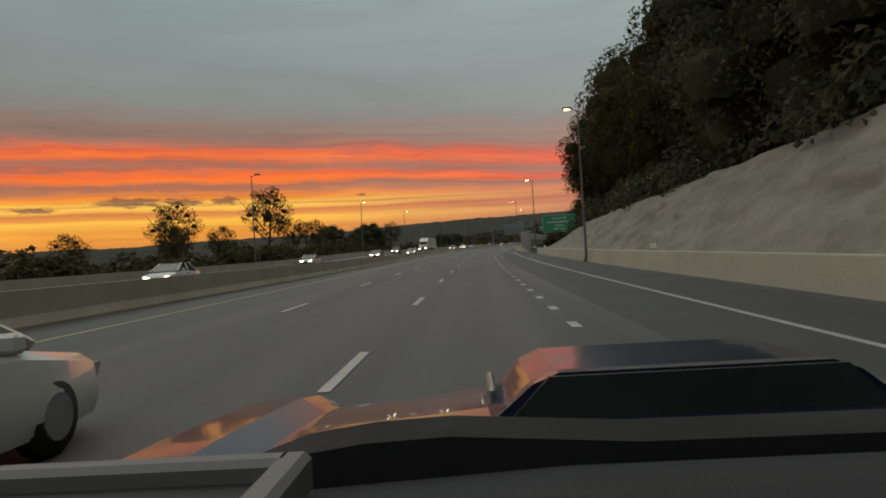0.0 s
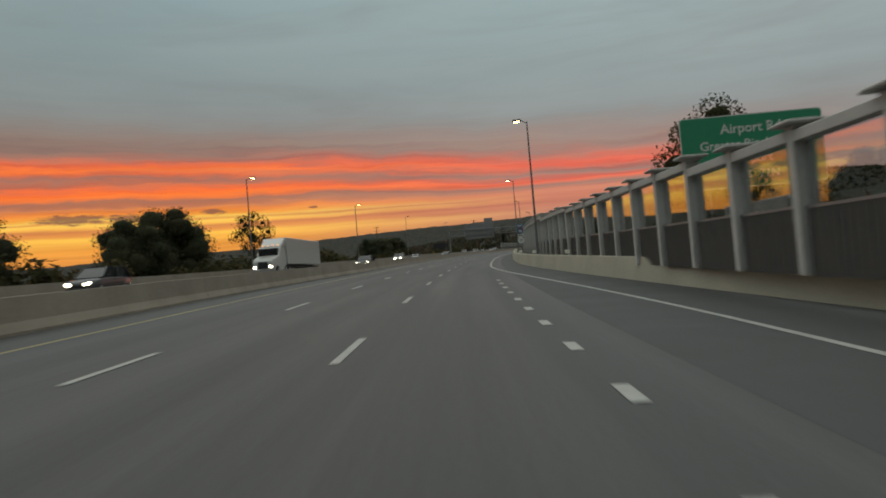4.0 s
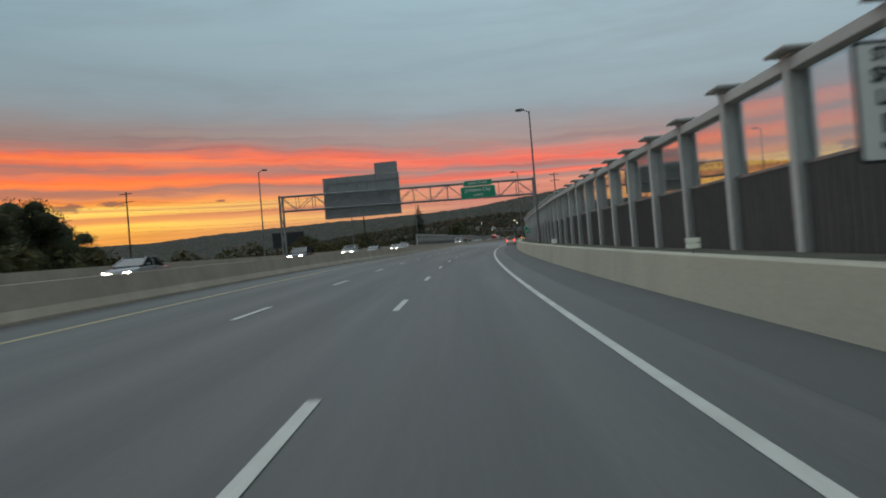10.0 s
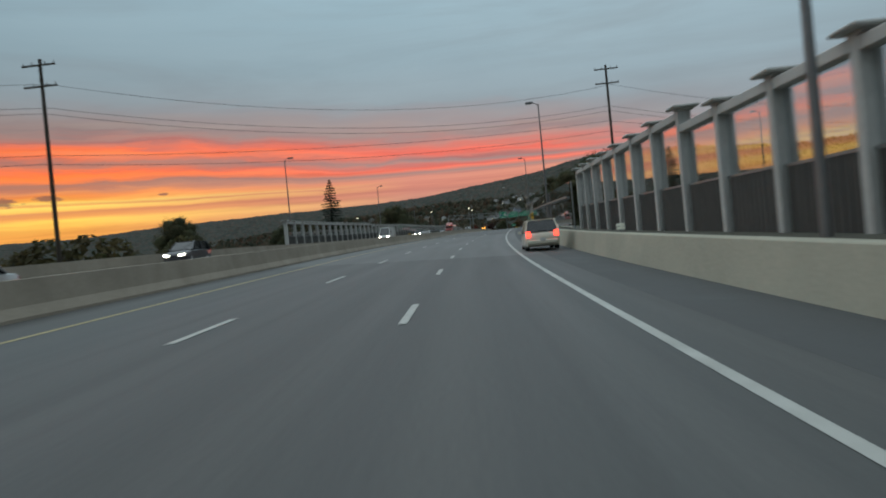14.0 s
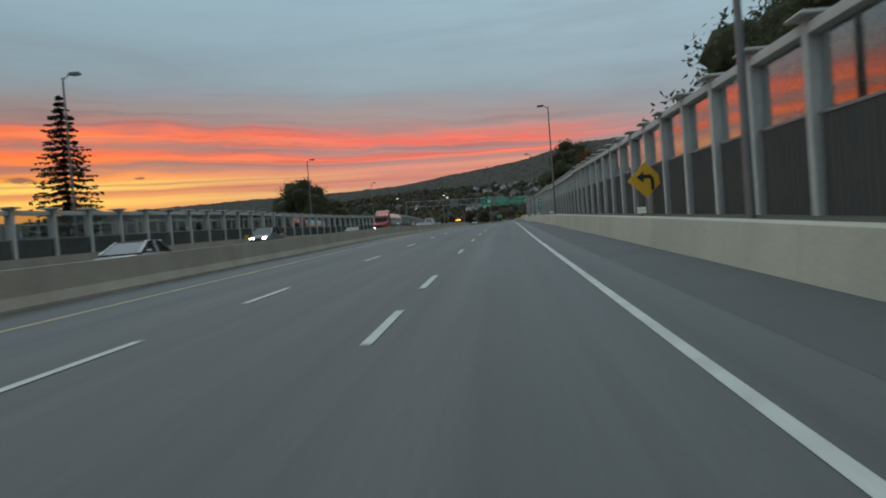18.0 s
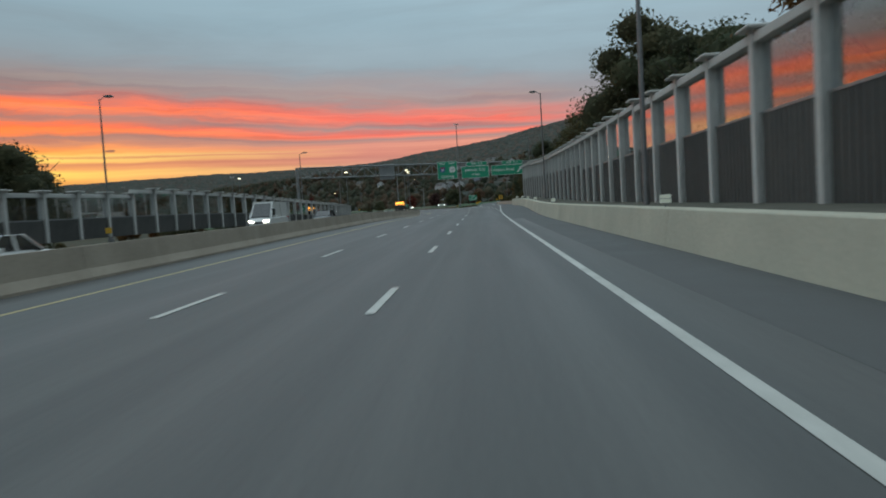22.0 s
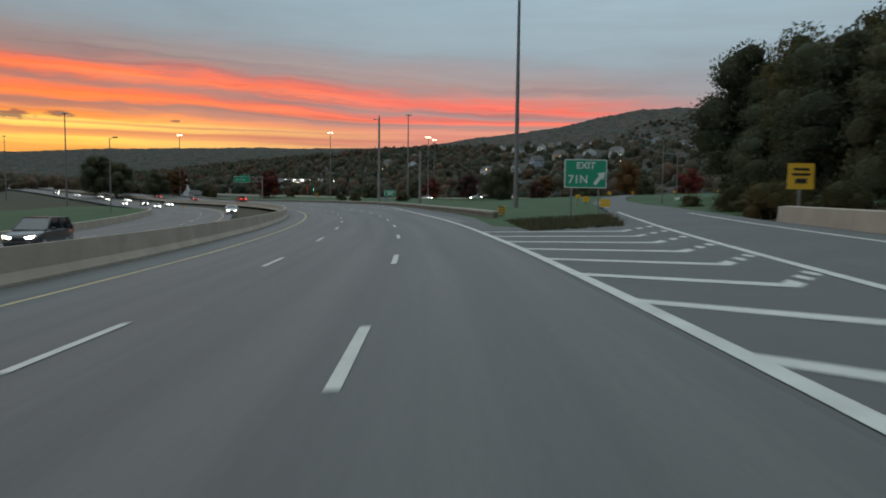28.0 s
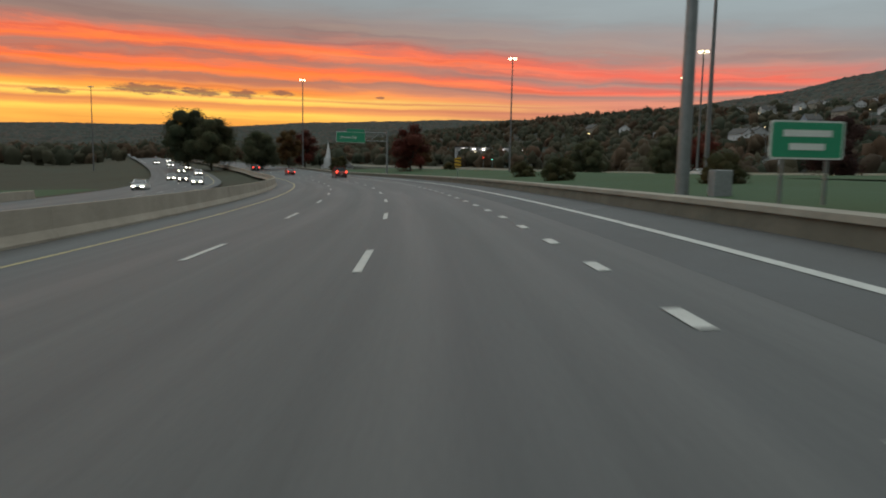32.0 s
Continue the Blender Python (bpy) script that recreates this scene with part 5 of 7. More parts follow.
# bend warning
_r = thing("bend_warning_sign", along(564.2, 6.7, 1.03), "yellow diamond warning sign with a black bend arrow", "road sign", "roadside signs")
part("post", boxes(((0, 0.06, 0.9), (0.09, 0.07, 1.8))), RAIL, _r)
_bm = bmesh.new()
prism(_bm, [(0, 2.38), (0.82, 1.56), (0, 0.74), (-0.82, 1.56)], -0.02, 0.02)
_p = part("sign_panel", _bm, SIGN_YELLOW, _r)
_bm = bmesh.new()
prism(_bm, [(0.22, 1.1), (0.36, 1.1), (0.36, 1.62), (0.2, 1.8), (-0.1, 1.8), (-0.1, 1.96), (-0.42, 1.7), (-0.1, 1.46), (-0.1, 1.64), (0.14, 1.64), (0.22, 1.56)], -0.032, -0.022)
part("arrow", _bm, SIGN_BLACK, _p)
# town sign
_r, _p = posted("town_sign", 399.5, 6.75, 1.45, 0.98, 1.57, GREEN, SIGN_WHITE, "small green town sign with white writing above the barrier", (-0.4, 0.4), up=1.03, r=0.06)
part("text_bar", boxes(((0, -0.034, 1.82), (0.6, 0.01, 0.12))), SIGN_WHITE, _p)
write(_p, "Dickinson", 0, 1.42, 0.26, SIGN_WHITE)
# tall narrow green plate
_r, _p = posted("mile_marker_sign", 653, 6.2, 0.62, 1.75, 1.85, GREEN, None, "tall narrow green reference sign with pale writing", up=1.03)
part("text_bar", boxes(((0, -0.03, 2.4), (0.3, 0.01, 0.3)), ((0, -0.03, 1.9), (0.4, 0.01, 0.14)), ((0, -0.03, 1.65), (0.4, 0.01, 0.14)), ((0, -0.03, 1.25), (0.26, 0.01, 0.26))), SIGN_WHITE, _p)
# exit sign in the gore
_r, _p = posted("exit_sign", 862, 9.1, 2.5, 1.65, 2.5, GREEN, SIGN_WHITE, "green exit 71N sign with an arrow in the gore", (-0.8, 0.8), up=0.1)
write(_p, "EXIT", 0, 2.95, 0.55, SIGN_WHITE)
write(_p, "71N", -0.45, 2.15, 0.66, SIGN_WHITE)
_bm = bmesh.new()
prism(_bm, [(0.45, 1.95), (0.58, 1.82), (0.95, 2.25), (1.05, 2.12), (1.15, 2.6), (0.68, 2.52), (0.8, 2.4)], -0.045, -0.03)
part("arrow", _bm, SIGN_WHITE, _p)
# yellow advisory plate by the ramp, its writing too small to read
_r, _p = posted("ramp_warning_sign", 851, 15.2, 1.15, 1.1, 1.9, SIGN_YELLOW, None, "yellow square warning sign beside the ramp", up=-0.1, r=0.05)
part("text_bar", boxes(((0, -0.03, 2.2), (0.7, 0.01, 0.1)), ((0, -0.03, 1.98), (0.8, 0.01, 0.1)), ((0, -0.03, 1.7), (0.5, 0.01, 0.2))), SIGN_BLACK, _p)


def hazard(s, lat, up=0.0, w=0.45, h=0.6, z=0.5, turn=0.0):
    r = thing("hazard_marker", along(s, lat, up, turn), "yellow and black striped hazard marker on a short post", "road sign", "hazard markers")
    part("post", boxes(((0, 0.04, z / 2), (0.06, 0.05, z))), RAIL, r)
    p = panel(r, "sign_panel", w, h, 0, z, SIGN_YELLOW, None, r=0.03)
    bm = bmesh.new()
    for k in range(3):
        a = z - h / 2 + 0.04 + k * h / 3
        prism(bm, [(-w / 2 + 0.02, a + 0.10), (w / 2 - 0.02, a), (w / 2 - 0.02, a + h / 8), (-w / 2 + 0.02, a + 0.10 + h / 8)], -0.032, -0.022)
    part("stripe", bm, SIGN_BLACK, p)


hazard(868.5, 5.4, 0.0, 0.5, 0.55, 0.55)
hazard(1009, 7.4, 0.3, 0.6, 1.0, 1.6)


def marker(s, lat, up, mat, label, name="delineator", w=0.34, h=0.26, stem=0.22):
    r = thing(name, along(s, lat, up), label, "delineator", "delineators")
    part("stem", boxes(((0, 0.02, 0.21 - stem / 2), (0.05, 0.03, stem))), RAIL, r)
    part("reflector", boxes(((0, 0, 0.24 + h / 4), (w, 0.03, h / 2 - 0.01)), ((0, 0, 0.24 - h / 4), (w, 0.03, h / 2 - 0.01)), bevel=0.008), mat, r)


for _s in (38, 82, 108, 132, 150, 170, 186, 202, 227, 253, 268, 318, 345, 392, 444, 470, 498, 530, 560, 609, 640, 668, 700, 724, 741, 752, 763):
    marker(_s, kerb_line(_s) + 0.45, 1.03, REFLECTOR, "pale square reflector on top of the barrier")
for _s in (266, 352, 600, 668, 694, 766, 980):
    marker(_s, -25.9 if _s < 900 else -27.5, 0.75, SIGN_YELLOW, "yellow square reflector beside the oncoming lanes", w=0.45, h=0.4)
for _s, _l, _u in ((862, 10.3, 0.6), (881, 15.5, 0.52), (901, 22.4, 0.43), (926, 39.4, 0.67), (943, 54.8, 1.1), (959, 77.8, 1.7), (973, 105.5, 2.3)):
    marker(_s, _l, _u, SIGN_YELLOW, "orange-yellow reflector on a thin stake along the ramp", w=0.62, h=0.46, stem=1.6)
marker(906, 38.2, -0.17, REFLECTOR, "pale reflector on a thin stake along the ramp", w=0.62, h=0.36, stem=1.0)
# cantilever sign far ahead, and a large green sign right of the lawn
_g = thing("cantilever_sign", along(1075, 0), "green direction sign on a steel cantilever over the far lanes", "sign gantry", "sign gantries")
_bm = bmesh.new()
tube(_bm, (11.5, 0, -0.3), (11.5, 0, 9.0), 0.2, 0.17, 10)
part("leg", _bm, RAIL, _g)
_bm = bmesh.new()
tube(_bm, (1.5, 0, 8.6), (11.5, 0, 8.6), 0.09, None, 6)
tube(_bm, (1.5, 0, 7.0), (11.5, 0, 7.0), 0.09, None, 6)
for _k in range(5):
    tube(_bm, (2 + _k * 2, 0, 7.0 if _k % 2 else 8.6), (4 + _k * 2 if _k < 4 else 11.5, 0, 8.6 if _k % 2 else 7.0), 0.05, None, 5)
part("arm", _bm, RAIL, _g)
_p = panel(_g, "sign_panel", 5.6, 2.0, 4.3, 7.6, GREEN, SIGN_WHITE, y=-0.2)
write(_p, "Johnson City", 3.9, 7.6, 0.6, SIGN_WHITE, -0.24)
part("exit_tab", boxes(((5.2, -0.2, 8.9), (3.4, 0.04, 0.6))), GREEN, _g)
_r, _p = posted("guide_sign", 959, 10.9, 2.3, 1.15, 1.95, GREEN, SIGN_WHITE, "small bright green guide sign behind the parapet, its writing blurred", (-0.7, 0.7), r=0.1)
part("text_bar", boxes(((0, -0.034, 2.15), (1.5, 0.01, 0.2)), ((0, -0.034, 1.75), (1.1, 0.01, 0.2))), SIGN_WHITE, _p)

# ---- trees ----
def body_of(blobs, fill, rng):
    """Lumpy inner mass of a crown, so that the sky shows only through real gaps."""
    rings = [(0.0, 1.0)] + [(math.sin(a), math.cos(a)) for a in (0.6, 1.15, 1.7, 2.3)]
    vs, fs = [], []
    for c, r in blobs:
        base = len(vs)
        vs.append(np.array(c) + np.array([0, 0, r[2] * fill]))
        for w, z in rings[1:]:
            for k in range(8):
                a = k * math.pi / 4 + z
                q = fill * rng.uniform(0.85, 1.08)
                vs.append(np.array(c) + np.array([math.cos(a) * w * r[0] * q, math.sin(a) * w * r[1] * q, z * r[2] * q]))
        for k in range(8):
            n = (k + 1) % 8
            fs.append((base, base + 1 + k, base + 1 + n))
            for j in range(3):
                p0, p1 = base + 1 + j * 8, base + 9 + j * 8
                fs += [(p0 + k, p1 + k, p0 + n), (p0 + n, p1 + k, p1 + n)]
    return np.array(vs), np.array(fs)


def leaf_mesh(name, blobs, count, size, mat, rng, flat=0.0, fill=0.0):
    """Many small bent leaves scattered near the skins of a few uneven blobs: (centre, radii)."""
    weights = np.array([r[0] * r[1] + r[1] * r[2] + r[0] * r[2] for _, r in blobs])
    pick = rng.choice(len(blobs), size=count, p=weights / weights.sum())
    c = np.array([b[0] for b in blobs])[pick]
    rad = np.array([b[1] for b in blobs])[pick]
    d = rng.normal(size=(count, 3))
    d /= np.linalg.norm(d, axis=1)[:, None]
    depth = 1.03 - 0.3 * rng.random(count) ** 1.4 + 0.07 * rng.normal(size=count)
    centre = c + d * rad * depth[:, None]
    a = rng.normal(size=(count, 3))
    a[:, 2] *= 1 - flat
    a /= np.linalg.norm(a, axis=1)[:, None]
    b = np.cross(a, d + 0.4 * rng.normal(size=(count, 3)))
    b /= np.linalg.norm(b, axis=1)[:, None]
    n = np.cross(a, b)
    s = size * (0.6 + 0.8 * rng.random(count))[:, None]
    v = np.stack([centre - a * s * 0.6 - b * s * 0.38, centre - a * s * 0.5 + b * s * 0.38 + n * s * 0.1, centre + a * s * 0.6], 1).reshape(-1, 3)
    f = np.arange(count * 3).reshape(-1, 3)
    if fill:
        core, skin = body_of(blobs, fill, rng)
        f = np.concatenate([f, skin + len(v)])
        v = np.concatenate([v, core])
    me = bpy.data.meshes.new(name)
    me.from_pydata(v.tolist(), [], f.tolist())
    me.materials.append(mat)
    me.shade_smooth()
    return me


def wood(tall, spread_r, rng, limbs=7, r0=0.22, first=0.3):
    bm = bmesh.new()
    at = Vector((0, 0, -0.5))
    knots = [at]
    for k in range(1, 5):
        at = Vector((rng.normal() * 0.12 * k, rng.normal() * 0.12 * k, tall * 0.82 * k / 4))
        knots.append(at)
    for k in range(4):
        tube(bm, knots[k], knots[k + 1], r0 * (1 - k * 0.21), r0 * (1 - (k + 1) * 0.21), 7)
    for k in range(limbs):
        f = first + (0.85 - first) * k / limbs
        base = knots[0].lerp(knots[-1], f)
        a = rng.random() * 6.283
        out = Vector((math.cos(a), math.sin(a), 0.5 + rng.random() * 0.6)) * spread_r * (0.55 + 0.35 * rng.random())
        mid = base + out * 0.55 + Vector((0, 0, 0.2))
        tube(bm, base, mid, r0 * 0.38, r0 * 0.22, 5)
        tube(bm, mid, base + out + Vector((0, 0, 0.5)), r0 * 0.22, r0 * 0.06, 5)
    return bm


def tree(label, tall, wide, mat, seed, count=2600, leaf=0.34, low=0.3, lobes=9, open_crown=0.0, name="tree"):
    rng = np.random.default_rng(seed)
    root = thing(name, Matrix.Identity(4), label, "tree" if name == "tree" else name, "roadside trees" if name == "tree" else "")
    part("trunk", wood(tall, wide, rng, 8, 0.10 + tall * 0.014, low), BARK, root)
    blobs = []
    for k in range(lobes):
        f = k / max(1, lobes - 1)
        z = tall * (low + 0.12 + (0.80 - low) * f)
        reach = wide * (0.62 * math.sin(math.pi * (0.2 + 0.7 * f)) ** 0.8)
        a = k * 2.4 + rng.random()
        r = wide * (0.30 + 0.22 * rng.random()) * (1 - open_crown * 0.35)
        blobs.append(((math.cos(a) * reach, math.sin(a) * reach, z), (r, r, r * (0.7 + 0.25 * rng.random()))))
    blobs.append(((0, 0, tall * 0.62), (wide * 0.5, wide * 0.5, tall * 0.25)))
    part("crown", leaf_mesh("crown", blobs, count, leaf, mat, rng, fill=0.74 - 0.42 * open_crown), None, root)
    return root


def spruce(label, tall, wide, seed, tiers=15):
    rng = np.random.default_rng(seed)
    root = thing("spruce_tree", Matrix.Identity(4), label, "tree", "roadside trees")
    bm = bmesh.new()
    tube(bm, (0, 0, -0.5), (0, 0, tall * 0.97), 0.24, 0.03, 7)
    part("trunk", bm, BARK, root)
    vs, fs = [], []
    for t in range(tiers):
        f = t / (tiers - 1)
        z = tall * (0.12 + 0.84 * f)
        reach = wide * (1 - f) ** 0.85 * (0.8 + 0.35 * rng.random()) + 0.15
        for k in range(int(16 - 9 * f)):
            a = k * 6.283 / int(16 - 9 * f) + rng.random()
            d = np.array([math.cos(a), math.sin(a), 0.0])
            side = np.array([-d[1], d[0], 0.0])
            long = reach * (0.7 + 0.45 * rng.random())
            for j in range(7):
                q = (j + 0.5) / 7
                c = d * long * q + np.array([0, 0, z - 0.28 * long * q + 0.16 * long * q * q]) + rng.normal(size=3) * 0.08
                w = 0.22 * long * (1.05 - q) + 0.16
                n = len(vs)
                for sgn in (-1, 1):
                    n = len(vs)
                    vs += [c - d * 0.22, c + side * sgn * w + np.array([0, 0, -0.22 - 0.2 * w]) + d * 0.12, c + d * 0.3 + np.array([0, 0, -0.06])]
                    fs.append((n, n + 1, n + 2))
    me = bpy.data.meshes.new("crown")
    me.from_pydata([tuple(v) for v in vs], [], fs)
    me.materials.append(LEAF_SPRUCE)
    part("crown", me, None, root)
    return root


_kinds = [
    tree("tall dark green roadside tree with a dense uneven crown", 17.0, 6.0, LEAF_DARK, 11, 9000, 0.27, 0.12, 16),
    tree("tall olive green tree with gaps in its crown", 15.0, 5.2, LEAF_OLIVE, 12, 7000, 0.24, 0.28, 14, 0.5),
    tree("broad dark leafy tree with a rounded crown", 12.0, 5.8, LEAF_DARK, 13, 8000, 0.25, 0.10, 15),
    tree("autumn tree with orange-brown leaves", 11.0, 4.4, LEAF_AUTUMN, 14, 5500, 0.22, 0.2, 13),
    tree("thin half-bare roadside tree", 9.5, 3.6, LEAF_OLIVE, 15, 3200, 0.17, 0.35, 11, 1.0),
    tree("small bushy tree with olive leaves", 6.5, 3.8, LEAF_OLIVE, 16, 3800, 0.21, 0.05, 11),
]
_red = tree("small red-leaved autumn tree", 7.0, 3.2, LEAF_RED, 17, 3600, 0.19, 0.1, 10)
_maroon = tree("round maroon-leaved tree standing on the lawn", 8.2, 4.3, LEAF_MAROON, 19, 4500, 0.21, 0.16, 11)
_bush = tree("low dense bush with dark leaves", 3.2, 2.8, LEAF_OLIVE, 18, 2400, 0.17, 0.02, 10, name="bush")
_rng = random.Random(5)


def plant(proto, s, lat, scale=1.0, up=None):
    z = land_height(s, lat) - float(np.interp(s, S_LINE, _cz)) if up is None else up
    p = on(s, lat, 0)
    base = float(np.interp(min(max(s, -100), 1599), S_LINE, _cz)) + z
    m = Matrix.Translation((p.x, p.y, base)) @ Matrix.Rotation(_rng.random() * 6.28, 4, "Z") @ Matrix.Diagonal((scale, scale, scale * _rng.uniform(0.92, 1.08), 1))
    return place(proto, m)


# wood above the rock slope
for _i in range(34):
    _s = -70 + _i * 5.25 + _rng.uniform(-2, 2)
    for _row in range(2):
        _lat = 21.0 + _row * 6 + _rng.uniform(-1.2, 2)
        plant(_kinds[_rng.choice((0, 0, 1, 2) if _s < 60 else (1, 1, 0, 4))], _s + _row * 1.3, _lat, _rng.uniform(1.0, 1.35) * (1 - 0.2 * ease(_s, 80, 125)))
for _i in range(16):
    plant(_bush, 100 + _i * 3.6 + _rng.uniform(-1, 1), 12.5 + _rng.uniform(0, 4), _rng.uniform(0.7, 1.2), 0.3)
for _s, _lat, _k, _sc in ((111, 18.5, 1, 0.95), (117, 18.0, 4, 1.35), (121, 20.5, 1, 0.8), (126, 19.5, 4, 1.2), (131, 22, 4, 1.0), (124, 25, 1, 0.9)):
    plant(_kinds[_k], _s, _lat, _sc)
# scrub and trees beyond the oncoming lanes
for _i in range(30):
    _s = 10 + _i * 6.5 + _rng.uniform(-3, 3)
    plant(_kinds[_rng.choice((4, 5, 5))], _s, -40 + _rng.uniform(-7, 4), _rng.uniform(0.45, 0.65) if _s < 130 else _rng.uniform(0.7, 1.0))
for _s, _lat, _k, _sc in ((132, -42, 4, 1.25), (95, -43, 4, 0.95), (66, -42, 5, 0.7), (178, -42, 2, 0.85), (206, -42, 2, 0.85), (213, -41, 2, 0.95), (220, -44, 2, 0.9), (228, -42, 5, 1.0), (246, -42, 4, 1.0), (253, -43, 5, 1.1),
                          (266, -42, 5, 1.0), (282, -43, 5, 0.95), (290, -41, 5, 0.9), (333, -42, 2, 0.7), (343, -42, 2, 0.75), (349, -43, 2, 0.78), (357, -42, 2, 0.72), (364, -42, 2, 0.74), (372, -43, 2, 0.66), (379, -42, 5, 0.95),
                          (408, -42, 5, 0.85), (430, -47, 5, 0.9), (462, -45, 2, 0.6), (469, -46, 5, 0.9), (512, -45, 2, 0.65), (518, -46, 5, 1.0), (556, -45, 2, 0.6), (560, -44, 5, 1.0)):
    plant(_kinds[_k], _s, _lat, _sc)
place(spruce("tall dark spruce standing behind the noise wall", 20.5, 6.2, 3, 26), along(605, -48.0, -1.5))
for _s, _lat, _sc in ((688, -45.5, 1.28), (693, -50, 1.2), (708, -46, 1.15), (716, -49, 1.1), (640, -50, 0.6)):
    plant(_kinds[2], _s, _lat, _sc)
# trees behind our noise wall
for _s, _lat, _k, _sc in ((196, 25, 1, 0.95), (203, 27, 1, 0.85), (563, 15.5, 0, 0.78), (577, 19, 2, 1.5), (586, 25, 0, 0.95), (600, 26, 3, 1.1), (615, 24, 0, 0.8), (630, 28, 3, 1.3), (645, 27, 1, 1.0), (655, 17, 2, 1.05), (664, 20, 3, 1.3), (676, 19, 2, 1.2), (687, 20, 3, 1.4),
                          (698, 20, 2, 1.4), (712, 20.5, 0, 1.0), (728, 19.5, 0, 1.1), (735, 20, 0, 0.9), (745, 19, 2, 0.9), (757, 22, 3, 1.3), (768, 24, 3, 1.2), (776, 20, 5, 1.2), (786, 22, 1, 0.9), (800, 24, 0, 0.7)):
    plant(_kinds[_k], _s, _lat, _sc)
# bank right of the ramp
for _s, _lat, _k, _sc in ((845, 22, 1, 0.52), (850, 26, 1, 0.62), (858, 26, 0, 0.52), (866, 27, 0, 0.60), (872, 30, 1, 0.70), (878, 32, 2, 0.75), (884, 35, 0, 0.54), (856, 31, 0, 0.66), (864, 35, 0, 0.7), (890, 41, 2, 0.66), (846, 28, 3, 0.7), (840, 23, 0, 0.52), (920, 58.5, 0, 1.12), (915, 65, 1, 1.2), (908, 73, 1, 1.45), (925, 68, 0, 1.1), (900, 62, 2, 1.2), (893, 53, 2, 0.95), (916, 80, 0, 1.3)):
    plant(_kinds[_k], _s, _lat, _sc, 0.5)
for _i in range(30):
    _s = 785 + _i * 3.2
    plant(_bush, _s, ramp_right(_s) + 3.4 + _rng.uniform(0, 3.5), _rng.uniform(0.5, 1.0), 0.2)
_vs, _fs = [], []
for _i in range(4200):
    _s = 852.5 + 11 * _rng.random()
    _lo, _hi = 3.9 + 0.05 * (_s - 852), max(4.6, ramp_left(_s) - 1.3)
    _p = on(_s, _lo + (_hi - _lo) * _rng.random(), 0.0)
    _a, _h = _rng.random() * 6.283, _rng.uniform(0.10, 0.42) * ease(_s, 850, 856) * (1.0 - 0.7 * ease(_s, 858, 863))
    _q = Vector((math.cos(_a), math.sin(_a), 0)) * 0.035
    _vs += [_p - _q, _p + _q, _p + Vector((_rng.gauss(0, 0.14), _rng.gauss(0, 0.14), _h + 0.1))]
    _fs.append((_i * 3, _i * 3 + 1, _i * 3 + 2))
_me = bpy.data.meshes.new("tall_grass")
_me.from_pydata([tuple(v) for v in _vs], [], _fs)
_me.materials.append(DRY_GRASS)
tagged(new("tall_grass", _me), "tall dry brown-green grass where the ramp splits off", "grass", kind="stuff")
# single trees on the lawn and by the far road
for _s, _lat, _p, _sc in ((969, 39.3, _kinds[2], 0.72), (982, 105.7, _red, 1.35), (980, 83, _kinds[3], 0.85), (984, 89, _kinds[2], 0.62), (990, 97, _kinds[2], 0.72), (986, 76, _kinds[2], 0.6), (994, 68, _kinds[3], 0.62), (976, 114, _kinds[2], 0.7), (970, 122, _kinds[5], 1.1), (966, 131, _kinds[2], 0.75), (998, 90, _kinds[5], 1.2), (985, 22, _bush, 1.0), (1000, 15, _bush, 0.9), (1015, 56, _maroon, 1.0), (977, 54, _maroon, 0.62), (1020, 18, _bush, 0.9), (1040, 36, _kinds[2], 0.55), (1052, 66, _red, 0.95), (1062, 66, _kinds[2], 0.7), (1080, 50, _kinds[5], 0.9),
                          (1100, 24, _red, 1.2), (1110, 30, _kinds[3], 0.7), (1120, 42, _kinds[5], 1.0), (1135, 14, _kinds[5], 1.1), (1150, -4, _kinds[2], 1.0), (1165, -16, _kinds[2], 1.35), (1172, -22, _kinds[2], 1.45), (1160, 6, _kinds[3], 1.0), (1180, 16, _red, 1.3), (1178, 28, _kinds[5], 1.2)):
    plant(_p, _s, _lat, _sc)
for _i in range(24):
    _s = 800 + _i * 15
    plant(_kinds[_rng.choice((2, 5, 5, 3))], _s, -62 - _rng.uniform(0, 40), _rng.uniform(0.6, 1.0))
# far woods in the valley, a carpet of crowns
_g = np.random.default_rng(21)
_e = on(822, 0, 0)
_c, _fv, _ff = 0, [], []
_pts = []
while len(_pts) < 6200:
    _b = radians(_g.uniform(-52, 52))
    _d = 330 + 1100 * _g.random() ** 0.8
    _x, _y = _e.x - _d * math.sin(_b), _e.y + _d * math.cos(_b)
    _s, _lat = nearest(_x, _y)
    if abs(_lat) < 95 and _s < 1280 or -40 < math.degrees(_b) < -9 and 480 < _d < 930 and _g.random() < 0.3 or -33 < math.degrees(_b) < -17 and _g.random() < 0.8:
        continue
    _pts.append((_x, _y, land_height(_s, _lat), 2.6 + 3.0 * _g.random(), _s, _lat))
for _ in range(900):
    _s, _lat = _g.uniform(170, 760), 34 + 330 * _g.random() ** 1.3
    _p = on(_s, _lat, 0)
    _pts.append((_p.x, _p.y, land_height(_s, _lat) - 0.5, 2.6 + 2.2 * _g.random(), _s, _lat))


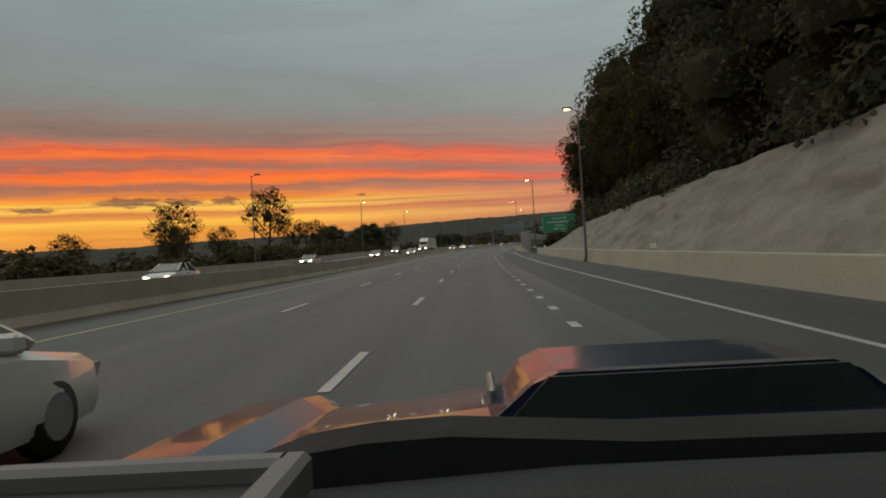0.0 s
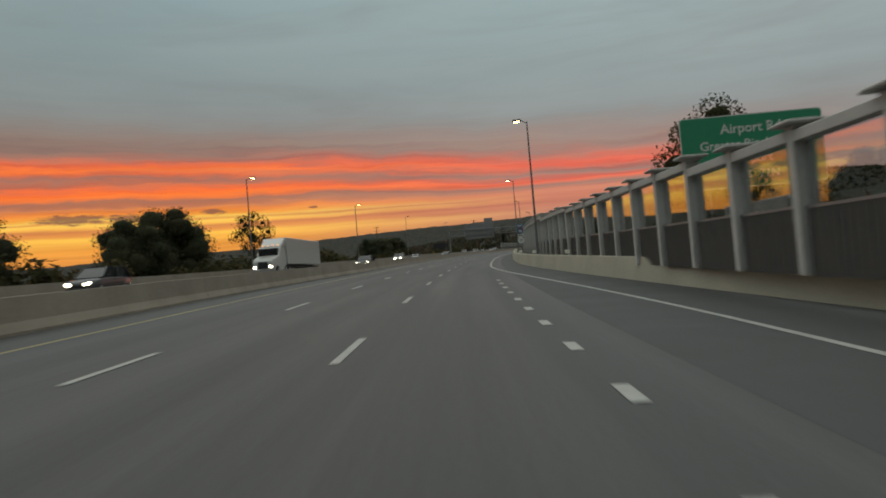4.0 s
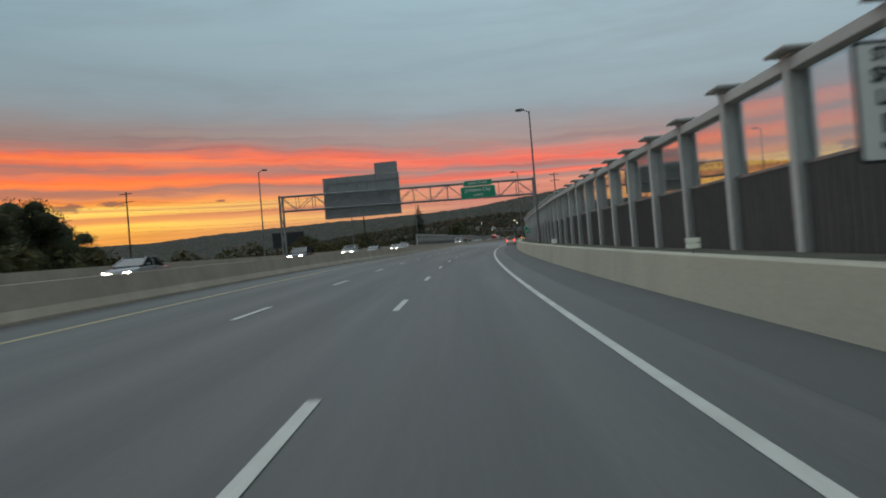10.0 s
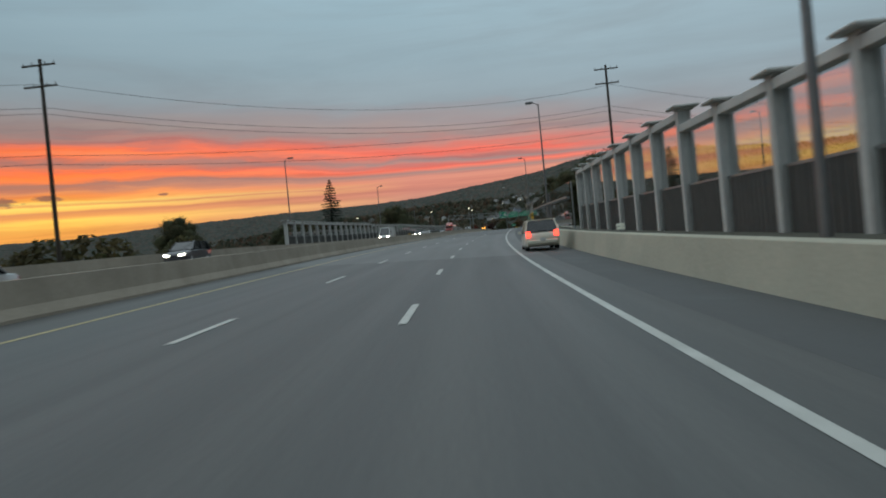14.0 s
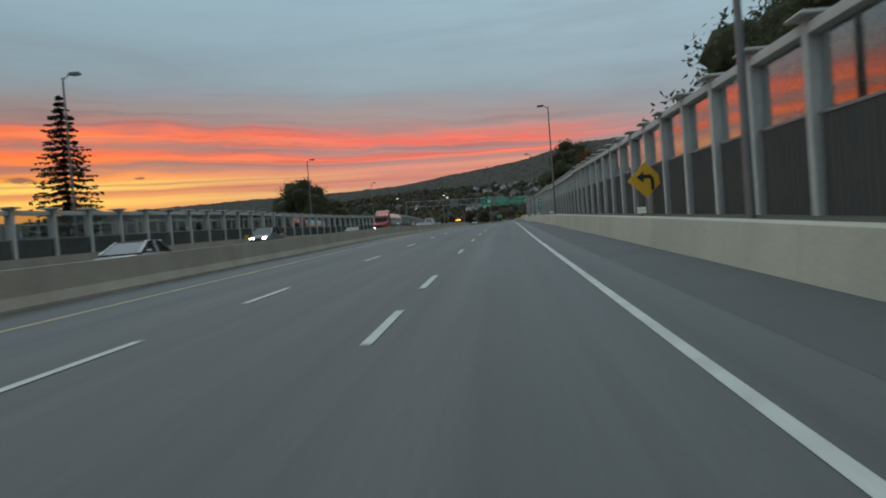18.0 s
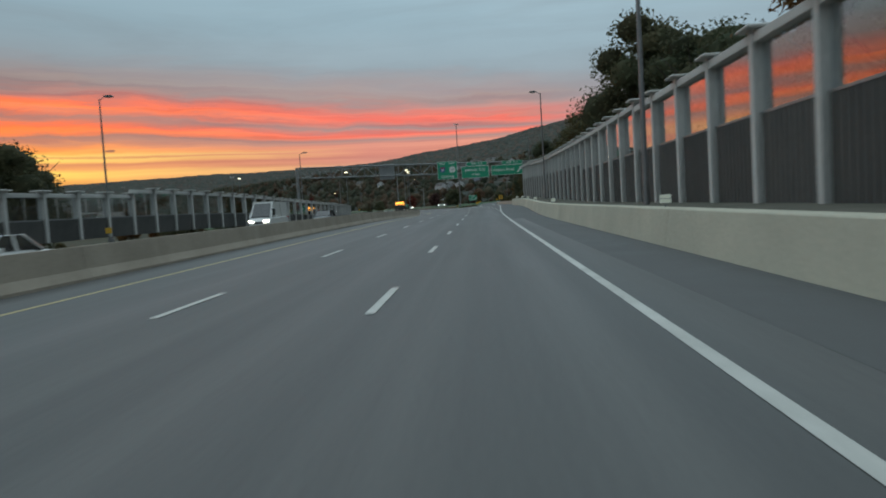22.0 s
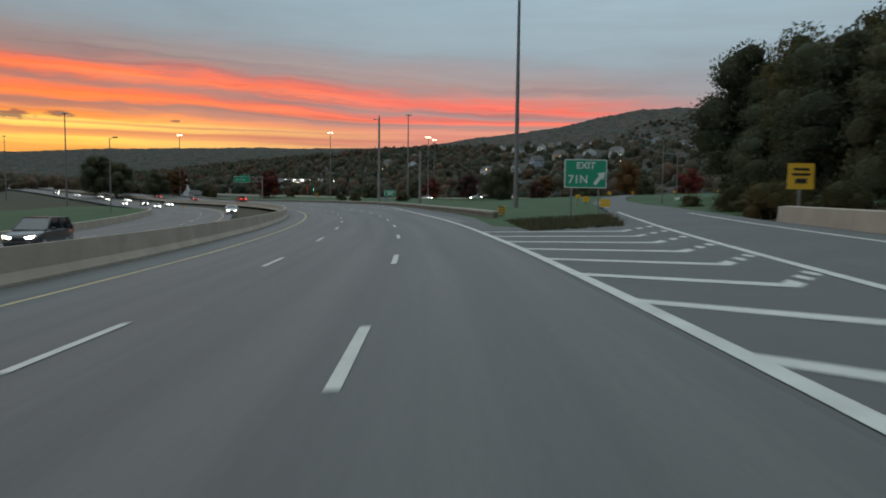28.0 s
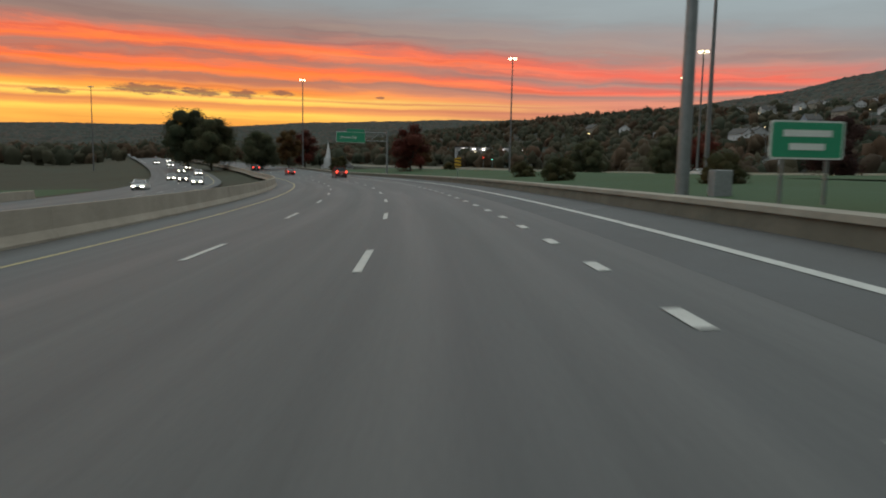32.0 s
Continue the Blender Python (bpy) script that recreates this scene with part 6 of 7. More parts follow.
def carpet(name, points, mat, label, leaves_each=60, leaf=0.2):
    vs, fs = [], []
    for x, y, z, r, *_ in points:
        d = _g.normal(size=(leaves_each, 3))
        d /= np.linalg.norm(d, axis=1)[:, None]
        d[:, 2] = np.abs(d[:, 2])
        c = np.array([x, y, z + r * 0.4]) + d * np.array([r, r, r * 1.25]) * (0.8 + 0.3 * _g.random((leaves_each, 1)))
        d = d + _g.normal(size=(leaves_each, 3)) * 0.5 + np.array([0, 0, 0.3])
        d /= np.linalg.norm(d, axis=1)[:, None]
        u = np.cross(d, _g.normal(size=(leaves_each, 3)))
        u /= np.linalg.norm(u, axis=1)[:, None]
        w = np.cross(d, u)
        k = r * leaf
        q = np.stack([c - u * k - w * k, c + u * k - w * k, c + w * k * 1.6], 1).reshape(-1, 3)
        n = len(vs)
        vs += q.tolist()
        fs += (np.arange(leaves_each * 3).reshape(-1, 3) + n).tolist()
    me = bpy.data.meshes.new(name)
    me.from_pydata(vs, [], fs)
    me.materials.append(mat)
    ob = new(name, me)
    return tagged(ob, label, "woods", kind="stuff")


def lumps(name, points, mat, label):
    """Far woods: each tree two soft uneven lumps with a few loose sprays of leaves."""
    ang = np.arange(5) * 2 * math.pi / 5
    unit = np.array([[0, 0, 1.0]] + [[0.62 * math.cos(a), 0.62 * math.sin(a), 0.78] for a in ang] + [[math.cos(a + 0.4), math.sin(a + 0.4), 0.15] for a in ang] + [[0.8 * math.cos(a), 0.8 * math.sin(a), -0.6] for a in ang])
    tri = []
    for k in range(5):
        n = (k + 1) % 5
        tri.append((0, 1 + k, 1 + n))
        for r in (1, 6):
            tri += [(r + k, r + 5 + k, r + n), (r + n, r + 5 + k, r + 5 + n)]
    tri = np.array(tri)
    vs, fs, count = [], [], 0
    for x, y, z, r, *_ in points:
        for k in range(2):
            a, q = _g.uniform(0, 6.283), r * _g.uniform(0.5, 0.78)
            at = np.array([x + math.cos(a) * r * 0.5 * (k > 0), y + math.sin(a) * r * 0.5 * (k > 0), z + r * (0.85 if k == 0 else 0.45)])
            v = at + unit * np.array([q * _g.uniform(0.85, 1.2), q * _g.uniform(0.85, 1.2), q * _g.uniform(0.95, 1.5)]) * _g.uniform(0.66, 1.28, size=(16, 1))
            vs.append(v)
            fs.append(tri + count)
            count += 16
        d = _g.normal(size=(8, 3))
        d /= np.linalg.norm(d, axis=1)[:, None]
        d[:, 2] = np.abs(d[:, 2])
        c = np.array([x, y, z + r * 0.7]) + d * r * np.array([0.95, 0.95, 1.15])
        v = np.stack([c, c + _g.normal(size=(8, 3)) * r * 0.16, c + _g.normal(size=(8, 3)) * r * 0.16], 1).reshape(-1, 3)
        vs.append(v)
        fs.append(np.arange(24).reshape(-1, 3) + count)
        count += 24
    me = bpy.data.meshes.new(name)
    me.from_pydata(np.concatenate(vs).tolist(), [], np.concatenate(fs).tolist())
    me.polygons.foreach_set("use_smooth", [True] * len(me.polygons))
    me.materials.append(mat)
    return tagged(new(name, me), label, "woods", kind="stuff")


_scrub = []
for _ in range(330):
    _s, _lat = _g.uniform(-20, 500), -33 - 26 * _g.random() ** 1.3
    _p = on(_s, _lat, 0)
    _scrub.append((_p.x, _p.y, land_height(_s, _lat) - 0.3, 1.3 + 1.5 * _g.random()))
carpet("roadside_scrub", _scrub, LEAF_OLIVE, "olive scrub along the far edge of the highway", 170, 0.12)
_scrub = []
for _ in range(300):
    _s, _lat = _g.uniform(-75, 122), 15.6 + 9.0 * _g.random()
    _p = on(_s, _lat, 0)
    _scrub.append((_p.x, _p.y, land_height(_s, _lat) - 0.2, 1.2 + 1.8 * _g.random()))
carpet("slope_undergrowth", _scrub, LEAF_DARK, "dark undergrowth along the top of the rock slope", 200, 0.075)
lumps("far_woods", [p for i, p in enumerate(_pts) if i % 3 == 0], FAR_GREEN, "dark green woods across the valley floor")
lumps("far_woods", [p for i, p in enumerate(_pts) if i % 3 == 1], FAR_OLIVE, "olive green woods across the valley floor")
lumps("far_woods", [p for i, p in enumerate(_pts) if i % 3 == 2], FAR_RUST, "rusty autumn woods across the valley floor")

# ---- vehicles ----
def loft(sections, closed_ends=True):
    """A skin over cross-sections: each (y, [(x, z), ...]) with equal counts."""
    bm = bmesh.new()
    rings = [[bm.verts.new((x, y, z)) for x, z in pts] for y, pts in sections]
    n = len(rings[0])
    for a, b in zip(rings, rings[1:]):
        for i in range(n):
            bm.faces.new((a[i], a[(i + 1) % n], b[(i + 1) % n], b[i]))
    if closed_ends:
        bm.faces.new(rings[0][::-1])
        bm.faces.new(rings[-1])
    bmesh.ops.recalc_face_normals(bm, faces=bm.faces)
    return bm


def shell(half, low, high, tuck=0.10, top=0.12):
    """Half-rounded body section."""
    pts = [(half - 0.06, low), (half, low + 0.15), (half, (low + high) / 2), (half - tuck * 0.4, high - 0.08), (half - top - 0.05, high)]
    return [(x, z) for x, z in pts] + [(-x, z) for x, z in pts[::-1]]


def wheel(parent, x, y, r, wide=0.24):
    bm = bmesh.new()
    tube(bm, (x - wide / 2, y, r), (x + wide / 2, y, r), r, None, 20)
    bmesh.ops.bevel(bm, geom=[e for e in bm.edges if e.calc_face_angle(0) > 1.0], offset=0.04, segments=2, affect="EDGES")
    w = part("wheel", bm, TYRE, parent, smooth=True)
    bm = bmesh.new()
    s = 1 if x > 0 else -1
    tube(bm, (x + s * (wide / 2 - 0.03), y, r), (x + s * (wide / 2 + 0.012), y, r), r * 0.66, r * 0.6, 14)
    part("rim", bm, ALLOY, w)


def car(kind, paint, label, lit="front"):
    """kind: sedan, suv, pickup, van, minivan. Nose towards +y, wheels on z = 0."""
    dims = {"sedan": (4.75, 1.84, 1.45, 0.95, 0.33), "suv": (4.75, 1.92, 1.76, 1.10, 0.37), "pickup": (5.6, 2.0, 1.85, 1.15, 0.40), "van": (5.9, 2.05, 2.6, 1.25, 0.38), "minivan": (5.1, 1.98, 1.75, 1.05, 0.35)}
    long, wide, tall, belt, r = dims[kind]
    h, f, b = wide / 2, long / 2, -long / 2
    hood = {"sedan": 0.82, "suv": 0.98, "pickup": 1.08, "van": 1.15, "minivan": 0.95}[kind]
    root = thing(kind if kind != "suv" else "sport_utility_vehicle", Matrix.Identity(4), label, "car" if kind != "van" else "van", "traffic")
    nose = f - (1.35 if kind != "van" else 0.9)
    tailtop = belt if kind in ("suv", "van", "minivan") else (belt - 0.02)
    body = loft([(b, shell(h - 0.10, 0.34, tailtop - 0.12)), (b + 0.12, shell(h - 0.02, 0.24, tailtop - 0.02)), (b + 0.9, shell(h, 0.2, belt)), (0, shell(h, 0.2, belt)), (nose, shell(h, 0.2, belt - 0.02)),
                 (nose + 0.35, shell(h, 0.2, hood + 0.06)), (f - 0.25, shell(h - 0.05, 0.22, hood - 0.05)), (f - 0.05, shell(h - 0.16, 0.3, hood - 0.16)), (f, shell(h - 0.26, 0.36, hood - 0.28))])
    part("body", body, paint, root, smooth=48)
    # cabin: glass band under a painted roof
    if kind == "sedan":
        cab = [(b + 0.75, 0.02), (b + 1.45, 1.0), (nose - 0.85, 1.0), (nose + 0.15, 0.02)]
    elif kind == "pickup":
        cab = [(b + 1.95, 0.02), (b + 2.15, 1.0), (nose - 0.7, 1.0), (nose + 0.1, 0.02)]
    elif kind == "van":
        cab = [(b + 0.03, 0.02), (b + 0.06, 1.0), (nose - 0.75, 1.0), (nose + 0.25, 0.02)]
    else:
        cab = [(b + 0.08, 0.02), (b + 0.42, 1.0), (nose - 0.8, 1.0), (nose + 0.1, 0.02)]
    def ring(y, u, inset=0.0):
        z = belt + (tall - belt) * u
        hx = h - 0.06 - 0.17 * u - inset
        return (y, [(hx, belt - 0.04), (hx, z), (-hx, z), (-hx, belt - 0.04)])
    part("cabin_glass" if kind != "van" else "cargo_body", loft([ring(y, u) for y, u in cab]), CAR_GLASS if kind != "van" else paint, root)
    roof = loft([(cab[1][0] - 0.05, [(h - 0.26, tall - 0.05), (h - 0.34, tall + 0.015), (-h + 0.34, tall + 0.015), (-h + 0.26, tall - 0.05)]), (cab[2][0] + 0.05, [(h - 0.26, tall - 0.05), (h - 0.34, tall + 0.01), (-h + 0.34, tall + 0.01), (-h + 0.26, tall - 0.05)])])
    part("roof", roof, paint, root)
    for sx in (-1, 1):
        for (y0, u0), (y1, u1) in ((cab[0], cab[1]), (cab[2], cab[3])):
            hx0, hx1 = h - 0.06 - 0.17 * u0, h - 0.06 - 0.17 * u1
            bm = bmesh.new()
            tube(bm, (sx * hx0, y0, belt + (tall - belt) * u0), (sx * hx1, y1, belt + (tall - belt) * u1), 0.05, None, 5)
            part("pillar", bm, paint, root)
        bm = bmesh.new()
        ymid = (cab[1][0] + cab[2][0]) / 2
        tube(bm, (sx * (h - 0.06), ymid, belt), (sx * (h - 0.235), ymid - 0.05, tall - 0.03), 0.05, None, 5)
        part("pillar", bm, paint, root)
        part("mirror", boxes(((sx * (h + 0.12), nose - 0.35, belt + 0.06), (0.2, 0.12, 0.15)), bevel=0.03), paint, root)
        part("door_handle", boxes(((sx * (h + 0.005), -0.35, belt - 0.14), (0.04, 0.2, 0.04))), TRIM, root)
        bm = bmesh.new()
        prism(bm, [(sx * (h - 0.62), hood - 0.34), (sx * (h - 0.2), hood - 0.30), (sx * (h - 0.16), hood - 0.16), (sx * (h - 0.6), hood - 0.22)], f - 0.2, f + 0.012)
        part("headlight", bm, HEAD if lit == "front" else LAMP_OFF, root, "bright white headlight" if lit == "front" else "")
        zt = belt - 0.22 if kind == "sedan" else belt - 0.12
        part("tail_light", boxes(((sx * (h - 0.2), b + 0.01, zt), (0.26, 0.1, 0.16 if kind == "sedan" else 0.34)), bevel=0.02), TAIL if lit == "back" else SIGN_RED, root, "glowing red tail light" if lit == "back" else "")
        for wy in (f - 0.95, b + 1.0):
            wheel(root, sx * (h - 0.13), wy, r)
    part("grille", boxes(((0, f + 0.0, hood - 0.36), (wide * 0.42, 0.05, 0.16)), bevel=0.01), TRIM, root)
    part("front_bumper", boxes(((0, f - 0.02, 0.42), (wide - 0.5, 0.16, 0.2)), bevel=0.04), TRIM, root)
    part("rear_bumper", boxes(((0, b - 0.01, 0.48), (wide - 0.2, 0.16, 0.22)), bevel=0.04), TRIM if kind in ("pickup", "suv") else paint, root)
    part("number_plate", boxes(((0, b - 0.10, 0.62), (0.32, 0.02, 0.16))), PLATE, root)
    if kind == "pickup":
        part("cargo_bed", boxes(((0, b + 1.0, belt - 0.02), (wide - 0.3, 1.7, 0.04))), TRIM, root)
    if kind in ("suv", "minivan", "sedan"):
        part("windscreen_wiper", boxes(((0, b + 0.1, belt + 0.06), (0.5, 0.04, 0.03))), TRIM, root)
    if kind == "van":
        part("windscreen", loft([(cab[2][0] + 0.12, [(h - 0.26, belt + 0.15), (h - 0.3, tall - 0.12), (-h + 0.3, tall - 0.12), (-h + 0.26, belt + 0.15)]), (cab[3][0] + 0.02, [(h - 0.18, belt - 0.02), (h - 0.2, belt + 0.05), (-h + 0.2, belt + 0.05), (-h + 0.18, belt - 0.02)])]), CAR_GLASS, root)
        for sx in (-1, 1):
            part("door_glass", boxes(((sx * (h - 0.10), nose - 0.55, belt + 0.42), (0.06, 0.9, 0.6)), bevel=0.02), CAR_GLASS, root)
    return root


def lorry(cab_paint, box_paint, label, tank=False):
    root = thing("lorry", Matrix.Identity(4), label, "lorry", "traffic")
    part("cab", loft([(5.6, shell(1.2, 0.5, 2.9)), (7.0, shell(1.2, 0.5, 3.0)), (7.6, shell(1.2, 0.5, 2.1)), (9.3, shell(1.05, 0.5, 1.75)), (9.5, shell(0.95, 0.55, 1.5))]), cab_paint, root)
    part("windscreen", boxes(((0, 7.42, 2.45), (2.0, 0.5, 0.75)), bevel=0.05), CAR_GLASS, root)
    part("wind_deflector", loft([(5.4, shell(1.15, 2.9, 3.9)), (6.8, shell(1.05, 2.9, 3.1))]), cab_paint, root)
    if tank:
        bm = bmesh.new()
        tube(bm, (0, -7.5, 2.3), (0, 4.9, 2.3), 1.2, None, 24)
        part("tank", bm, box_paint, root, "pale rounded tank", smooth=48)
        part("frame_rail", boxes(((0, -1.3, 0.95), (1.1, 12.6, 0.3))), TRIM, root)
    else:
        part("trailer_box", boxes(((0, -1.6, 2.55), (2.55, 13.6, 2.8)), bevel=0.05), box_paint, root)
        part("frame_rail", boxes(((0, -1.3, 0.95), (1.1, 12.6, 0.3))), TRIM, root)
    part("front_bumper", boxes(((0, 9.45, 0.55), (2.2, 0.2, 0.35)), bevel=0.04), ALLOY, root)
    part("grille", boxes(((0, 9.5, 1.1), (1.0, 0.06, 0.7)), bevel=0.03), TRIM, root)
    for sx in (-1, 1):
        part("headlight", boxes(((sx * 0.8, 9.48, 0.95), (0.34, 0.08, 0.2)), bevel=0.03), HEAD, root, "bright white headlight")
        for k in range(2):
            part("marker_light", boxes(((sx * (0.3 + 0.5 * k), 6.75, 3.15), (0.12, 0.05, 0.06))), AMBER, root)
        for y in (8.4, 5.9, 4.6, -6.0, -7.2):
            wheel(root, sx * 1.08, y, 0.5, 0.3)
    return root


def paint(name, c, metal=0.2):
    return plain(name, c, 0.3, metal, 0.5, 0.6)


SILVER, WHITE_PAINT, DARK_PAINT, RED_PAINT, GREY_PAINT, GOLD_PAINT, BLUE_PAINT = paint("silver_paint", (0.42, 0.42, 0.41), 0.5), paint("white_paint", (0.62, 0.62, 0.6), 0.0), paint("dark_paint", (0.035, 0.035, 0.04)), \
    paint("red_paint", (0.28, 0.03, 0.02)), paint("grey_paint", (0.14, 0.145, 0.15), 0.4), paint("champagne_paint", (0.62, 0.58, 0.47), 0.1), paint("deep_blue_paint", (0.012, 0.02, 0.06), 0.3)
_fleet = {"silver": car("sedan", SILVER, "silver sedan with headlights on in the oncoming lanes"), "white_suv": car("suv", WHITE_PAINT, "white sport utility vehicle with headlights on"), "dark_suv": car("suv", DARK_PAINT, "dark sport utility vehicle with headlights on"),
          "grey": car("sedan", GREY_PAINT, "dark grey sedan with headlights on in the oncoming lanes"), "van": car("van", WHITE_PAINT, "tall white delivery van with headlights on"), "pickup": car("pickup", GREY_PAINT, "grey pickup truck with headlights on"),
          "white": car("sedan", WHITE_PAINT, "white sedan with headlights on in the oncoming lanes")}
_box_lorry = lorry(WHITE_PAINT, WHITE_PAINT, "white articulated lorry with a long box trailer")
_tank_lorry = lorry(RED_PAINT, SILVER, "red tanker lorry with a silver tank", True)


def oncoming(which, s, lat):
    place(_fleet[which] if which in _fleet else which, along(s, lat + opp_shift(s), -0.05, 180))


for _w, _s, _lat in (("white", 43, -19.3), ("silver", 92, -23), ("grey", 123, -19.3), ("silver", 143, -15.6), ("dark_suv", 166, -23), ("dark_suv", 218.5, -15.6), ("white_suv", 268.5, -19.3), ("silver", 289.5, -19.3), ("grey", 314.5, -15.6),
                     ("grey", 341, -19.3), ("dark_suv", 376.5, -19.3), ("white_suv", 401.5, -19.3), ("silver", 428.5, -15.6), ("grey", 418.5, -19.3), ("silver", 440, -19.3), ("dark_suv", 468, -23), ("van", 536, -19.3), ("silver", 560, -15.6), ("grey", 619.5, -19.3),
                     ("silver", 660.5, -15.6), ("white", 668, -15.6), ("van", 709, -19.3), ("white", 767, -15.6), ("silver", 776, -19.3), ("dark_suv", 731, -19.3), ("grey", 815, -15.6), ("dark_suv", 864, -19.3), ("white", 945, -12.5), 
                     ("white", 1040, -22), ("silver", 1058, -16), ("dark_suv", 1080, -19.3), ("silver", 1100, -22), ("white", 1122, -16), ("grey", 1140, -19.3),
                     ("pickup", 598, -23), ("silver", 1165, -16), ("white", 1190, -19.3), ("grey", 1215, -22), ("silver", 1240, -16)):
    oncoming(_w, _s, _lat)
oncoming(_box_lorry, 200, -20.5)
oncoming(_tank_lorry, 651, -20.0)
# vehicles going our way
place(car("pickup", RED_PAINT, "dark red pickup truck with glowing tail lights", "back"), along(1062, 0.1))
place(car("minivan", GOLD_PAINT, "champagne minivan with red tail lights beside the barrier", "back"), along(458, 3.3))
place(car("sedan", WHITE_PAINT, "white sedan alongside in the next lane", "none"), along(4.2, -4.45))
place(car("sedan", RED_PAINT, "red sedan far ahead with glowing tail lights", "back"), along(1105, -3.6))
place(car("suv", DARK_PAINT, "dark sport utility vehicle far ahead with glowing tail lights", "back"), along(1140, -7.2))

# ---- high masts, poles and wires ----
_masts = {True: mast_lamp(True, 28.0), False: mast_lamp(False, 28.0)}
for _s, _lat, _tall, _lit in ((1028, -51, 27.0, False), (1216, -49, 30.0, False), (1171, 13, 28.5, True), (1088, 43.8, 26.5, True), (1108, 109, 28.0, True), (895, 13.0, 31.0, False), (1000, 29.4, 24.0, False), (1050, 63, 23.0, True)):
    place(_masts[_lit], Matrix.Translation(on(_s, _lat, 0) + Vector((0, 0, land_height(_s, _lat) - on(_s, _lat, 0).z - 0.2))) @ Matrix.Diagonal((1, 1, _tall / 28.0, 1)))


def tall_pole(s, lat, tall, r, label):
    root = thing("steel_pole", along(s, lat, -0.8), label, "pole", "tall poles")
    bm = bmesh.new()
    tube(bm, (0, 0, 0.3), (0, 0, tall), r, r * 0.62, 14)
    part("shaft", bm, RAIL, root)
    part("footing", boxes(((0, 0, 0.25), (r * 3.4, r * 3.4, 0.9)), bevel=0.04), OLD_CONCRETE, root)
    bm = bmesh.new()
    tube(bm, (0, 0, tall - 0.1), (0, 0, tall + 0.5), r * 0.3, None, 6)
    tube(bm, (0, 0, tall - 0.6), (-0.9, 0, tall - 0.3), 0.05, None, 6)
    part("top_bracket", bm, RAIL, root)
    part("camera_box", boxes(((-1.0, 0, tall - 0.42), (0.3, 0.5, 0.3)), bevel=0.03), SIGN_BACK, root)
    return root


tall_pole(968, 11.0, 18.5, 0.30, "stout grey steel pole behind the parapet")
tall_pole(930, 9.1, 9.0, 0.22, "grey steel pole with a bracket beside the lawn")
_r = thing("control_cabinet", along(967, 12.2, -0.5), "weathered grey control cabinet beside the steel pole", "cabinet")
part("body", boxes(((0, 0, 0.75), (0.8, 0.6, 1.5)), bevel=0.03), SIGN_BACK, _r)
part("plinth", boxes(((0, 0, -0.1), (1.0, 0.8, 0.3)), bevel=0.02), OLD_CONCRETE, _r)


def utility_pole(s, lat, top, arms):
    base = on(s, lat, 0)
    ground_z = land_height(s, lat)
    tall = base.z + top - ground_z
    root = thing("utility_pole", Matrix.Translation((base.x, base.y, ground_z - 0.3)) @ Matrix.Rotation(heading(s), 4, "Z"), "weathered wooden utility pole with crossarms carrying wires", "utility pole", "utility poles")
    bm = bmesh.new()
    tube(bm, (0, 0, 0), (0, 0, tall), 0.19, 0.12, 10)
    part("pole", bm, BARK, root)
    for k in range(arms):
        z = tall - 0.5 - k * 1.6
        arm = part("crossarm", boxes(((0, -0.16, z), (0.12, 0.12, 0.14)), ((0, -0.2, z), (2.6, 0.1, 0.13)), bevel=0.01), BARK, root)
        for x in (-1.2, -0.5, 0.5, 1.2):
            bm = bmesh.new()
            tube(bm, (x, -0.2, z + 0.06), (x, -0.2, z + 0.26), 0.05, 0.035, 6)
            part("insulator", bm, SIGN_BACK, arm)
    return root, base + Vector((0, 0, top))


_p1, _t1 = utility_pole(466, -32.0, 16.4, 2)
_p2, _t2 = utility_pole(495, 14.6, 18.9, 2)
_p3, _t3 = utility_pole(520, 62.0, 16.0, 2)
_p4, _t4 = utility_pole(430, -70.0, 16.0, 2)


def wire(a, b, sag):
    side = (b - a).cross(Vector((0, 0, 1))).normalized() * 0.016
    up = Vector((0, 0, 0.016))
    bm = bmesh.new()
    rings = []
    for i in range(17):
        f = i / 16
        p = a.lerp(b, f) - Vector((0, 0, sag * 4 * f * (1 - f)))
        rings.append([bm.verts.new(p + o) for o in (side, up, -side, -up)])
    for r, q in zip(rings, rings[1:]):
        for k in range(4):
            bm.faces.new((r[k], r[(k + 1) % 4], q[(k + 1) % 4], q[k]))
    bm.faces.new(rings[0])
    bm.faces.new(rings[-1][::-1])
    bmesh.ops.recalc_face_normals(bm, faces=bm.faces)
    solo("overhead_wire", bm, TRIM, "thin dark overhead wire sagging across the highway", "wire", "overhead wires")


for _k, (_dl, _dr, _sag) in enumerate(((-2.2, -2.5, 2.4), (-3.9, -4.8, 2.0), (-4.4, -5.4, 2.0), (-7.5, -6.5, 0.9), (-8.2, -7.7, 1.1))):
    _off = Vector((0.5 - 0.25 * _k, 0.4 * (_k % 2), 0))
    _l, _r = _off + Vector((0, 0, _dl)), _off + Vector((0, 0, _dr))
    wire(_t1 + _l, _t2 + _r, _sag)
    wire(_t4 + _l, _t1 + _l, _sag * 0.5)
    wire(_t2 + _r, _t3 + _r, _sag * 0.6)


# ---- houses on the hillside ----
def hill_height(x, y):
    cell = HILL_MAP.get((int(x // 60), int(y // 60)), ())
    s, lat = nearest(x, y)
    low = land_height(s, lat)
    if not cell:
        return low
    c = np.array(cell)
    w = 1 / ((c[:, 0] - x) ** 2 + (c[:, 1] - y) ** 2 + 1)
    return max(float((c[:, 2] * w).sum() / w.sum()), low)


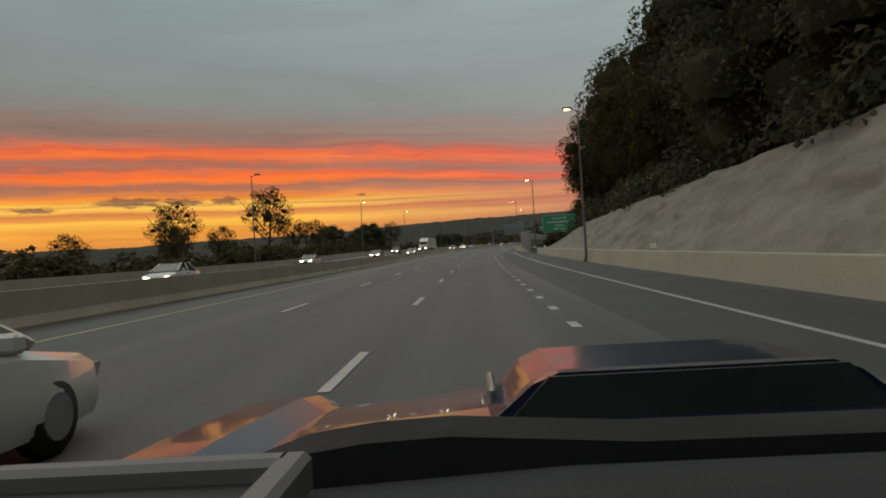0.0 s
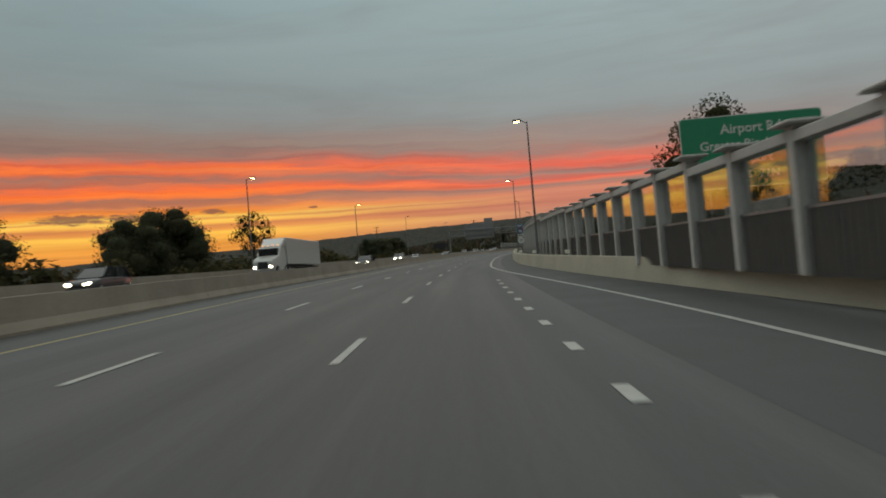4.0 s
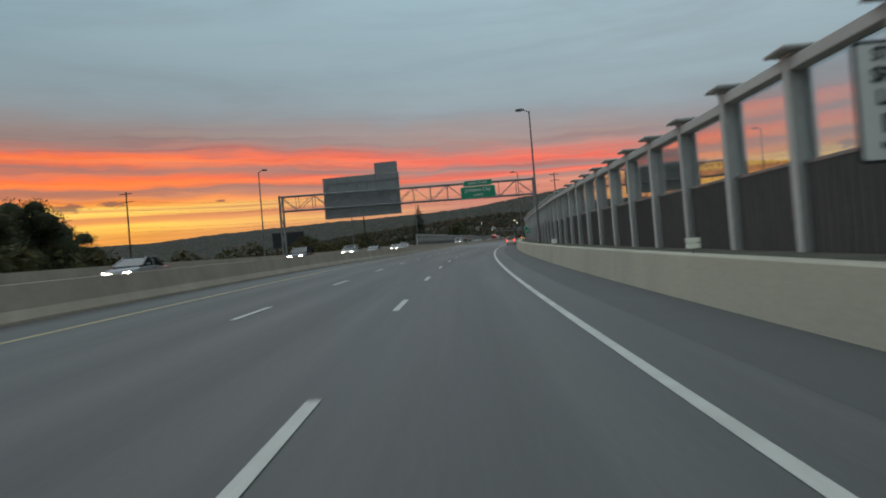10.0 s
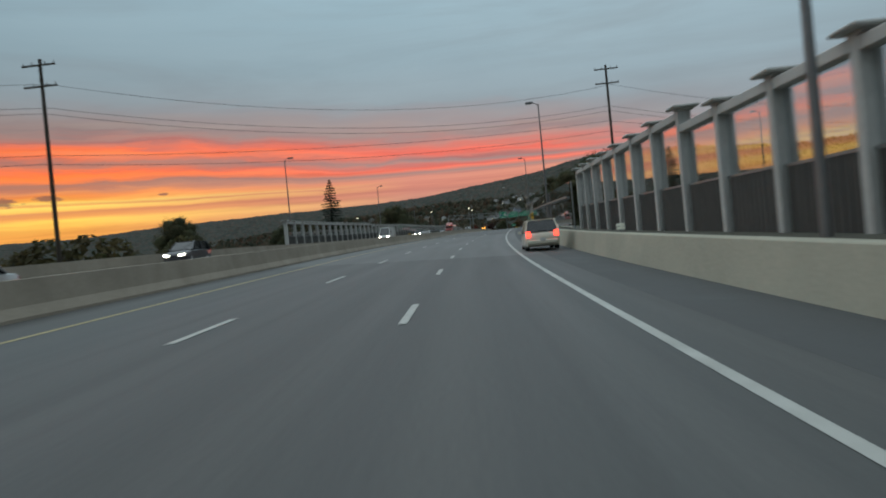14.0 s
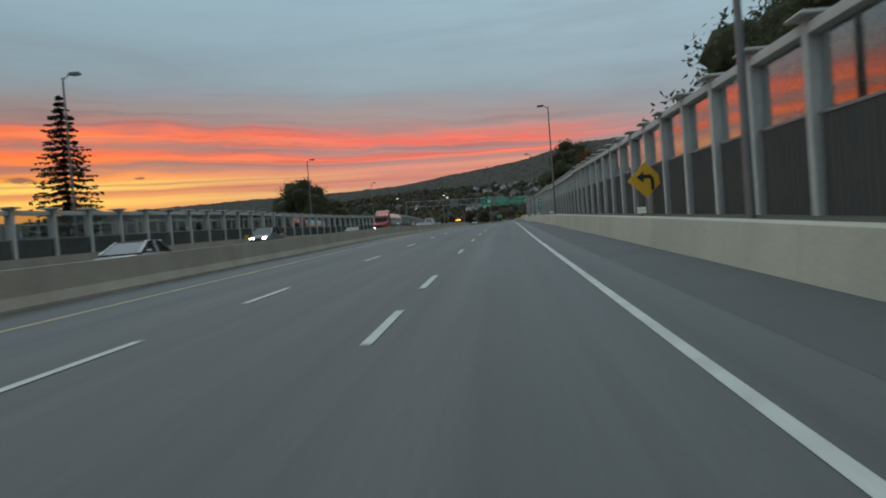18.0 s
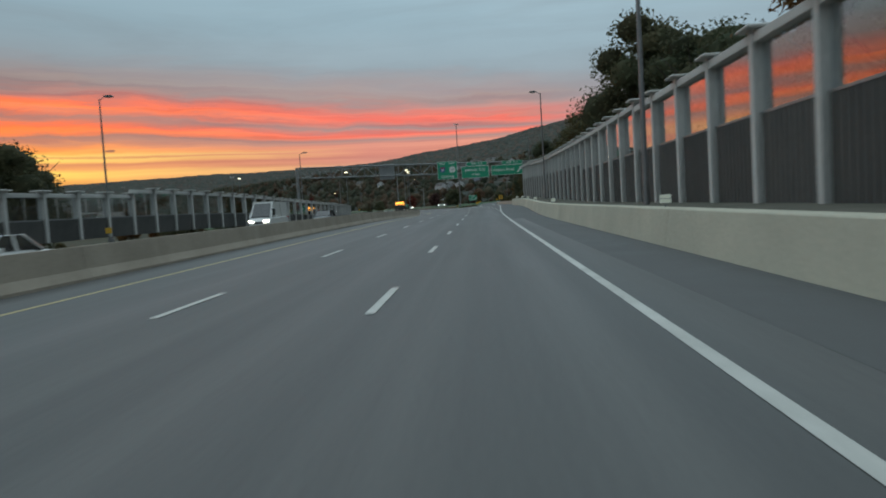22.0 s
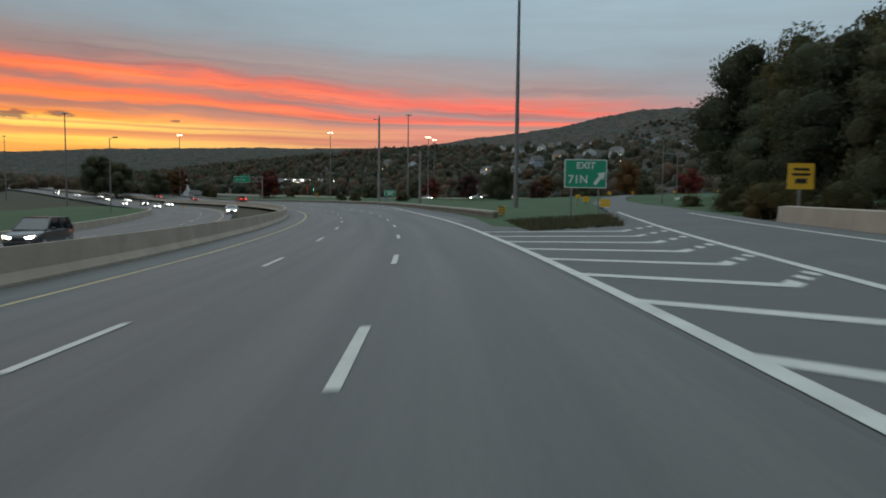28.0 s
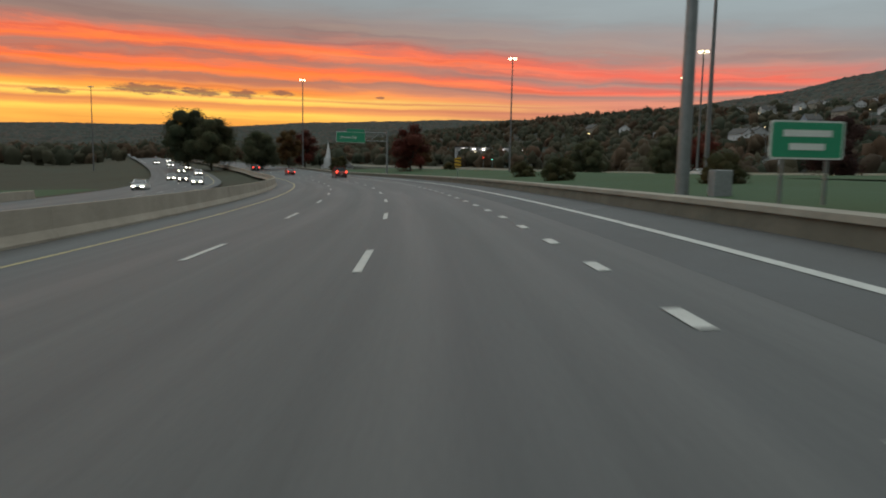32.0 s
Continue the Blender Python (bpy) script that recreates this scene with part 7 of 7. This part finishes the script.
def house(wide, deep, tall, pitch, wall_mat, lit, porch):
    root = thing("house", Matrix.Identity(4), "small wooden house with a gabled dark roof on the hillside", "house", "hillside houses")
    h = wide / 2
    bm = bmesh.new()
    prism(bm, [(-h, -6.0), (-h, tall), (0, tall + h * pitch), (h, tall), (h, -6.0)], -deep / 2, deep / 2)
    part("wall", bm, wall_mat, root)
    for sx in (-1, 1):
        bm = bmesh.new()
        prism(bm, [(0, tall + h * pitch + 0.22), (0, tall + h * pitch + 0.02), (sx * (h + 0.45), tall - 0.45 * pitch + 0.02), (sx * (h + 0.45), tall - 0.45 * pitch + 0.22)], -deep / 2 - 0.4, deep / 2 + 0.4)
        part("roof", bm, ROOFING, root)
    for x, z in ((-h * 0.5, 1.6), (h * 0.5, 1.6), (-h * 0.5, 4.4), (h * 0.5, 4.4)):
        if z < tall:
            w = part("window", boxes(((x, -deep / 2 - 0.03, z), (1.25, 0.1, 1.5))), SIGN_WHITE, root)
            part("pane", boxes(((x, -deep / 2 - 0.08, z), (1.0, 0.06, 1.25))), WINDOW_LIT if lit and x < 0 and z < 2 else WINDOW, w)
    part("door", boxes(((0, -deep / 2 - 0.04, 0.9), (1.0, 0.1, 2.1))), TRIM, root)
    part("chimney", boxes(((h * 0.3, deep * 0.2, tall + h * pitch), (0.7, 0.7, 2.2))), OLD_CONCRETE, root)
    if porch:
        part("porch", boxes(((0, -deep / 2 - 1.2, 2.6), (wide * 0.8, 2.4, 0.2)), ((-h * 0.7, -deep / 2 - 2.2, 1.0), (0.18, 0.18, 3.2)), ((h * 0.7, -deep / 2 - 2.2, 1.0), (0.18, 0.18, 3.2))), SIGN_WHITE, root)
    return root


SIDING_BLUE = surface("blue_grey_siding", (0.36, 0.40, 0.46), (0.30, 0.34, 0.40), rough=0.8, scale=0.5, grain=3)
SIDING_TAN = surface("tan_siding", (0.46, 0.40, 0.32), (0.38, 0.33, 0.27), rough=0.8, scale=0.5, grain=3)
_houses = [house(8, 11, 5.8, 0.75, SIDING, True, True), house(10, 9, 3.4, 0.6, SIDING, False, False), house(7.5, 10, 5.8, 0.9, SIDING_BLUE, False, True), house(9, 12, 6.0, 0.7, SIDING_TAN, False, False)]
_rng = random.Random(77)
_eye = on(822, 0, 1.5)


def settle(eye, bearing, dist):
    x, y = eye.x - dist * math.sin(radians(bearing)), eye.y + dist * math.cos(radians(bearing))
    return Vector((x, y, hill_height(x, y)))


for _i in range(120):
    _b = -13.5 - 27 * _rng.random()
    if _i % 5 < 3:
        _b = -18.5 - 10.5 * _rng.random()
    _d = 660 + 400 * _rng.random() ** 0.9
    _p = settle(_eye, _b, _d)
    place(_houses[_rng.choice((0, 0, 1, 1, 2, 3))], Matrix.Translation(_p) @ Matrix.Rotation(radians(_b + _rng.uniform(-70, 70)), 4, "Z") @ Matrix.Diagonal((0.85, 0.85, 0.85, 1)))
_eye2 = on(880, 0, 1.5)
for _b, _d, _k in ((-17.2, 430, 0), (-18.3, 455, 1), (-19.6, 420, 0), (-21.5, 470, 2), (-23.5, 500, 3), (-12.5, 520, 1), (-10.2, 560, 0), (-26.0, 520, 1), (-28.5, 480, 0), (-31.5, 560, 2), (-8.0, 600, 3), (-34.0, 520, 1)):
    _p = settle(_eye2, _b, _d)
    place(_houses[_k], Matrix.Translation(_p) @ Matrix.Rotation(radians(_b + _rng.uniform(-60, 60)), 4, "Z"))

_m = Matrix.Translation((278.6, 1134.3, 16.6)) @ Matrix.Rotation(radians(-25), 4, "Z")
place(_houses[1], _m @ Matrix.Diagonal((1.3, 1.2, 1.25, 1)))

# ---- buildings along the valley ----
_p = settle(_eye2, -0.8, 500)
_r = thing("shop_building", Matrix.Translation(_p) @ Matrix.Rotation(radians(4), 4, "Z"), "long low commercial building with bright white lights along its front", "building")
part("wall", boxes(((0, 0, 2.2), (46, 18, 7.0)), bevel=0.05), SIDING, _r)
part("roof", boxes(((0, 0, 5.9), (47, 19, 0.5)), bevel=0.05), ROOFING, _r)
for _k in range(9):
    _w = part("window", boxes(((-20 + _k * 5, -9.05, 2.1), (3.4, 0.12, 2.2))), TRIM, _r)
    part("pane", boxes(((-20 + _k * 5, -9.14, 2.1), (3.1, 0.06, 1.9))), WINDOW_LIT if _k % 3 else WINDOW, _w)
SHOP_LIGHT = glowing("shop_front_light", (1.0, 0.97, 0.9), 8.0)
for _k in range(7):
    part("wall_light", boxes(((-18 + _k * 6, -9.3, 4.6), (1.2, 0.5, 0.4))), SHOP_LIGHT, _r)
_p = Vector((125.5, 1201.5, 15.5))
_r = thing("church", Matrix.Translation(_p) @ Matrix.Rotation(radians(-20), 4, "Z"), "white wooden church with a slim pointed steeple", "church")
_bm = bmesh.new()
prism(_bm, [(-3.6, -3), (-3.6, 2.2), (0, 4.6), (3.6, 2.2), (3.6, -3)], -2, 12)
part("nave", _bm, SIDING, _r)
for _sx in (-1, 1):
    _bm = bmesh.new()
    prism(_bm, [(0, 4.8), (0, 4.6), (_sx * 4.0, 1.93), (_sx * 4.0, 2.13)], -2.3, 12.3)
    part("roof", _bm, ROOFING, _r)
part("tower", boxes(((0, -2.2, 2.0), (2.6, 2.6, 7.0)), bevel=0.05), SIDING, _r)
_bm = bmesh.new()
tube(_bm, (0, -2.2, 5.5), (0, -2.2, 12.0), 1.1, 0.06, 8)
part("steeple", _bm, SIDING, _r)
# a domed church and a slab building far off to the left
_e0 = on(182, 0, 1.5)
_p = settle(_e0, -4.5 + 18.6, 900)
_r = thing("domed_church", Matrix.Translation((_p.x, _p.y, -6)), "distant dark church with a round dome", "church")
part("nave", boxes(((0, 0, 8), (16, 22, 20)), bevel=0.1), OLD_CONCRETE, _r)
_bm = bmesh.new()
tube(_bm, (0, 0, 17), (0, 0, 27), 5.2, 5.2, 14)
bmesh.ops.create_uvsphere(_bm, u_segments=14, v_segments=8, radius=5.4, matrix=Matrix.Translation((0, 0, 27)))
tube(_bm, (0, 0, 32), (0, 0, 36), 0.5, 0.1, 6)
part("dome", _bm, OLD_CONCRETE, _r, smooth=True)
_r = thing("billboard", along(452, -46, -3.0, 12), "dark billboard seen edge-on from behind on steel posts", "billboard")
part("panel", boxes(((0, 0, 7.0), (7.0, 0.4, 3.4)), bevel=0.03), TRIM, _r)
for _x in (-2.4, 2.4):
    part("post", boxes(((_x, 0.3, 2.6), (0.25, 0.25, 6.0))), RAIL, _r)


# ---- traffic signals, side road, engine with amber lights ----
def signal(m, lamp, label):
    root = thing("traffic_signal", m, label, "traffic light", "traffic signals")
    bm = bmesh.new()
    tube(bm, (0, 0, -1.5), (0, 0, 5.6), 0.1, 0.08, 8)
    part("pole", bm, RAIL, root)
    head = part("signal_head", boxes(((0, -0.25, 5.2), (0.4, 0.3, 1.1)), bevel=0.03), SIGN_BLACK, root)
    bm = bmesh.new()
    tube(bm, (0, -0.4, 4.85 if lamp is GREEN_LIGHT else 5.55), (0, -0.46, 4.85 if lamp is GREEN_LIGHT else 5.55), 0.17, 0.17, 12)
    part("lens", bm, lamp, head)


for _b, _d, _lamp in ((-31.2, 255, GREEN_LIGHT), (-32.0, 262, GREEN_LIGHT), (-0.2, 330, TAIL), (-0.8, 335, GREEN_LIGHT), (-1.5, 380, TAIL)):
    _p = settle(_eye2, _b, _d)
    signal(Matrix.Translation(_p) @ Matrix.Rotation(radians(_b), 4, "Z"), _lamp, "traffic signal showing " + ("green" if _lamp is GREEN_LIGHT else "red") + " on a slim pole")
for _b, _d in ((-30.5, 270), (-34.8, 290), (-24.0, 380), (-7.5, 420), (-4.0, 440), (-14.0, 460), (-17.5, 300)):
    _p = settle(_eye2, _b, _d)
    place(_lamps[True], Matrix.Translation(_p) @ Matrix.Rotation(radians(_b + 40), 4, "Z"))
_bm = ribbon(940, 1295, [(58.0, -0.45), (66.0, -0.40)], 8.0, closed=False)
solo("side_road", _bm, SHOULDER, "grey side road along the far edge of the lawn", "road", kind="structure")
_bm = ribbon(965, 1040, [(32.0, -0.42), (56.0, -0.42)], 8.0, closed=False)
solo("car_park", _bm, SHOULDER, "grey asphalt car park beyond the lawn", "road", kind="structure")
barrier("side_road_barrier", 940, 1290, lambda s: 66.5, [(0.0, -0.6), (0.0, 0.45), (0.3, 0.45), (0.3, -0.6)], CONCRETE, "low pale barrier along the side road", piece=30.0)
for _k, _s, _lat in (("silver", 1000, 60.2), ("white", 1046, 60.2), ("dark_suv", 986, 46), ("silver", 992, 46)):
    place(_fleet[_k], along(_s, _lat, -0.40, 180 if _lat > 50 else 80))


def fire_engine():
    root = thing("fire_engine", Matrix.Identity(4), "red emergency truck with amber warning lights and bright headlights", "truck", "traffic")
    part("body", boxes(((0, -2.2, 1.75), (2.4, 5.6, 2.4)), bevel=0.06), RED_PAINT, root)
    part("cab", boxes(((0, 2.2, 1.7), (2.4, 2.6, 2.5)), bevel=0.15), DARK_PAINT, root, "dark cab")
    part("windscreen", boxes(((0, 3.5, 2.15), (2.1, 0.08, 0.95)), bevel=0.02), CAR_GLASS, root)
    part("bumper", boxes(((0, 3.7, 0.6), (2.4, 0.35, 0.4)), bevel=0.05), RAIL, root)
    for z in (2.72, 3.28):
        for x in (-0.75, -0.45, -0.15, 0.15, 0.45, 0.75):
            part("amber_light", boxes(((x, 3.56 if z < 3 else 2.82, z), (0.18, 0.08, 0.1))), AMBER, root)
    part("light_bar", boxes(((0, 2.6, 3.05), (1.9, 0.4, 0.24)), bevel=0.03), AMBER, root, "glowing amber light bar")
    for x in (-0.85, 0.85):
        part("headlight", boxes(((x, 3.55, 0.95), (0.4, 0.08, 0.24)), bevel=0.02), HEAD, root, "bright white headlight")
        part("amber_light", boxes(((x, 3.55, 2.75), (0.25, 0.08, 0.14))), AMBER, root)
        for y in (2.4, -3.0):
            wheel(root, x * 1.18, y, 0.5, 0.3)
    return root


place(fire_engine(), along(806, -15.6 + opp_shift(806), -0.05, 180))

# ---- woods over the hillsides ----
def slope_woods(count, seed, b0, b1, d0, d1):
    g = np.random.default_rng(seed)
    pts = []
    e = on(822, 0, 0)
    for _ in range(count):
        b, d = radians(g.uniform(b0, b1)), math.sqrt(g.uniform(d0 * d0, d1 * d1))
        x, y = e.x - d * math.sin(b), e.y + d * math.cos(b)
        if -33 < math.degrees(b) < -17 and d < 1080 and g.random() < 0.35:
            continue
        if d < 560 and nearest(x, y)[1] < 78:
            continue
        pts.append((x, y, hill_height(x, y) - 2.6, 2.6 + 3.0 * g.random() ** 1.5))
    return pts


_hill_pts = slope_woods(3000, 31, -62, -6, 600, 1400) + slope_woods(2600, 33, -42, -9, 260, 1050) + slope_woods(1200, 32, -12, 60, 1000, 1800)
for _i, (_m, _lab) in enumerate(((FAR_OLIVE, "olive green woods on the hillsides"), (FAR_RUST, "rust-coloured autumn woods on the hillsides"), (FAR_GREEN, "dark green woods on the hillsides"))):
    lumps("hillside_woods", [p for k, p in enumerate(_hill_pts) if k % 3 == _i], _m, _lab)

# ---- weeds along the barrier foot, arrow on the shoulder ----
_rng = random.Random(9)
for _i in range(16):
    plant(_bush, 508.5 + _i * 0.42 + _rng.uniform(-0.4, 0.4), kerb_line(510) - 0.12 - 0.1 * _rng.random(), 0.05 + 0.06 * _rng.random(), -0.02)
_bm = bmesh.new()
prism(_bm, [(-0.04, 0.0), (-0.05, 2.1), (-0.26, 1.9), (-0.22, 2.1), (0.0, 2.9), (0.24, 2.15), (0.2, 2.0), (0.04, 2.1), (0.05, 0.3)], 0.0, 0.006)
bmesh.ops.rotate(_bm, cent=(0, 0, 0), matrix=Matrix.Rotation(radians(-90), 3, "X"), verts=_bm.verts)
bmesh.ops.scale(_bm, vec=(1, -1, 1), verts=_bm.verts)
bmesh.ops.recalc_face_normals(_bm, faces=_bm.faces)
solo("road_arrow", _bm, WHITE_LINE, "worn white arrow painted on the shoulder", "road marking", kind="structure", m=laid(294.5, 3.75, 0.014))

# ---- the blue truck that the view starts in, its windscreen left open ----
def first_truck():
    root = thing("blue_pickup", along(0, 0.35), "deep blue pickup truck with a bonnet scoop and a dark dashboard", "car")
    # bonnet: creased sheet with raised wings, falling to the nose
    xs = (-1.07, -0.98, -0.86, -0.80, -0.50, -0.36, 0.36, 0.50, 0.80, 0.86, 0.98, 1.07)
    lift = (-0.05, 0.015, 0.02, -0.02, 0.0, 0.012, 0.012, 0.0, -0.02, 0.02, 0.015, -0.05)
    ys = (0.98, 1.2, 1.5, 1.8, 2.05, 2.16, 2.2)
    zs = (1.285, 1.275, 1.255, 1.228, 1.2, 1.17, 1.08)
    bm = bmesh.new()
    top = [[bm.verts.new((x, y - 0.10 * (abs(x) / 1.07) ** 2 * (k > 3), z + u)) for x, u in zip(xs, lift)] for k, (y, z) in enumerate(zip(ys, zs))]
    for a, b in zip(top, top[1:]):
        for i in range(len(xs) - 1):
            bm.faces.new((a[i], a[i + 1], b[i + 1], b[i]))
    ex = bmesh.ops.extrude_face_region(bm, geom=bm.faces[:])
    bmesh.ops.translate(bm, vec=(0, 0, -0.03), verts=[v for v in ex["geom"] if isinstance(v, bmesh.types.BMVert)])
    bmesh.ops.recalc_face_normals(bm, faces=bm.faces)
    bonnet = part("bonnet", bm, BLUE_PAINT, root, "glossy deep blue bonnet")
    sec = [(-0.40, 0.0), (-0.30, 0.085), (-0.25, 0.105), (0.25, 0.105), (0.30, 0.085), (0.40, 0.0)]
    scoop = loft([(1.30, [(x, 1.262 + z * 0.98) for x, z in sec]), (1.36, [(x, 1.256 + z) for x, z in sec]), (1.72, [(x, 1.236 + z * 1.15) for x, z in sec]), (1.82, [(x * 0.98, 1.222 + z * 1.0) for x, z in sec]), (1.93, [(x * 0.92, 1.20 + z * 0.3) for x, z in sec])])
    sc = part("scoop", scoop, BLUE_PAINT, bonnet, "raised scoop with a dark back")
    # thin black plate: the shade on the scoop's rear slope, put in as colour
    bm = bmesh.new()
    prism(bm, [(-0.36, 1.268), (-0.27, 1.360), (0.27, 1.360), (0.36, 1.268)], 1.285, 1.299)
    part("scoop_grille", bm, TRIM, bonnet, "black plate standing in for shade on the scoop's back")
    part("badge", boxes(((-0.372, 1.6, 1.285), (0.018, 0.22, 0.045)), bevel=0.006), ALLOY, bonnet, "small chrome badge")
    # cowl and wipers
    bm = bmesh.new()
    prism(bm, [(-1.0, 1.15), (-1.0, 1.225), (-0.78, 1.300), (-0.65, 1.345), (-0.55, 1.358), (-0.44, 1.362), (-0.20, 1.345), (0.45, 1.340), (0.80, 1.300), (1.0, 1.225), (1.0, 1.15)], 0.88, 1.0)
    part("cowl", bm, MATT_BLACK, root, "black plastic cowl")
    for x0 in (-0.85, 0.05):
        bm = bmesh.new()
        tube(bm, (x0 + 0.2, 0.95, 1.322), (x0 + 0.78, 0.90, 1.325), 0.010, None, 6)
        part("wiper", bm, TRIM, root)
    # dashboard and gauge hood
    dash = loft([(0.86, [(-0.92, 1.20), (-0.92, 1.295), (-0.3, 1.325), (0.5, 1.325), (0.92, 1.29), (0.92, 1.20)]), (0.70, [(-0.92, 1.1), (-0.92, 1.31), (-0.3, 1.345), (0.5, 1.345), (0.92, 1.31), (0.92, 1.1)]),
                 (0.42, [(-0.92, 0.95), (-0.92, 1.29), (-0.3, 1.335), (0.5, 1.335), (0.92, 1.29), (0.92, 0.95)]), (0.34, [(-0.92, 0.8), (-0.92, 1.18), (-0.3, 1.22), (0.5, 1.22), (0.92, 1.18), (0.92, 0.8)])])
    d = part("dashboard", dash, DASH_GREY, root, "dark grey grained dashboard")
    part("speaker_grille", boxes(((0.15, 0.60, 1.347), (0.22, 0.12, 0.008)), bevel=0.003), TRIM, d, "black rounded speaker grille")
    bm = boxes(((-0.80, 0.80, 1.345), (0.36, 0.04, 0.05)), ((-0.62, 0.72, 1.345), (0.04, 0.20, 0.05)), ((-0.98, 0.72, 1.335), (0.04, 0.20, 0.05)), bevel=0.008)
    hood = part("defroster_frame", bm, FRAME_GREY, d, "pale grey frame round a vent")
    part("vent", boxes(((-0.80, 0.73, 1.325), (0.32, 0.12, 0.04))), TRIM, hood)
    # hull, cabin, load bed
    hull = loft([(-3.4, shell(0.98, 0.5, 1.2)), (-3.2, shell(1.02, 0.45, 1.25)), (-1.3, shell(1.03, 0.4, 1.25)), (-1.2, shell(1.03, 0.4, 1.0)), (0.3, shell(1.03, 0.4, 1.0)), (0.9, shell(1.03, 0.4, 1.15)), (1.9, shell(1.03, 0.42, 1.14)), (2.1, shell(0.98, 0.5, 1.1)), (2.18, shell(0.9, 0.55, 1.0))])
    part("body", hull, BLUE_PAINT, root)
    bm = bmesh.new()
    prism(bm, [(-0.85, 1.86), (-0.7, 1.92), (0.7, 1.92), (0.85, 1.86)], -1.2, -0.25)
    part("roof", bm, BLUE_PAINT, root)
    part("rear_wall", boxes(((0, -1.25, 1.4), (1.8, 0.08, 0.95)), bevel=0.02), BLUE_PAINT, root)
    for sx in (-1, 1):
        bm = bmesh.new()
        tube(bm, (sx * 0.99, 0.82, 1.2), (sx * 0.80, -0.25, 1.88), 0.05, None, 6)
        part("pillar", bm, BLUE_PAINT, root)
        bm = bmesh.new()
        tube(bm, (sx * 0.99, -1.2, 1.0), (sx * 0.80, -1.15, 1.88), 0.06, None, 6)
        part("pillar", bm, BLUE_PAINT, root)
        door = part("door", boxes(((sx * 1.0, -0.2, 1.1), (0.07, 1.7, 0.24)), bevel=0.02), BLUE_PAINT, root)
        part("door_handle", boxes(((sx * 1.05, -0.8, 1.1), (0.05, 0.2, 0.04))), TRIM, door)
        part("mirror", boxes(((sx * 1.2, 0.55, 1.33), (0.22, 0.12, 0.2)), bevel=0.03), TRIM, root)
        part("headlight", boxes(((sx * 0.72, 2.17, 0.92), (0.36, 0.1, 0.18)), bevel=0.02), LAMP_OFF, root)
        for y in (1.35, -2.3):
            wheel(root, sx * 0.93, y, 0.4, 0.28)
    part("grille", boxes(((0, 2.19, 0.88), (0.95, 0.06, 0.24)), bevel=0.02), TRIM, root)
    part("bumper", boxes(((0, 2.22, 0.58), (1.9, 0.16, 0.22)), bevel=0.04), RAIL, root)
    return root


FRAME_GREY = plain("grey_plastic", (0.16, 0.16, 0.155), 0.5)
DASH_GREY = surface("dashboard_vinyl", (0.032, 0.034, 0.037), (0.024, 0.025, 0.028), rough=0.75, scale=2.0, grain=180, bump=0.25)
first_truck()
